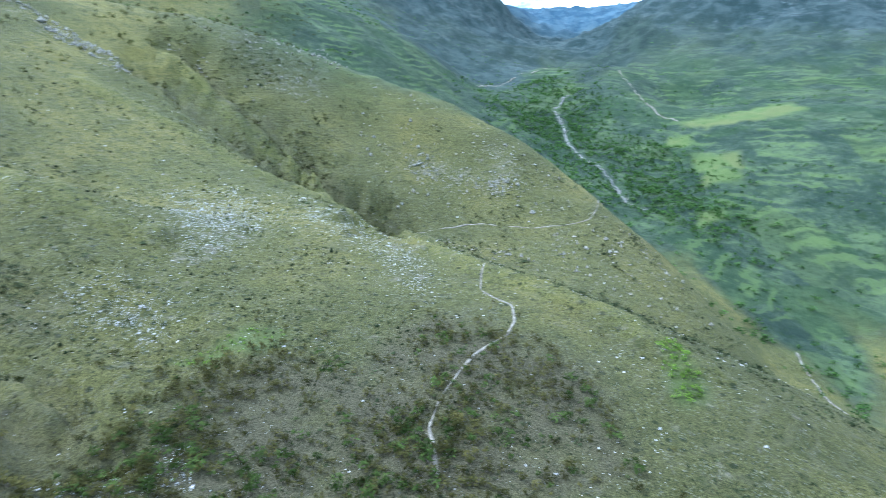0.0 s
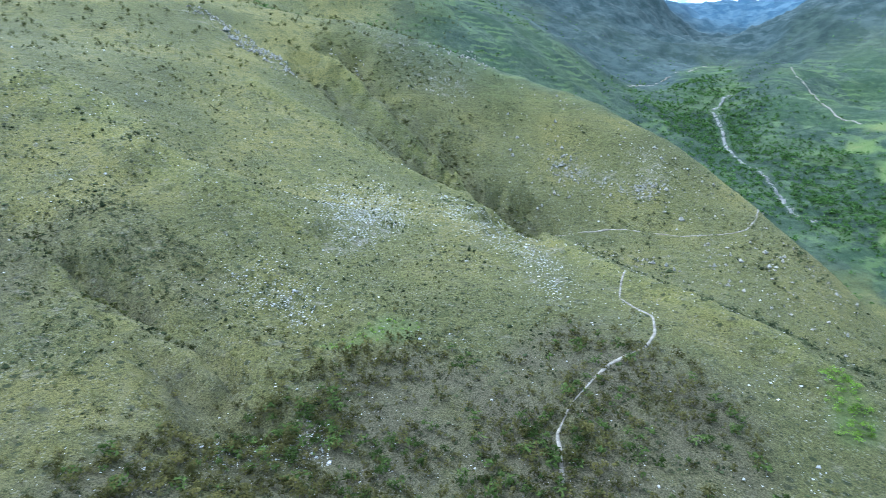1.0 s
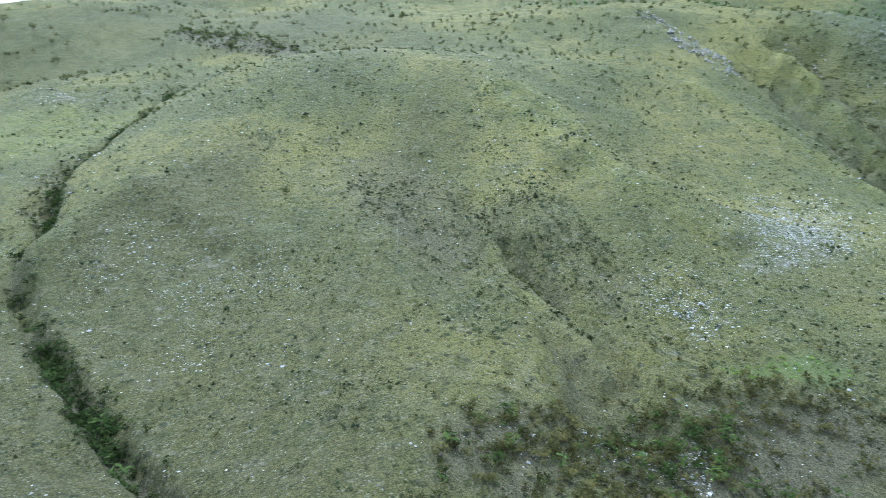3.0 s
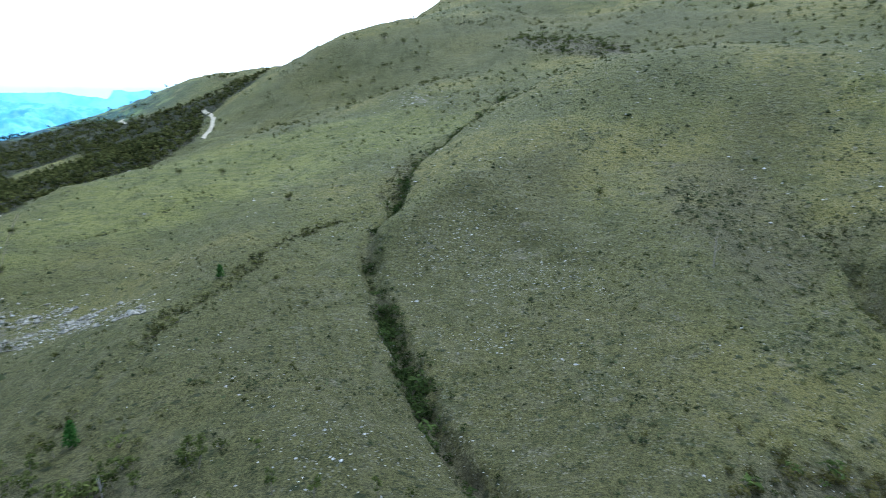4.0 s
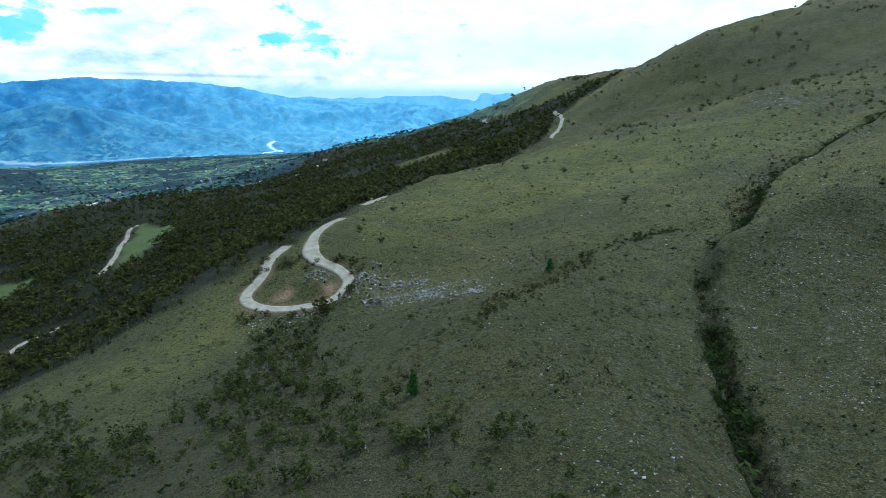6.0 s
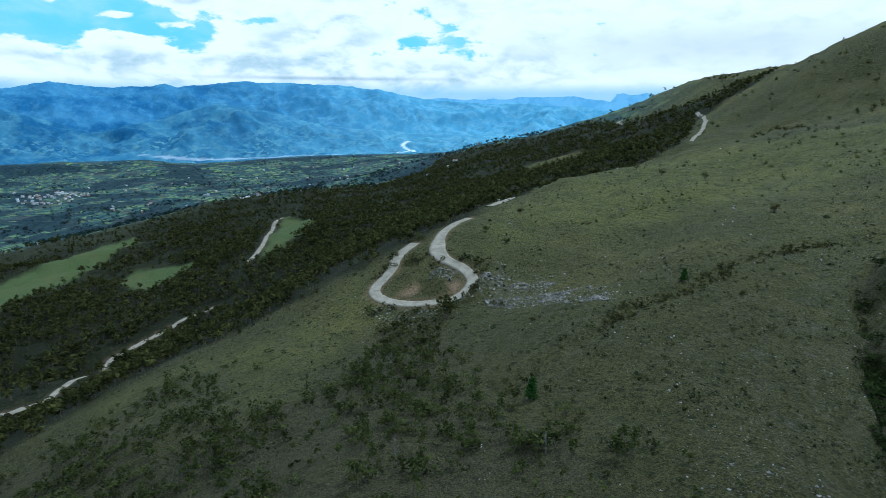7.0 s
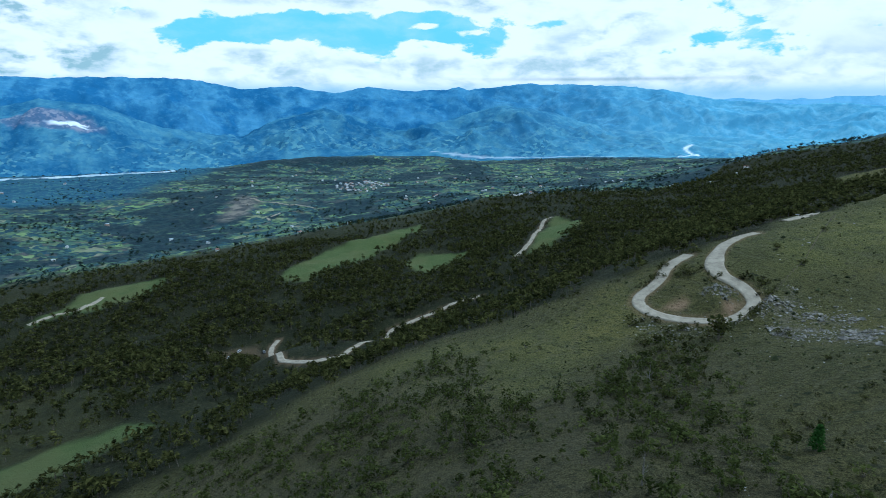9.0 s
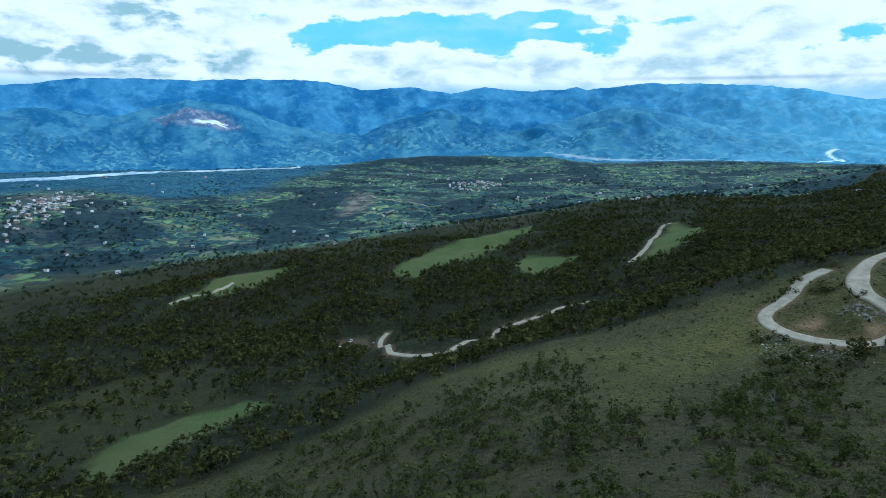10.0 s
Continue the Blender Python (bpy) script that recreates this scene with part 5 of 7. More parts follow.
def ribbon(name, line, width, mat, label, category, lift=0.12, step=2.0, cover=3, ragged=0.12, swell=None):
    """A strip laid over the ground, with a rounded crown and uneven edges."""
    p = along(line, step)
    for _ in range(3):
        p[1:-1] = (p[:-2] + 2 * p[1:-1] + p[2:]) / 4
    t = np.gradient(p, axis=0)
    t /= np.linalg.norm(t, axis=1)[:, None] + 1e-9
    side = np.stack([-t[:, 1], t[:, 0]], 1)
    half = width / 2 * (1 + ragged * fbm(p[:, 0], p[:, 1], 9.0, 91, 3))
    if swell:                # a wider passing place
        half = half * (1 + swell[2] * np.exp(-((p[:, 0] - swell[0]) ** 2 + (p[:, 1] - swell[1]) ** 2) / swell[3] ** 2))
    cols = np.linspace(-1, 1, 2 * cover + 1)
    x = p[:, None, 0] + side[:, None, 0] * half[:, None] * cols
    y = p[:, None, 1] + side[:, None, 1] * half[:, None] * cols
    z = land(x, y)
    z = z.mean(1, keepdims=True) * 0.75 + z * 0.25
    for _ in range(4):
        z[1:-1] = (z[:-2] + 2 * z[1:-1] + z[2:]) / 4
    z = np.maximum(z, land(x, y)) + lift * (1 - 0.4 * cols ** 2)
    n, m = len(p), len(cols)
    skirt = np.stack([x, y, z], -1)
    low = skirt[:, (0, -1)].copy()
    low[:, :, 2] -= lift + 1.2
    grid = np.concatenate([low[:, :1], skirt, low[:, 1:]], 1)
    m += 2
    i = np.arange(n - 1)[:, None] * m + np.arange(m - 1)[None]
    faces = np.stack([i, i + 1, i + m + 1, i + m], -1).reshape(-1, 4)
    return tagged(new(name, mesh_from(name, grid.reshape(-1, 3), faces, mat, True)), label, category, kind="structure")


ground = build_ground()
ribbon("road", ROAD_LOOP, 4.7, M_ROAD, "pale gravel mountain road in a hairpin bend", "road", swell=(148.5, 203.0, 0.55, 10.0))
ribbon("road", ROAD_CREST, 4.5, M_ROAD, "pale gravel road over the grassy crest", "road", 0.4)
ribbon("road", ROAD_HILL, 3.8, M_ROAD, "pale gravel road winding up the hill", "road", 0.4)
ribbon("road", ROAD_RANGE, 4.5, M_ROAD, "far gravel road in a bend", "road", 0.5)
ribbon("road", ROAD_FOREST, 4.6, M_ROAD, "straight gravel road through the wood", "road", 0.4)
ribbon("road", ROAD_LOW, 3.7, M_ROAD, "gravel road along the foot of the slope", "road", 0.3)
ribbon("road", ROAD_FIELD, 4.5, M_ROAD, "gravel lane beside green fields", "road", 0.4)
ribbon("footpath", PATH_SPUR, 0.55, M_PATH, "narrow trodden footpath down the spur", "path", 0.06, 1.0, 1, 1.2)
ribbon("footpath", PATH_SLOPE, 1.0, M_PATH, "narrow trodden footpath across the slope", "path", 0.12, 2.0, 1, 0.9)
ribbon("footpath", PATH_VALLEY, 3.5, M_PATH, "dirt track at the valley head", "path", 0.4)
ribbon("footpath", PATH_BANK, 2.0, M_PATH, "trodden path on the far bank", "path", 0.2, 2.0, 1)
ribbon("footpath", PATH_TERRACE, 2.4, M_PATH, "dirt path along the terrace edge", "path", 0.3)
ribbon("stream_water", STREAM, 4.0, M_WATER, "shallow mountain stream over pale boulders", "stream", 0.3)
ribbon("river_water", RIVER_WEST, 95.0, M_RIVER, "wide pale river between gravel bars in the valley", "river", 4.0, 20.0)
ribbon("river_water", RIVER_BEND, 40.0, M_RIVER, "narrower pale river bend in the valley", "river", 4.0, 20.0)
ribbon("road", LANE_VALLEY, 7.0, M_ROAD, "pale lane across an eroded valley slope", "road", 0.8, 8.0)
ribbon("road", LANE_BEND, 6.0, M_ROAD, "pale lane bend on the valley slope", "road", 0.8, 6.0)


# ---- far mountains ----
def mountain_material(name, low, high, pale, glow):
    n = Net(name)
    # distance haze is painted as these blues, and the whole colour glows
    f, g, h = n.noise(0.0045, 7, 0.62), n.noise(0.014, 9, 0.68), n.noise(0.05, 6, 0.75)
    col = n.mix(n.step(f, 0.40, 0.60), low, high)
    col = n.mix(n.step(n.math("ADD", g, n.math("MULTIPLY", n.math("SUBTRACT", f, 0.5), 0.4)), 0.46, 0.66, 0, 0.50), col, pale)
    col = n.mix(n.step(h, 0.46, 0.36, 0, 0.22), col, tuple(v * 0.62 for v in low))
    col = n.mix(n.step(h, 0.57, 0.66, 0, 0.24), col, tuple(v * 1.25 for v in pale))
    # brighter haze towards the sun, painted over the slopes
    col = n.mix(n.math("MULTIPLY", n.attr("sun_haze"), 0.70), col, n.mix(n.step(g, 0.42, 0.60), (0.155, 0.415, 0.580), (0.240, 0.520, 0.660)))
    # plots and lanes on the lower slopes
    warp = n.t.nodes.new("ShaderNodeVectorMath")
    warp.operation = "MULTIPLY_ADD"
    n.put(warp.inputs[0], n.noise(0.02, 3, 0.6, out="Color"))
    warp.inputs[1].default_value = (40, 40, 40)
    n.put(warp.inputs[2], n.at)
    sep = n.t.nodes.new("ShaderNodeSeparateColor")
    n.put(sep.inputs[0], n.cells(0.045, "Color", at=warp.outputs[0]))
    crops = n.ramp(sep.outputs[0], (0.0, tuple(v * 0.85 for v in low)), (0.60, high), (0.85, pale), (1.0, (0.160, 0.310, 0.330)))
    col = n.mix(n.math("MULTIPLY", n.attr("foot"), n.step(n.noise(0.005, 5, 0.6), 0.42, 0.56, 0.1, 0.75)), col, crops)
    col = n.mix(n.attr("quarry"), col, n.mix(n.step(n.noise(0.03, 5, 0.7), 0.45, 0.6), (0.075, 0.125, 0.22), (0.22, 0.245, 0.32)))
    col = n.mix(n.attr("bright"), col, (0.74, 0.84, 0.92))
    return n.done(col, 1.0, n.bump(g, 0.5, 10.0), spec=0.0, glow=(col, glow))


def build_range(line, near, far, mat, label, folds, seed, marks):
    """A mountain front that climbs from near to its crest line at far."""
    crest = np.array(line, float)
    ca, cz = bearing(crest[:, 0], crest[:, 1]), crest[:, 2]
    order = np.argsort(ca)
    ca, cz = ca[order], cz[order]
    a = np.radians(np.arange(-75, 100, 0.19))
    s = np.concatenate([np.linspace(0, 1, 62), [1.04, 1.10, 1.16]])
    A, S = np.meshgrid(a, s)
    r = near + (far - near) * S
    x, y = -np.sin(A) * r, np.cos(A) * r
    top = np.interp(A, ca, cz) + 7 * ridged(A * 60, A * 0, 1.0, seed + 90, 5)
    base = (land(-np.sin(a) * near, np.cos(a) * near) - 6.0)[None]
    # spurs run down from the crest and fan out, with ravines between them
    warp = A + 0.045 * fbm(A * 10, S * 3.0, 1.0, seed, 4)
    up = np.where(S <= 1, 0.2 * S + 0.8 * S ** 1.3, 1 - (S - 1) * 4)
    z = base + (top - base) * up
    hills = 1.2 * ridged(warp * 6.0 + S * 0.7, S * 0.9, 1.0, seed + 1, 2) + 0.65 * ridged(warp * 17.0 - S * 1.6, S * 1.3, 1.0, seed + 31, 5) + 0.30 * ridged(warp * 48.0 + S * 2.5, S * 3.4, 1.0, seed + 61, 4)
    z = z + folds * hills * np.clip((S - 0.10) * (1.02 - S) * 3.6, 0, 1)
    z[0] -= 120
    n, m = len(a), len(s)
    i = np.arange(m - 1)[:, None] * n + np.arange(n - 1)[None]
    faces = np.stack([i, i + n, i + n + 1, i + 1], -1).reshape(-1, 4)
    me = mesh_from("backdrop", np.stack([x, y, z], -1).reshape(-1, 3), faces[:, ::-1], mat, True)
    d = np.degrees(A)
    none = np.zeros(A.shape)
    # the painted haze thickens towards the sun side and the foot
    masks = {"quarry": none, "bright": none, "foot": none, "sun_haze": smooth(-8, -42, d) * (0.75 + 0.25 * smooth(0.6, 0.1, S))}
    if marks:                # a quarry and a braided river at the mountains' foot
        patch = lambda b, q, w, h: smooth(1.25, 0.75, np.hypot((d - b) / w, (S - q) / h) + 0.45 * fbm(d, S * 40, 2.5, 371, 4))
        masks["quarry"] = np.maximum(0.9 * patch(20.6, 0.66, 2.6, 0.10), 0.8 * patch(22.8, 0.70, 1.6, 0.07))
        bed = [(-33.6, 0.50), (-32.6, 0.40), (-33.8, 0.28), (-32.4, 0.16), (-31.4, 0.03)]
        flat = [(-10.0, 0.17), (-14.0, 0.11), (-20.0, 0.07), (-26.0, 0.07), (-33.0, 0.03)]
        river, _ = distance_to([(b, q * 10) for b, q in bed], d, S * 10)
        wide, _ = distance_to([(b, q * 10) for b, q in flat], d, S * 10)
        shore = np.maximum(smooth(0.20, 0.08, river), 0.45 * smooth(0.16, 0.05, wide + 0.10 * fbm(d, S * 10, 1.2, 375, 3)))
        tip = smooth(1.3, 0.8, np.hypot((d - 19.9) / 1.5, (S - 0.62) / 0.022) + 0.9 * fbm(d, S * 60, 0.9, 373, 3))
        masks["bright"] = np.maximum(0.85 * tip, 0.8 * shore)
        masks["foot"] = 0.9 * (1 - smooth(0.25, 0.75, S + 0.25 * fbm(d, S * 8, 5.0, 377, 3)))
    for name, v in masks.items():
        me.attributes.new(name, "FLOAT", "POINT").data.foreach_set("value", v.ravel().astype(np.float32))
    return tagged(new("backdrop", me), label, "mountains", kind="structure")


def build_hazy_range():
    """A paler range behind the first, with haze in its colour and glow."""
    crest = np.array(HAZY_CREST, float)
    order = np.argsort(bearing(crest[:, 0], crest[:, 1]))
    ca, cz = bearing(crest[order, 0], crest[order, 1]), crest[order, 2]
    a = np.radians(np.arange(-95, 20, 0.25))
    s = np.linspace(0, 1, 14)
    A, S = np.meshgrid(a, s)
    r = 4660 + 130 * S
    top = np.interp(A, ca, cz) + 14 * ridged(A * 30, S, 1.0, 381, 4)
    z = -200 + (top + 200) * S ** 0.8
    n, m = len(a), len(s)
    i = np.arange(m - 1)[:, None] * n + np.arange(n - 1)[None]
    faces = np.stack([i, i + n, i + n + 1, i + 1], -1).reshape(-1, 4)
    net = Net("haze_pale_mountains")
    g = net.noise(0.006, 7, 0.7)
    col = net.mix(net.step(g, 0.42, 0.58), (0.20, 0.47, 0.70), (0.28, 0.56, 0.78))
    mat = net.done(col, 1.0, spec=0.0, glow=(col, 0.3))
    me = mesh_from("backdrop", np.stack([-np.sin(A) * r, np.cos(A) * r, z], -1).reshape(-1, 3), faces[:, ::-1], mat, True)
    return tagged(new("backdrop", me), "palest far range, haze painted into its colour", "mountains", kind="structure")


build_range(FAR_CREST, 3950, 4600, mountain_material("haze_blue_crest", (0.030, 0.122, 0.270), (0.064, 0.200, 0.365), (0.110, 0.292, 0.450), 0.32), "far mountain crest across the valley, painted haze-blue", 88, 301, False)
build_range(MID_CREST, 3430, 4080, mountain_material("haze_blue_spurs", (0.025, 0.100, 0.215), (0.058, 0.176, 0.292), (0.116, 0.272, 0.350), 0.28), "mountain spurs above the river valley, painted haze-blue", 82, 341, True)
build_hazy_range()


# ---- plants ----
rng = np.random.default_rng(5)


def unit(v):
    return v / (np.linalg.norm(v, axis=-1, keepdims=True) + 1e-9)


def leaf_cards(centre, radius, count, size, r):
    """Leaf tufts: small bent diamonds on and in an uneven ball."""
    d = unit(r.normal(size=(count, 3)))
    at = np.array(centre) + d * np.array(radius) * (r.uniform(0.45, 1.0, (count, 1)) ** 0.5)
    nrm = unit(d + r.normal(size=(count, 3)) * 0.7 + np.array([0, 0, 0.5]))
    u = unit(np.cross(nrm, r.normal(size=(count, 3))))
    v = np.cross(nrm, u)
    s = size * r.uniform(0.6, 1.3, (count, 1))
    p = np.stack([at - u * s, at - v * s * 0.6 - nrm * s * 0.15, at + u * s, at + v * s * 0.6 - nrm * s * 0.15], 1)
    return p.reshape(-1, 3), np.arange(count * 4).reshape(-1, 4)


OCTA = np.array([(1, 0, 0), (0, 1, 0), (-1, 0, 0), (0, -1, 0), (0, 0, 1), (0, 0, -1)], float)
OCTA_F = np.array([(0, 1, 4), (1, 2, 4), (2, 3, 4), (3, 0, 4), (1, 0, 5), (2, 1, 5), (3, 2, 5), (0, 3, 5)])


def quads_to_tris(f):
    return np.concatenate([f[:, (0, 1, 2)], f[:, (0, 2, 3)]])


def stem(a, b, ra, rb, sides=4):
    a, b = np.array(a, float), np.array(b, float)
    d = unit(b - a)
    u = unit(np.cross(d, (0.3, 1, 0.2)))
    v = np.cross(d, u)
    t = np.arange(sides) * 2 * math.pi / sides
    ring = np.cos(t)[:, None] * u + np.sin(t)[:, None] * v
    p = np.concatenate([a + ring * ra, b + ring * rb])
    k = np.arange(sides)
    f = np.stack([k, (k + 1) % sides, (k + 1) % sides + sides, k + sides], 1)
    return p, f


def join(parts):
    vs, fs, n = [], [], 0
    for v, f in parts:
        vs.append(v), fs.append(f + n)
        n += len(v)
    return np.concatenate(vs), np.concatenate(fs)


def tree_parts(kind, seed, level):
    """Trunk and crown of a plant one metre high, to be scaled."""
    r = np.random.default_rng(seed)
    trunk, crown = [], []
    near = level == 2
    cards, size = ((5, 0.15), (9, 0.08), (26, 0.052))[level]
    if kind == "gum":            # slender trunk, leaves high up in a few uneven tufts
        lean = r.normal(size=2) * 0.05
        top = (lean[0], lean[1], 0.8)
        trunk.append(stem((0, 0, -0.05), top, 0.018, 0.008, 5 if near else 3))
        for k in range(5 if near else 4):
            h = 0.45 + 0.5 * (k + r.uniform(-0.3, 0.3)) / 4
            a, w = r.uniform(0, 6.28), r.uniform(0.06, 0.15)
            c = (lean[0] * h + math.cos(a) * w, lean[1] * h + math.sin(a) * w, h)
            if near:
                trunk.append(stem((lean[0] * h * 0.8, lean[1] * h * 0.8, h - 0.14), c, 0.008, 0.004, 3))
            crown.append(leaf_cards(c, (0.12, 0.12, 0.09), cards, size, r))
    elif kind == "round":        # bushy broad crown
        trunk.append(stem((0, 0, -0.05), (0, 0, 0.5), 0.035, 0.02, 5 if near else 3))
        for k in range(6 if near else 5):
            a, w, h = r.uniform(0, 6.28), r.uniform(0.05, 0.26), r.uniform(0.36, 0.82)
            c = (math.cos(a) * w, math.sin(a) * w, h)
            if near:
                trunk.append(stem((0, 0, 0.25), c, 0.014, 0.006, 3))
            crown.append(leaf_cards(c, (0.2, 0.2, 0.17), cards, size * 1.25, r))
    elif kind == "bush":         # many stems, leaves to the ground
        for k in range(4):
            a = k * 1.57 + r.uniform(-0.4, 0.4)
            c = (math.cos(a) * 0.26, math.sin(a) * 0.26, r.uniform(0.38, 0.62))
            trunk.append(stem((0, 0, -0.05), c, 0.025, 0.01, 3))
            crown.append(leaf_cards(c, (0.27, 0.27, 0.30), cards, size * 1.4, r))
        crown.append(leaf_cards((0, 0, 0.55), (0.36, 0.36, 0.38), cards, size * 1.4, r))
    else:                        # pine: whorls that narrow upward
        trunk.append(stem((0, 0, -0.04), (0, 0, 0.95), 0.03, 0.006, 6))
        for k in range(11):
            h = 0.12 + 0.80 * k / 10
            w = 0.28 * (1 - h) ** 0.7 + 0.03
            for j in range(6):
                a = j * 1.047 + k * 0.5 + r.uniform(-0.2, 0.2)
                c = (math.cos(a) * w * 0.6, math.sin(a) * w * 0.6, h + 0.02)
                crown.append(leaf_cards(c, (w * 0.55, w * 0.55, 0.05), 9, 0.055, r))
    return join(trunk), join(crown)


def plant_kind(name, kind, count, leaf, label, category, group):
    """A few grown shapes of one kind, each an Empty with its trunk and crown."""
    made = []
    for k in range(count):
        (tv, tf), (cv, cf) = tree_parts(kind, 100 + k * 7 + len(name), 2)
        root = tagged(new(name), label, category, group)
        for part_name, v, f, mat in (("trunk" if kind != "bush" else "stems", tv, tf, M_BARK), ("crown", cv, cf, leaf)):
            ob = new(part_name, mesh_from(part_name, v, f, mat))
            ob.parent = root
        made.append([root, False])
    return made


def set_plants(made, places, r):
    """places: x, y, height."""
    if not len(places):
        return
    p = np.array(places, float)
    z = land(p[:, 0], p[:, 1])
    for k, (x, y, h) in enumerate(p):
        spot = made[k % len(made)]
        wide = h * r.uniform(0.85, 1.25)
        m = Matrix.Translation((x, y, z[k])) @ Euler((r.normal() * 0.05, r.normal() * 0.05, r.uniform(0, 6.28))).to_matrix().to_4x4()
        if not spot[1]:
            spot[0].matrix_basis, spot[1] = m, True
            spot[0].scale = (wide, wide, h)
        else:
            ob = copy_thing(spot[0], m)
            ob.scale = (wide, wide, h)


def scatter(poly, count, r, keep=None):
    """Random plan points inside an outline."""
    p = np.array(poly)
    lo, hi = p.min(0)[:2], p.max(0)[:2]
    out = np.zeros((0, 2))
    for _ in range(60):
        q = r.uniform(lo, hi, (count * 3, 2))
        ok = inside(list(map(tuple, p[:, :2])), q[:, 0], q[:, 1])
        if keep is not None:
            ok &= keep(q[:, 0], q[:, 1]) > r.uniform(0, 1, len(q))
        out = np.concatenate([out, q[ok]])
        if len(out) >= count:
            break
    return out[:count]


def grove(name, kinds, pts, heights, leaf, label, category, seed, wood=True, level=1, spread=(0.95, 1.55)):
    """Countless plants as one mesh with two materials."""
    r = np.random.default_rng(seed)
    shapes = []
    for kind in kinds:
        for k in range(5):
            (tv, tf), (cv, cf) = tree_parts(kind, seed + k * 13, level)
            core = OCTA * np.array((0.13, 0.13, 0.12)) * r.uniform(0.7, 1.2, (6, 1)) + np.array((0, 0, 0.62 if kind != "bush" else 0.4))
            cv, cf = join([(cv, quads_to_tris(cf) if level else cf[:, :3]), (core, OCTA_F)])
            shapes.append((tv, quads_to_tris(tf), cv, cf))
    pts = np.asarray(pts)
    z = land(pts[:, 0], pts[:, 1])
    pick = r.integers(0, len(shapes), len(pts))
    vs, fs, mats, n = [], [], [], 0
    for k, (tv, tf, cv, cf) in enumerate(shapes):
        idx = np.nonzero(pick == k)[0]
        if not len(idx):
            continue
        v = np.concatenate([tv, cv]) if wood else cv
        f = np.concatenate([tf, cf + len(tv)]) if wood else cf
        mt = np.concatenate([np.ones(len(tf), int), np.zeros(len(cf), int)]) if wood else np.zeros(len(cf), int)
        a, h = r.uniform(0, 6.28, len(idx)), heights[idx]
        w = h * r.uniform(*spread, len(idx))
        c, s = np.cos(a), np.sin(a)
        X = (v[None, :, 0] * c[:, None] - v[None, :, 1] * s[:, None]) * w[:, None] + pts[idx, 0][:, None]
        Y = (v[None, :, 0] * s[:, None] + v[None, :, 1] * c[:, None]) * w[:, None] + pts[idx, 1][:, None]
        Z = v[None, :, 2] * h[:, None] + z[idx][:, None]
        vs.append(np.stack([X, Y, Z], -1).reshape(-1, 3))
        fs.append((f[None] + (np.arange(len(idx)) * len(v))[:, None, None]).reshape(-1, 3) + n)
        mats.append(np.tile(mt, len(idx)))
        n += len(idx) * len(v)
    me = mesh_from(name, np.concatenate(vs), np.concatenate(fs), leaf)
    me.materials.append(M_BARK)
    me.polygons.foreach_set("material_index", np.concatenate(mats).astype(np.int32))
    return tagged(new(name, me), label, category, kind="stuff")


def clear_of_roads(x, y, gap=4.0):
    ok = np.ones(len(x))
    for line in (ROAD_LOOP, ROAD_LOW, ROAD_FOREST, ROAD_FIELD, ROAD_HILL, ROAD_RANGE, PATH_SPUR):
        d, _ = distance_to(line, x, y)
        ok *= d > (0.8 if line is PATH_SPUR else 11.0 if line is ROAD_LOW else gap)
    return ok


def open_wood(x, y):
    """Where trees stand in the wood: none on fields, fewer in clearings and near the road."""
    keep = clear_of_roads(x, y, 6.0)
    for f in (FIELD_LONG, FIELD_ROUND, FIELD_LOW, FIELD_ROAD, FIELD_EDGE, BARE):
        keep = keep * (1 - zone(f, x, y, 6))
    keep = keep * (1 - 0.72 * zone(CLEARING, x, y, 12)) * (1 - zone(RANGE_TOP, x, y, 30)) * (1 - zone(GRASS_STRIP, x, y, 12))
    keep = keep * np.clip((560 / np.hypot(x, y)) ** 1.3, 0.25, 1)
    return keep * np.clip(0.8 + 1.2 * fbm(x, y, 45.0, 205, 4), 0.08, 1)


def thick(size, seed, low=0.0, gain=2.2):
    return lambda x, y: clear_of_roads(x, y, 3.5) * np.clip(low + 0.5 + gain * fbm(x, y, size, seed, 3), 0.02, 1)


# the wood below the crest
pts = scatter(FOREST, 18500, rng, open_wood)
ang = rng.uniform(radians(-30), radians(46), 11000)
rad = rng.uniform(430, 1060, 11000)
edge = np.stack([-np.sin(ang) * rad, np.cos(ang) * rad], 1)
edge = edge[(open_wood(edge[:, 0], edge[:, 1]) * np.clip(0.45 + 1.6 * fbm(edge[:, 0], edge[:, 1], 70.0, 209, 3), 0.1, 1) > rng.uniform(0, 1, len(edge))) & ~inside(FOREST, edge[:, 0], edge[:, 1])]
pts = np.concatenate([pts, edge])
dist = np.hypot(pts[:, 0], pts[:, 1])
hts = rng.uniform(3.4, 7.4, len(pts)) * (1 + 0.3 * fbm(pts[:, 0], pts[:, 1], 50.0, 207, 3)) * np.where(dist < 330, 0.95, 1.15)
grove("forest_trees", ("gum", "round"), pts, hts, M_LEAF_DARK, "dark olive wood of slender trees on the slope", "trees", 401, level=0)
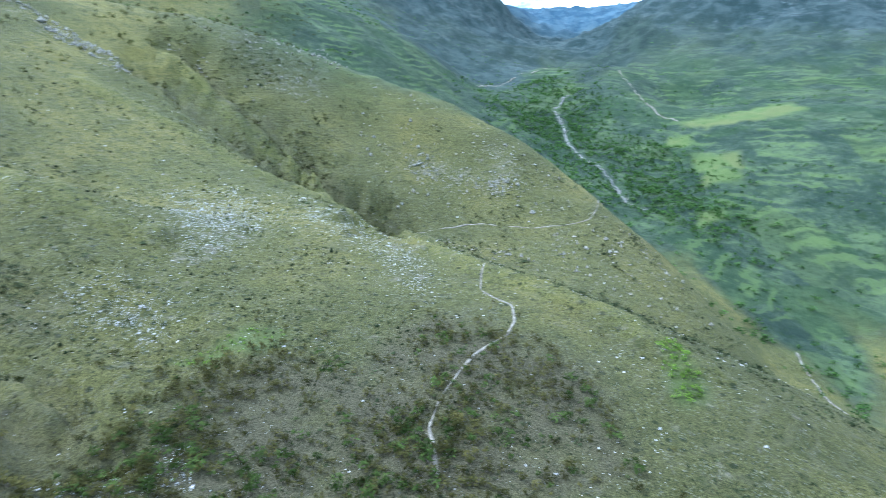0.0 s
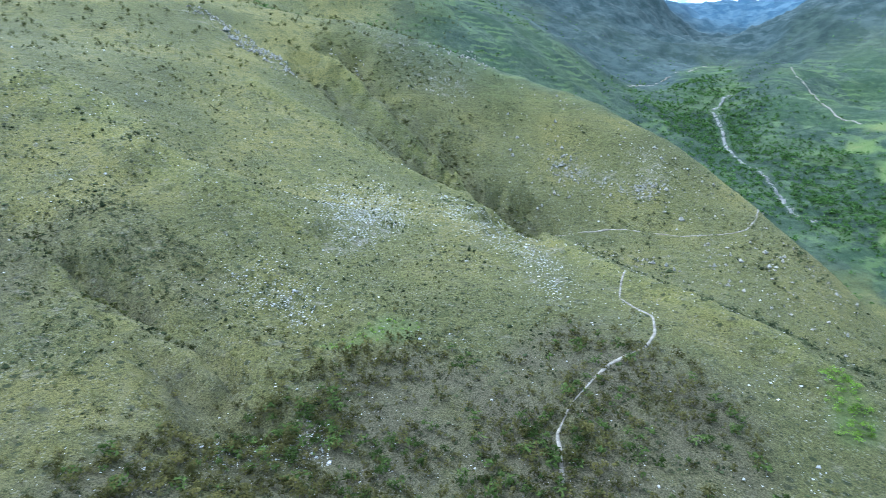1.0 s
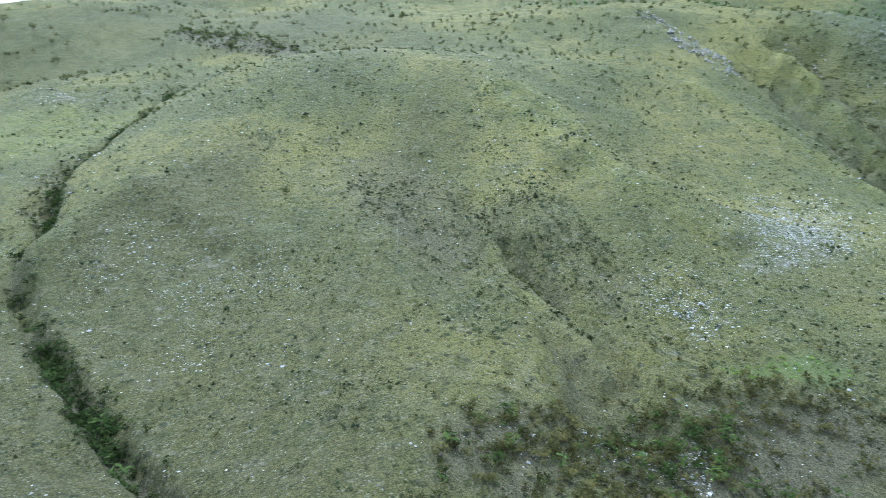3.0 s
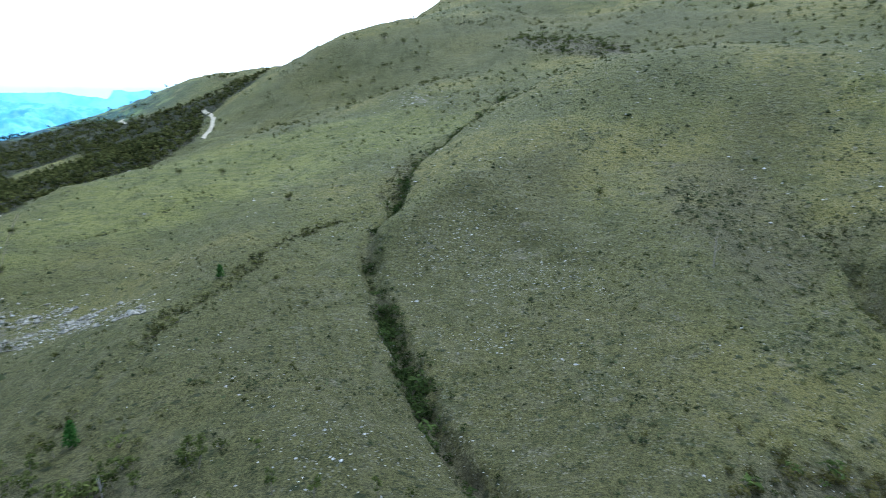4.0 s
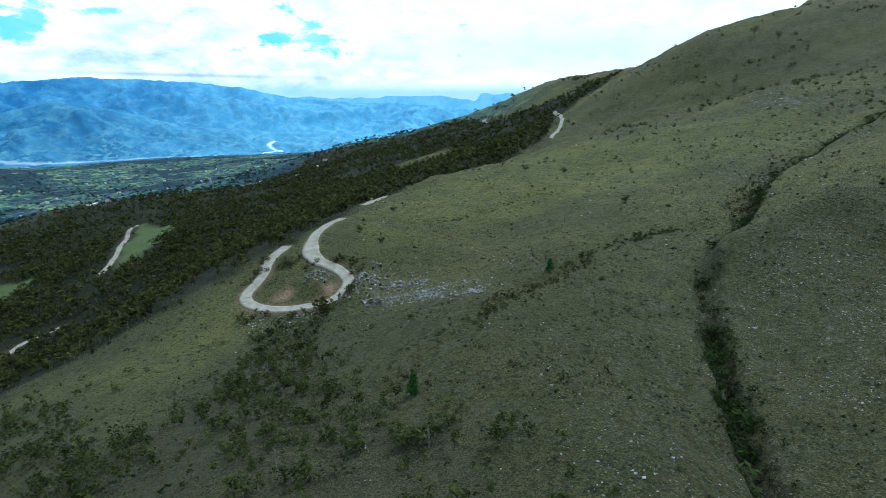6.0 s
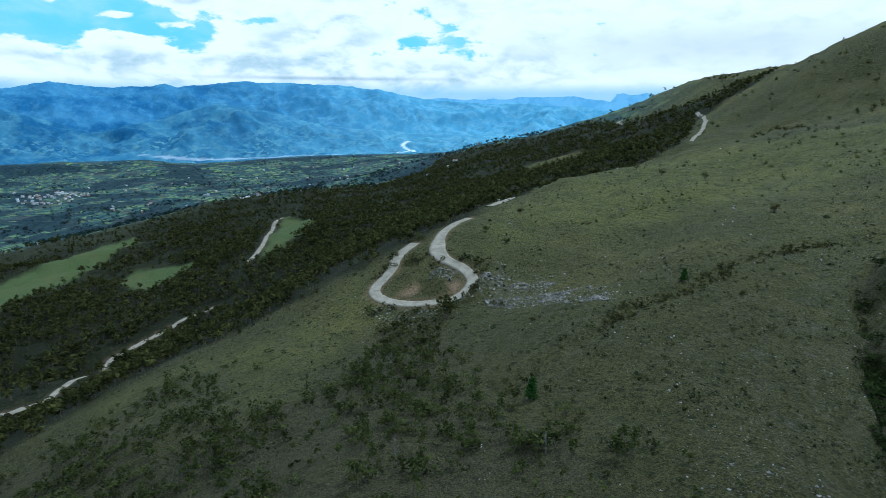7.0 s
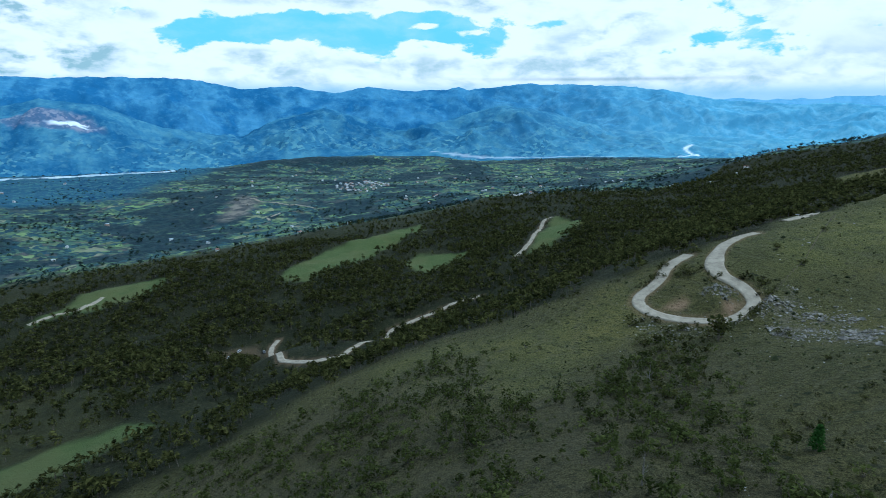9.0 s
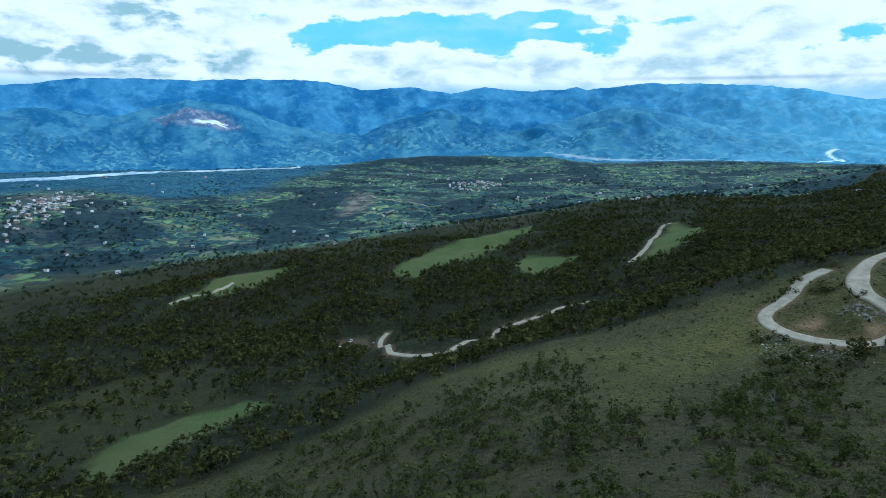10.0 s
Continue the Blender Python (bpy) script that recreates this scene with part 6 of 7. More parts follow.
# scrub on the near slopes
for outline, number, seed, low, name, label in (
        (SCRUB_LOW, 1900, 411, 0.25, "slope_scrub", "sparse leggy scrub on the grassy slope"),
        (SCRUB_SPUR, 1700, 421, 0.05, "spur_scrub", "dense brown-green scrub on the spur"),
        (SCRUB_NEAR, 260, 431, 0.1, "near_scrub", "upright brown-green scrub on bare earth"),
        (THICKET, 420, 441, 0.3, "thicket", "dark green thicket on the bench")):
    pts = scatter(outline, number, rng, thick(16.0, seed, low))
    pts = pts + rng.normal(size=pts.shape) * rng.choice((0.6, 4.0, 11.0), (len(pts), 1))
    grove(name, ("gum", "bush") if number > 1000 else ("bush",), pts, rng.uniform(0.6, 1.0, len(pts)) * rng.choice((1.0, 1.6, 2.4), len(pts)) * (1.6 if number == 420 else 1.4 if number == 1900 else 1.0), M_LEAF_RUST if number in (1700, 260) else M_LEAF, label, "scrub", seed)


def along_line(line, number, spread, r, gaps=0.7):
    """Random places within spread metres of a course, in clumps."""
    p = along(line, 1.0)[:, :2]
    p = p[r.integers(0, len(p), number * 2)]
    p = p[np.clip(0.5 + gaps * 2.2 * fbm(p[:, 0], p[:, 1], 16.0, 567, 3), 0.03, 1) > r.uniform(0, 1, len(p))][:number]
    return p + r.normal(size=(len(p), 2)) * spread


pts = along_line(GULLY, 1300, 1.9, rng, 0.8)
grove("gully_scrub", ("bush",), pts, rng.gamma(3.0, 0.36, len(pts)) + 0.3, M_LEAF_GULLY, "dark green bushes filling the gully", "scrub", 451, level=0)
pts = np.concatenate([along_line(PIT, 160, 3.5, rng), along_line(CREASE, 260, 1.6, rng), along_line(HOLLOW_CUT, 120, 3.0, rng), along_line(TRACK_RUT, 60, 0.8, rng)])
grove("crease_scrub", ("bush",), pts, rng.uniform(0.5, 1.6, len(pts)), M_LEAF_DARK, "dark bushes along the creases of the hill", "scrub", 461, level=0)
pts = np.concatenate([along_line(GULCH_A, 300, 9.0, rng), along_line(GULCH_B, 420, 10.0, rng)])
grove("gulch_scrub", ("bush",), pts, rng.uniform(1.0, 3.2, len(pts)), M_LEAF_DARK, "dark green bushes in the steep gulches", "scrub", 471)
# bushes dotted over the upper hill and the flanks
ang = rng.uniform(radians(-150), radians(-42), 11000)
rad = np.exp(rng.uniform(math.log(100), math.log(950), 11000))
pts = np.stack([-np.sin(ang) * rad, np.cos(ang) * rad], 1)
keep = (np.clip(0.45 + 1.5 * fbm(pts[:, 0], pts[:, 1], 90.0, 481, 3), 0.05, 1) * (0.50 + 0.50 * smooth(300, 480, rad)) > rng.uniform(0, 1, len(pts))) & ~inside(FOREST, pts[:, 0], pts[:, 1])
pts, rad = pts[keep], rad[keep]
grove("hill_bushes", ("bush",), pts, rng.uniform(0.7, 1.5, len(pts)) * (1 + smooth(250, 600, rad) * 2.6), M_LEAF_DARK, "dark round bushes dotted over the grassy hill", "bushes", 483, wood=False, level=0, spread=(0.65, 1.0))
# the stream valley
pts = np.concatenate([scatter(BANK_GREEN, 2100, rng, thick(45.0, 491, 0.1)), along_line(STREAM, 1400, 38.0, rng)])
d, _ = distance_to(STREAM, pts[:, 0], pts[:, 1])
pts = (pts + rng.normal(size=pts.shape) * rng.choice((2.0, 18.0, 45.0), (len(pts), 1)))[d > 7]
d, _ = distance_to(STREAM, pts[:, 0], pts[:, 1])
pts = pts[d > 8]
grove("valley_trees", ("round", "bush"), pts, rng.uniform(2.5, 7.0, len(pts)), M_LEAF_LUSH, "green trees along the mountain stream", "trees", 493, wood=False, level=0)
ang = rng.uniform(radians(-202), radians(-116), 20000)
rad = np.exp(rng.uniform(math.log(600), math.log(1900), 20000))
pts = np.stack([-np.sin(ang) * rad, np.cos(ang) * rad], 1)
rows = np.sin(0.62 * land(pts[:, 0], pts[:, 1]) + 5.0 * fbm(pts[:, 0], pts[:, 1], 110.0, 499, 3))       # hedges follow the terraces
keep = np.clip(0.30 + 1.6 * fbm(pts[:, 0], pts[:, 1], 120.0, 495, 4), 0.02, 1) * (0.12 + 0.88 * smooth(0.55, 0.9, rows)) * smooth(600, 700, rad - 130 * smooth(-150, -160, np.degrees(ang)) + 0) > rng.uniform(0, 1, len(pts))
grove("bank_trees", ("round", "bush"), pts[keep], rng.uniform(2.5, 5.5, keep.sum()), M_LEAF_LUSH, "hedges and trees on the far bank", "trees", 497, wood=False, level=0)
# hedges and copses of the farmed valley
ang = rng.uniform(radians(-58), radians(42), 20000)
rad = 950 + 2300 * rng.uniform(0, 1, 20000) ** 1.2
pts = np.stack([-np.sin(ang) * rad, np.cos(ang) * rad], 1)
d, _ = distance_to(RIVER_WEST, pts[:, 0], pts[:, 1])
keep = (d > 260) & (np.clip(0.2 + 1.8 * fbm(pts[:, 0], pts[:, 1], 160.0, 501, 5, 0.7), 0.03, 1) > rng.uniform(0, 1, len(pts))) & ~inside(FOREST, pts[:, 0], pts[:, 1])
grove("valley_copses", ("round",), pts[keep], rng.uniform(5, 10, keep.sum()), M_LEAF_HAZED, "dark hedges and copses between valley fields", "trees", 503, wood=False, level=0)

pts = np.concatenate([scatter(ROADSIDE_SCRUB, 130, rng), along_line(FENCE_CREST, 40, 1.5, rng), along_line(ROAD_LIP[:3], 34, 1.3, rng, 0.2), along_line(((139, 220), (133, 216), (124, 207), (116, 203)), 26, 1.2, rng, 0.2), along_line(((134, 208), (139, 202), (140, 196)), 22, 2.0, rng, 0.2), along_line(((152, 190), (153, 182), (151, 176)), 20, 1.4, rng, 0.2)])
grove("roadside_scrub", ("bush", "gum"), pts, rng.uniform(1.0, 3.0, len(pts)), M_LEAF_DARK, "dark bushes below the road bend", "scrub", 555)
pts = np.concatenate([scatter(SCRUB_SPUR, 420, rng, thick(14.0, 571, 0.0, 3.0)), scatter(SCRUB_NEAR, 25, rng)])
grove("green_scrub", ("bush", "round"), pts, rng.uniform(0.7, 2.6, len(pts)), M_LEAF_FRESH, "fresh green shrubs among the brown scrub", "shrubs", 573, level=0)
pts = np.concatenate([scatter(HEATH_A, 800, rng, thick(9.0, 575, 0.0, 3.0)), scatter(HEATH_B, 700, rng, thick(9.0, 577, 0.1, 3.0)), scatter(HEATH_C, 130, rng)])
pts = pts + rng.normal(size=pts.shape) * rng.choice((0.5, 3.0, 9.0), (len(pts), 1))
grove("low_heath", ("bush",), pts, rng.gamma(2.5, 0.19, len(pts)) + 0.2, M_HEATH, "low grey-green shrubs in ragged patches", "scrub", 579, wood=False, level=0)
pts = scatter(GREEN_PATCH, 60, rng)
grove("green_patch", ("bush",), pts, rng.uniform(0.8, 1.8, len(pts)), M_LEAF_BRIGHT, "fresh green bushes on the spur side", "bushes", 557)

ang = rng.uniform(radians(-200), radians(34), 26000)
rad = np.exp(rng.uniform(math.log(62), math.log(420), 26000))
pts = np.stack([-np.sin(ang) * rad, np.cos(ang) * rad], 1)
keep = np.clip(0.10 + 1.6 * fbm(pts[:, 0], pts[:, 1], 55.0, 559, 3) + 1.8 * fbm(pts[:, 0], pts[:, 1], 14.0, 561, 3), 0.03, 1) * clear_of_roads(pts[:, 0], pts[:, 1]) * (1 - 0.5 * smooth(-92, -84, np.degrees(ang))) > rng.uniform(0, 1, len(pts))
pts, rad = pts[keep], rad[keep]
near = rad < 120
grove("heath_tufts", ("bush",), pts[near], rng.gamma(2.0, 0.16, near.sum()) + 0.15, M_HEATH, "low dark heath tufts in the grass", "tufts", 563, wood=False, level=0)

pts = scatter(DRY_SPUR, 2300, rng, thick(30.0, 583, -0.1, 2.6))
grove("spur_heath", ("bush",), pts, rng.gamma(2.0, 0.38, len(pts)) + 0.35, M_HEATH, "low dark shrubs on the steep spur", "scrub", 585, wood=False, level=0)

# single plants
bushes = plant_kind("bush", "bush", 4, M_LEAF_DARK, "dark green rounded bush on the grassy slope", "bush", "bushes on the slope")
set_plants(bushes, LONE_BUSHES, rng)
saplings = plant_kind("gum_tree", "gum", 4, M_LEAF, "slender young gum tree with tufted crown", "tree", "young gum trees")
spots = scatter(SCRUB_LOW, 170, rng, thick(22.0, 511, 0.1))
set_plants(saplings, SAPLINGS + [(x, y, h) for (x, y), h in zip(spots, rng.uniform(2.6, 5.6, len(spots)))], rng)
shrubs = plant_kind("shrub", "gum", 4, M_LEAF_RUST, "leggy brown-green shrub in the scrub", "shrub", "shrubs on the spur")
spots = scatter(SCRUB_SPUR, 120, rng, thick(18.0, 513, 0.2))
set_plants(shrubs, [(x, y, h) for (x, y), h in zip(spots, rng.uniform(1.6, 3.2, len(spots)))], rng)
bright = plant_kind("green_shrub", "bush", 3, M_LEAF_BRIGHT, "fresh green leafy shrub on stony ground", "shrub", "fresh green shrubs")
spots = scatter(GREEN_MAT, 44, rng)
set_plants(bright, [(x, y, h) for (x, y), h in zip(spots, rng.uniform(0.6, 1.2, len(spots)))], rng)
pines = plant_kind("pine_tree", "pine", 2, M_PINE, "bright green young pine standing alone", "tree", "young pines")
set_plants(pines, [(75.5, 74.3, 4.6), (159.2, 96.1, 4.2)], rng)
set_plants(bushes, [(149.0, 221.0, 2.8), (151.5, 219.5, 2.2), (146.5, 223.0, 2.4), (152.0, 222.5, 2.6), (156.0, 184.0, 2.2), (155.0, 179.5, 1.8)], rng)
roadside = plant_kind("round_tree", "round", 1, M_LEAF_DARK, "dark broad tree below the road bend", "tree", "trees at the road bend")
set_plants(roadside, [(115.6, 153.9, 10.0), (114.2, 152.0, 7.0), (117.6, 155.2, 7.5), (119.5, 157.5, 5.0)], rng)


# ---- stones ----
def stone_mesh(seed, cuts=1):
    """An angular boulder about one metre across."""
    bm = bmesh.new()
    bmesh.ops.create_icosphere(bm, subdivisions=cuts, radius=0.5)
    r = random.Random(seed)
    for v in bm.verts:
        v.co *= r.uniform(0.65, 1.2)
        v.co.z *= 0.7
    me = bpy.data.meshes.new("boulder")
    bm.to_mesh(me)
    bm.free()
    me.materials.append(M_STONE)
    return me


def rubble(name, pts, sizes, label, seed, mat=None, tall=0.75):
    r = np.random.default_rng(seed)
    z = land(pts[:, 0], pts[:, 1])
    n = len(pts)
    v = OCTA[None] * r.uniform(0.55, 1.25, (n, 6, 1)) + r.normal(size=(n, 6, 3)) * 0.12
    v = v * (sizes[:, None, None] * 0.5) * r.uniform(0.6, 1.35, (n, 1, 3)) * np.array((1, 1, tall))
    a = r.uniform(0, 6.28, n)
    c, s = np.cos(a)[:, None], np.sin(a)[:, None]
    v = np.stack([v[..., 0] * c - v[..., 1] * s + pts[:, 0:1], v[..., 0] * s + v[..., 1] * c + pts[:, 1:2], v[..., 2] + z[:, None] + sizes[:, None] * 0.12], -1)
    f = (OCTA_F[None] + (np.arange(n) * 6)[:, None, None]).reshape(-1, 3)
    return tagged(new(name, mesh_from(name, v.reshape(-1, 3), f, mat or M_STONE)), label, "stones", kind="stuff")


groups = [scatter(SCREE_WIDE, 3400, rng, thick(14.0, 521, 0.1)), scatter(SCREE_CORE, 1500, rng, thick(8.0, 522, 0.2)), scatter(SCREE_LOW, 2200, rng, thick(9.0, 523, 0.1)), scatter(SCREE_BAND, 4200, rng, thick(12.0, 525, 0.0)),
          scatter(SCREE_SPUR, 400, rng), scatter(ROCK_LOOP, 1000, rng, thick(7.0, 527, -0.2, 3.0)), scatter(ROCK_BANK, 350, rng), scatter(ROCK_HILL, 200, rng)]
pts = np.concatenate(groups)
pts = pts + rng.normal(size=pts.shape) * rng.choice((1.0, 4.0, 13.0), (len(pts), 1))
far = np.hypot(pts[:, 0], pts[:, 1]) / 220
rubble("scree", pts, rng.gamma(1.8, 0.115, len(pts)) * np.clip(far, 0.7, 3) + 0.08, "pale broken stones lying in patches", 531)
ang = rng.uniform(radians(-198), radians(-40), 14000)
rad = np.exp(rng.uniform(math.log(66), math.log(460), 14000))
pts = np.stack([-np.sin(ang) * rad, np.cos(ang) * rad], 1)
keep = np.clip(-0.22 + 2.4 * fbm(pts[:, 0], pts[:, 1], 22.0, 533, 4) + 0.30 * smooth(-62, -75, np.degrees(ang)) + 0.30 * smooth(-96, -108, np.degrees(ang)), 0.02, 1) > rng.uniform(0, 1, len(pts))
pts = pts[keep]
rubble("loose_stones", pts, rng.gamma(1.5, 0.11, len(pts)) * np.clip(np.hypot(pts[:, 0], pts[:, 1]) / 130, 0.8, 2.4) + 0.10, "pale loose stones in the short grass", 535)
pts = np.concatenate([scatter(STONY_FLANK, 1500, rng, thick(12.0, 541, -0.1, 3.0)), scatter(STONES_SPUR, 700, rng, thick(8.0, 543, -0.1, 3.0))])
pts = np.concatenate([pts, along_line(RIB_F, 420, 5.0, rng)])
rubble("slope_stones", pts, rng.gamma(1.6, 0.12, len(pts)) + 0.08, "scattered pale stones on the steep slope", 545)
pts = np.concatenate([scatter(CRAG_HIGH, 500, rng, thick(22.0, 547, -0.35, 5.0)), scatter(CRAG_CREST, 800, rng, thick(26.0, 549, -0.35, 5.0)), scatter(CRAG_FACE, 420, rng, thick(16.0, 553, -0.2, 4.0)) + rng.normal(size=(420, 2)) * 5.0, scatter(DRY_SPUR, 900, rng, thick(34.0, 554, -0.35, 4.0)), scatter(KNOB, 160, rng), along_line(ROAD_LIP, 120, 1.6, rng, 0.2)])
rubble("crag_rocks", pts, (rng.gamma(1.6, 0.55, len(pts)) + 0.35) * np.where(np.hypot(pts[:, 0], pts[:, 1]) < 300, 0.5, 1), "grey rock outcrops on the ridge", 551, M_ROCK, 1.2)
ang = rng.uniform(radians(-200), radians(34), 60000)
rad = np.exp(rng.uniform(math.log(105), math.log(430), 60000))
pts = np.stack([-np.sin(ang) * rad, np.cos(ang) * rad], 1)
keep = (np.clip(0.16 + 1.3 * fbm(pts[:, 0], pts[:, 1], 55.0, 559, 3) + 1.5 * fbm(pts[:, 0], pts[:, 1], 12.0, 565, 3), 0.04, 1) * clear_of_roads(pts[:, 0], pts[:, 1]) * (1 - 0.6 * smooth(-92, -84, np.degrees(ang))) > rng.uniform(0, 1, len(pts))) & ~inside(FOREST, pts[:, 0], pts[:, 1])
pts, rad = pts[keep], rad[keep]
tagged(rubble("grass_tussocks", pts, (rng.gamma(2.2, 0.15, len(pts)) + 0.15) * np.clip(rad / 160, 0.9, 1.7), "dark grassy tussocks on the slopes", 567, M_HEATH, 0.9), category="tussocks")
pts = scatter(ROCK_LOOP, 800, rng, thick(9.0, 529, -0.1, 3.5))
rubble("rock_slabs", pts, rng.gamma(1.6, 0.36, len(pts)) + 0.22, "low grey rock slabs breaking through the grass", 530, M_ROCK, 0.7)
pts = along_line(STREAM, 420, 4.0, rng)
rubble("stream_stones", pts, rng.gamma(1.8, 0.45, len(pts)) + 0.3, "grey boulders in the stream bed", 537, M_ROCK)
boulders = [stone_mesh(k) for k in range(6)]
spots = np.concatenate([scatter(SCREE_LOW, 16, rng), scatter(SCREE_WIDE, 20, rng), scatter(ROCK_BANK, 24, rng), scatter(ROCK_LOOP, 20, rng), scatter(SCRUB_SPUR, 6, rng)])
z = land(spots[:, 0], spots[:, 1])
for k, (x, y) in enumerate(spots):
    ob = tagged(new("boulder", boulders[k % 6]), "angular pale grey boulder on the slope", "boulder", "boulders")
    s = rng.uniform(0.4, 1.1)
    ob.location, ob.scale, ob.rotation_euler = (x, y, z[k] + 0.1 * s), (s * rng.uniform(0.8, 1.3), s, s * rng.uniform(0.7, 1.1)), (0, 0, rng.uniform(0, 6.28))


# ---- dead trees ----
def build_dead_tree(x, y, tall, seed):
    """A bleached bare trunk with a few limbs."""
    r = np.random.default_rng(seed)
    root = tagged(new("dead_tree"), "bare bleached dead tree among low scrub", "tree", "dead trees")
    root.location = (x, y, float(land(np.array([x]), np.array([y]))[0]))
    lean = r.normal(size=2) * 0.03 * tall
    trunk = join([stem((0, 0, -0.3), (lean[0] * 0.5, lean[1] * 0.5, tall * 0.55), 0.16, 0.11, 6), stem((lean[0] * 0.5, lean[1] * 0.5, tall * 0.55), (lean[0], lean[1], tall), 0.11, 0.03, 6)])
    part = new("trunk", mesh_from("trunk", *trunk, M_DEAD))
    part.parent = root
    for k in range(9):
        h = tall * (0.40 + 0.055 * k)
        a, w = r.uniform(0, 6.28), tall * r.uniform(0.08, 0.16) * (1.2 - h / tall)
        a0 = np.array((lean[0] * h / tall, lean[1] * h / tall, h))
        a1 = a0 + np.array((math.cos(a) * w, math.sin(a) * w, w * 0.9))
        a2 = a1 + np.array((math.cos(a + 0.6) * w * 0.6, math.sin(a + 0.6) * w * 0.6, w * 0.7))
        limb = new("limb", mesh_from("limb", *join([stem(a0, a1, 0.05, 0.03), stem(a1, a2, 0.03, 0.012), stem(a1, a1 + (a1 - a0) * 0.6, 0.025, 0.01)]), M_DEAD))
        limb.parent = root
    return root


for k, (x, y) in enumerate(DEAD_TREES):
    build_dead_tree(x, y, (9.5, 7.5, 5.0, 4.0)[k], 600 + k)


# ---- built things ----
def box(bm, lo, hi):
    """An upright block between two corners."""
    got = bmesh.ops.create_cube(bm, size=1.0)
    c, s = [(a + b) / 2 for a, b in zip(lo, hi)], [b - a for a, b in zip(lo, hi)]
    for v in got["verts"]:
        v.co = Vector((c[0] + v.co.x * s[0], c[1] + v.co.y * s[1], c[2] + v.co.z * s[2]))


def part(name, bm, mat, parent, label=""):
    me = bpy.data.meshes.new(name)
    bm.to_mesh(me)
    bm.free()
    me.materials.append(mat)
    ob = new(name, me)
    ob.parent = parent
    if label:
        tagged(ob, label)
    return ob


M_WALL = plain_noise("lime_wash", (0.55, 0.56, 0.57), (0.78, 0.79, 0.80), 0.3)
M_BRICKWALL = plain_noise("mud_brick", (0.30, 0.22, 0.17), (0.44, 0.34, 0.27), 0.4)
M_TIN = plain_noise("tin_roof", (0.30, 0.36, 0.42), (0.52, 0.56, 0.60), 0.2, 0.5)
M_TILE = plain_noise("clay_roof", (0.20, 0.11, 0.08), (0.34, 0.20, 0.15), 0.6)
M_DARK = plain_noise("dark_opening", (0.02, 0.02, 0.025), (0.04, 0.04, 0.05), 2.0)
M_POST = plain_noise("weathered_wood", (0.10, 0.085, 0.07), (0.20, 0.18, 0.15), 3.0)
M_TYRE = plain_noise("black_rubber", (0.015, 0.015, 0.015), (0.03, 0.03, 0.03), 8.0)


def gloss(name, colour, rough=0.25):
    n = Net(name)
    return n.done(n.mix(n.noise(2.0), colour, tuple(v * 0.85 for v in colour)), rough, spec=0.5)


M_GLASS = gloss("dark_glass", (0.02, 0.025, 0.03), 0.08)


def house(w, d, h, wall, roof, label):
    root = tagged(new("house"), label, "house", "valley houses")
    bm = bmesh.new()
    box(bm, (-w / 2, -d / 2, -2.0), (w / 2, d / 2, h))
    part("wall", bm, wall, root)
    bm = bmesh.new()
    e, p = 0.5, h + d * 0.24
    v = [bm.verts.new(c) for c in ((-w / 2 - e, -d / 2 - e, h - 0.05), (w / 2 + e, -d / 2 - e, h - 0.05), (w / 2 + e, d / 2 + e, h - 0.05), (-w / 2 - e, d / 2 + e, h - 0.05), (-w / 2 - e, 0, p), (w / 2 + e, 0, p))]
    for f in ((0, 1, 5, 4), (2, 3, 4, 5), (1, 2, 5), (3, 0, 4), (3, 2, 1, 0)):
        bm.faces.new([v[k] for k in f])
    part("roof", bm, roof, root)
    bm = bmesh.new()
    box(bm, (-0.6, -d / 2 - 0.06, -0.1), (0.6, -d / 2 + 0.05, 2.1))
    part("door", bm, M_DARK, root)
    for x in (-w * 0.32, w * 0.32):
        bm = bmesh.new()
        box(bm, (x - 0.7, -d / 2 - 0.05, 1.0), (x + 0.7, -d / 2 + 0.05, 2.2))
        part("window", bm, M_GLASS, root)
    return root


def set_houses(spots, kinds, r):
    z = land(spots[:, 0], spots[:, 1])
    for k, (x, y) in enumerate(spots):
        spot = kinds[int(r.integers(0, len(kinds)))]
        m = pose(x, y, z[k] + 0.6, 0, 0, float(r.uniform(0, 360)))
        if spot[1]:
            copy_thing(spot[0], m)
        else:
            spot[0].matrix_basis, spot[1] = m, True


kinds = [[house(7.0, 5.0, 3.2, M_WALL, M_TIN, "white rendered house with a tin roof"), False], [house(7.5, 5, 3.0, M_WALL, M_TILE, "white house with a red tiled roof"), False],
         [house(8.5, 5.5, 4.2, M_BRICKWALL, M_TIN, "mud-brick house with a pale tin roof"), False], [house(6, 4.5, 2.8, M_WALL, M_WALL, "small whitewashed house in the fields"), False]]
town = scatter(TOWN, 120, rng)
set_houses(np.concatenate([scatter(VILLAGE, 70, rng), town + rng.normal(size=town.shape) * rng.choice((8.0, 45.0), (len(town), 1))]), kinds, rng)
ang = rng.uniform(radians(-40), radians(38), 108)
rad = rng.uniform(1000, 2800, 108)
set_houses(np.stack([-np.sin(ang) * rad, np.cos(ang) * rad], 1), kinds, rng)


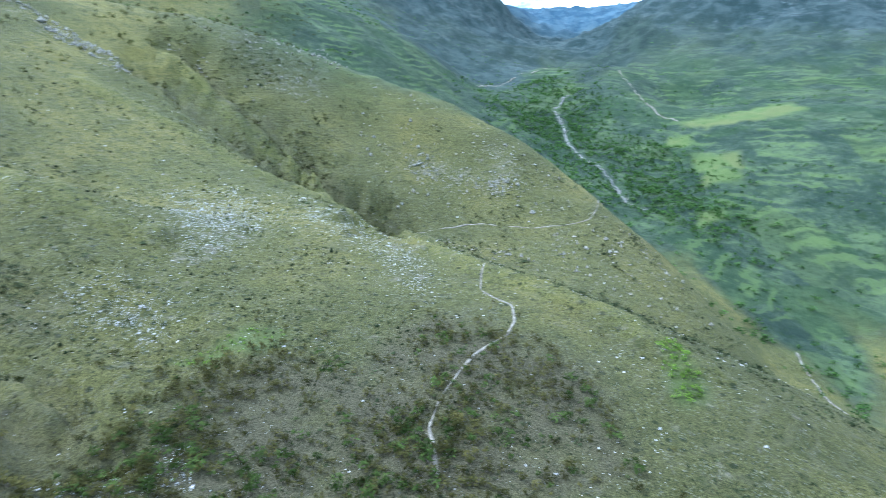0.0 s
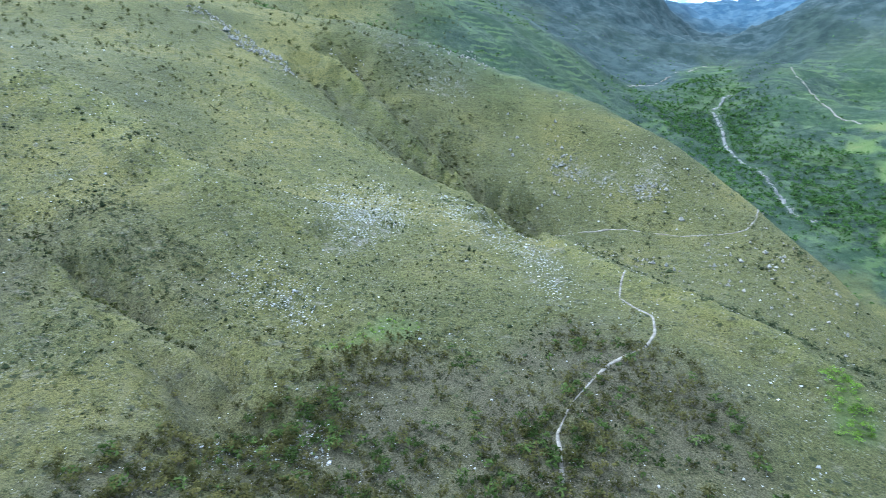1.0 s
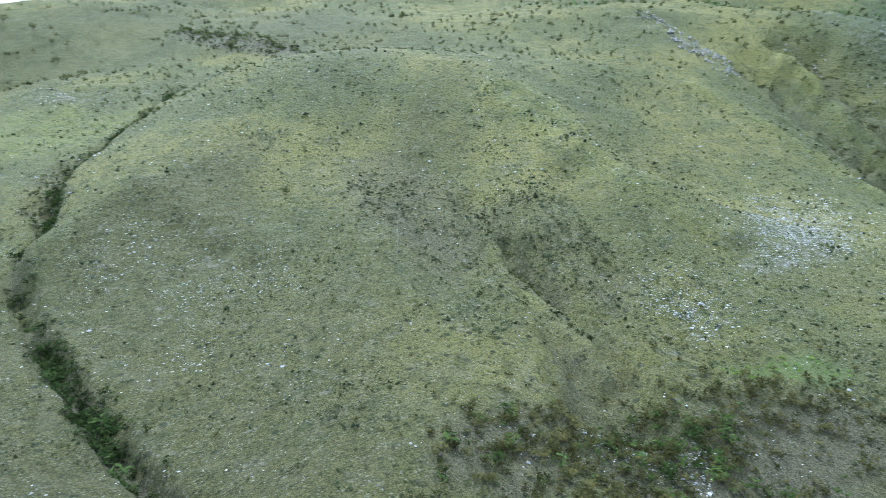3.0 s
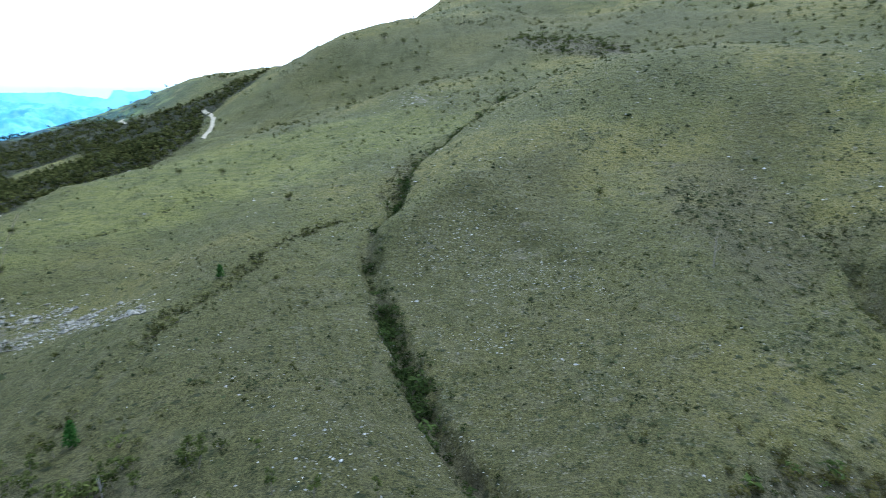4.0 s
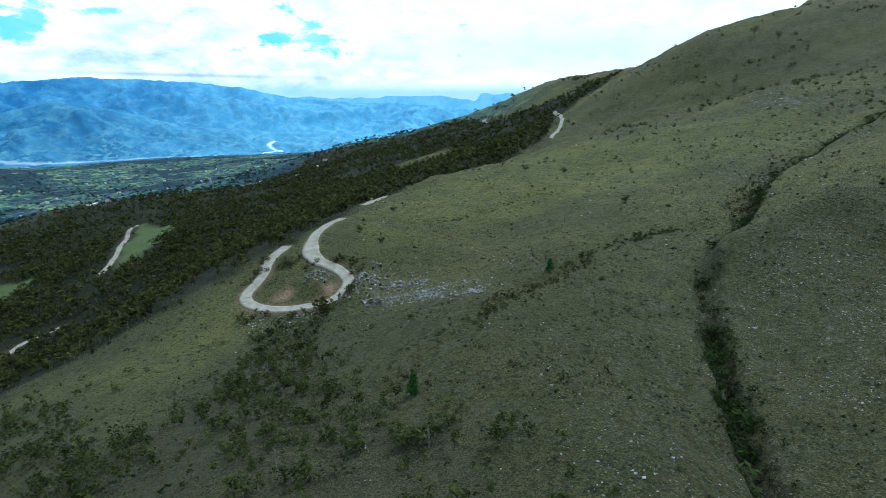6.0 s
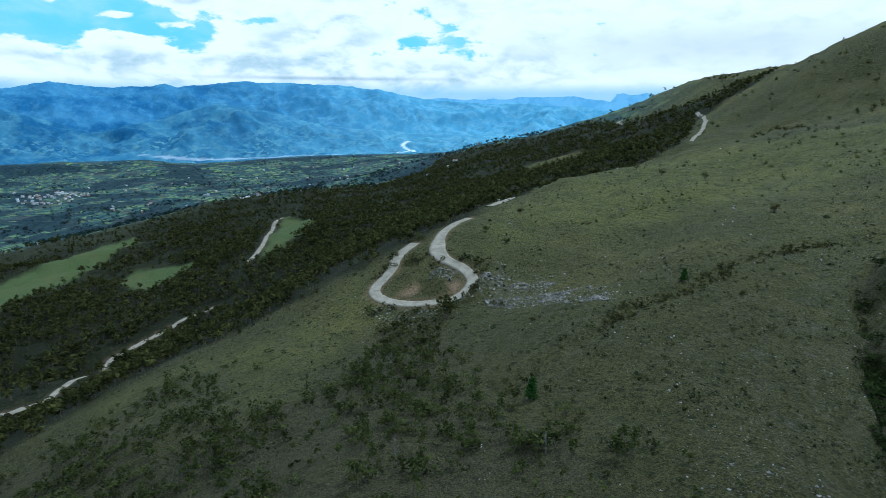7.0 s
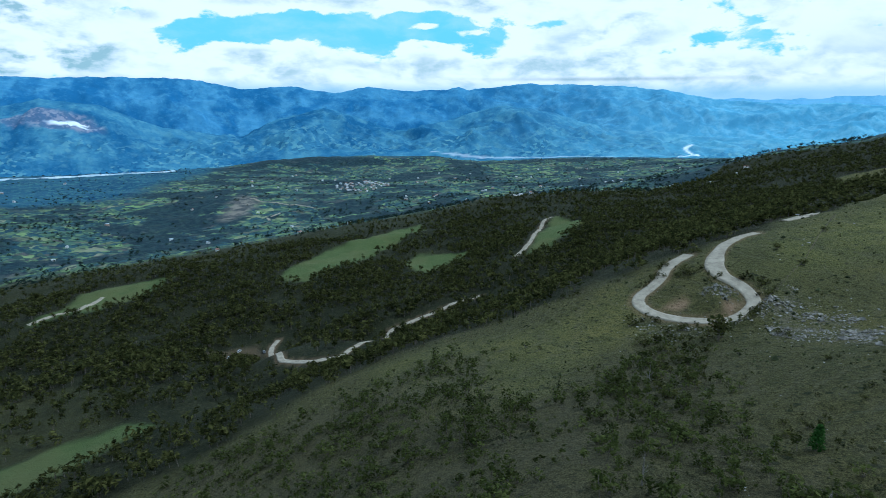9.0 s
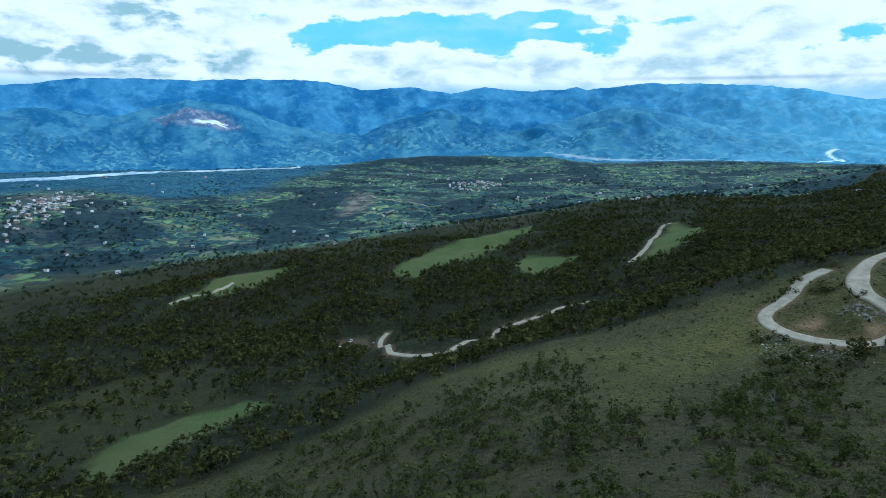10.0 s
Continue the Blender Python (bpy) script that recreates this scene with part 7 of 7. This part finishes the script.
def car(colour_name, colour, label):
    root = tagged(new("parked_car"), label, "car", "parked cars")
    paint = gloss(colour_name, colour)
    bm = bmesh.new()
    box(bm, (-2.05, -0.85, 0.32), (2.05, 0.85, 0.95))
    bmesh.ops.bevel(bm, geom=bm.edges[:], offset=0.14, segments=2, affect="EDGES")
    part("body", bm, paint, root)
    bm = bmesh.new()
    box(bm, (-1.45, -0.74, 0.9), (0.95, 0.74, 1.5))
    for v in bm.verts:
        if v.co.z > 1.2:
            v.co.x, v.co.y = v.co.x * 0.72 - 0.08, v.co.y * 0.86
    part("cabin", bm, M_GLASS, root, "dark glazed cabin")
    bm = bmesh.new()
    box(bm, (-1.15, -0.62, 1.49), (0.6, 0.62, 1.55))
    part("roof", bm, paint, root)
    for x in (-1.3, 1.3):
        for y in (-0.8, 0.8):
            bm = bmesh.new()
            bmesh.ops.create_cone(bm, cap_ends=True, segments=14, radius1=0.34, radius2=0.34, depth=0.22, matrix=pose(x, y, 0.34, 90))
            part("wheel", bm, M_TYRE, root)
    return root


for (x, y, turn), root in zip(((-67.0, 405.7, 20), (-63.6, 424.0, 70), (-61.5, 409.0, 25), (-45.6, 414.3, 100)),
                              (car("white_paint", (0.75, 0.77, 0.8), "white car parked on the grass"), car("silver_paint", (0.5, 0.53, 0.57), "silver van-like car parked on the grass"),
                               car("blue_paint", (0.08, 0.12, 0.2), "dark blue car parked on the grass"), car("grey_paint", (0.16, 0.17, 0.18), "dark grey car beside the gravel bend"))):
    root.matrix_basis = pose(x, y, float(land(np.array([x]), np.array([y]))[0]) + 0.05, 0, 0, turn)


def fence(line, gap, label):
    """Posts and two wires along a course."""
    root = tagged(new("fence"), label, "fence")
    p = along(line, gap)
    z = land(p[:, 0], p[:, 1])
    bm = bmesh.new()
    bmesh.ops.create_cone(bm, cap_ends=True, segments=6, radius1=0.075, radius2=0.06, depth=1.7)
    me = bpy.data.meshes.new("post")
    bm.to_mesh(me)
    bm.free()
    me.materials.append(M_POST)
    for k in range(len(p)):
        ob = new("post", me)
        ob.parent, ob.location, ob.rotation_euler = root, (p[k, 0], p[k, 1], z[k] + 0.6), (rng.normal() * 0.05, rng.normal() * 0.05, 0)
    for h in (0.6, 1.2):
        parts = [stem((p[k, 0], p[k, 1], z[k] + h), (p[k + 1, 0], p[k + 1, 1], z[k + 1] + h), 0.012, 0.012, 3) for k in range(len(p) - 1)]
        v, f = join(parts)
        ob = new("wire", mesh_from("wire", v, f, M_POST))
        ob.parent = root


fence(FENCE_CREST, 3.0, "wooden post fence along the grassy crest")
fence(FENCE_LINE, 3.5, "old wooden post fence running down the slope")
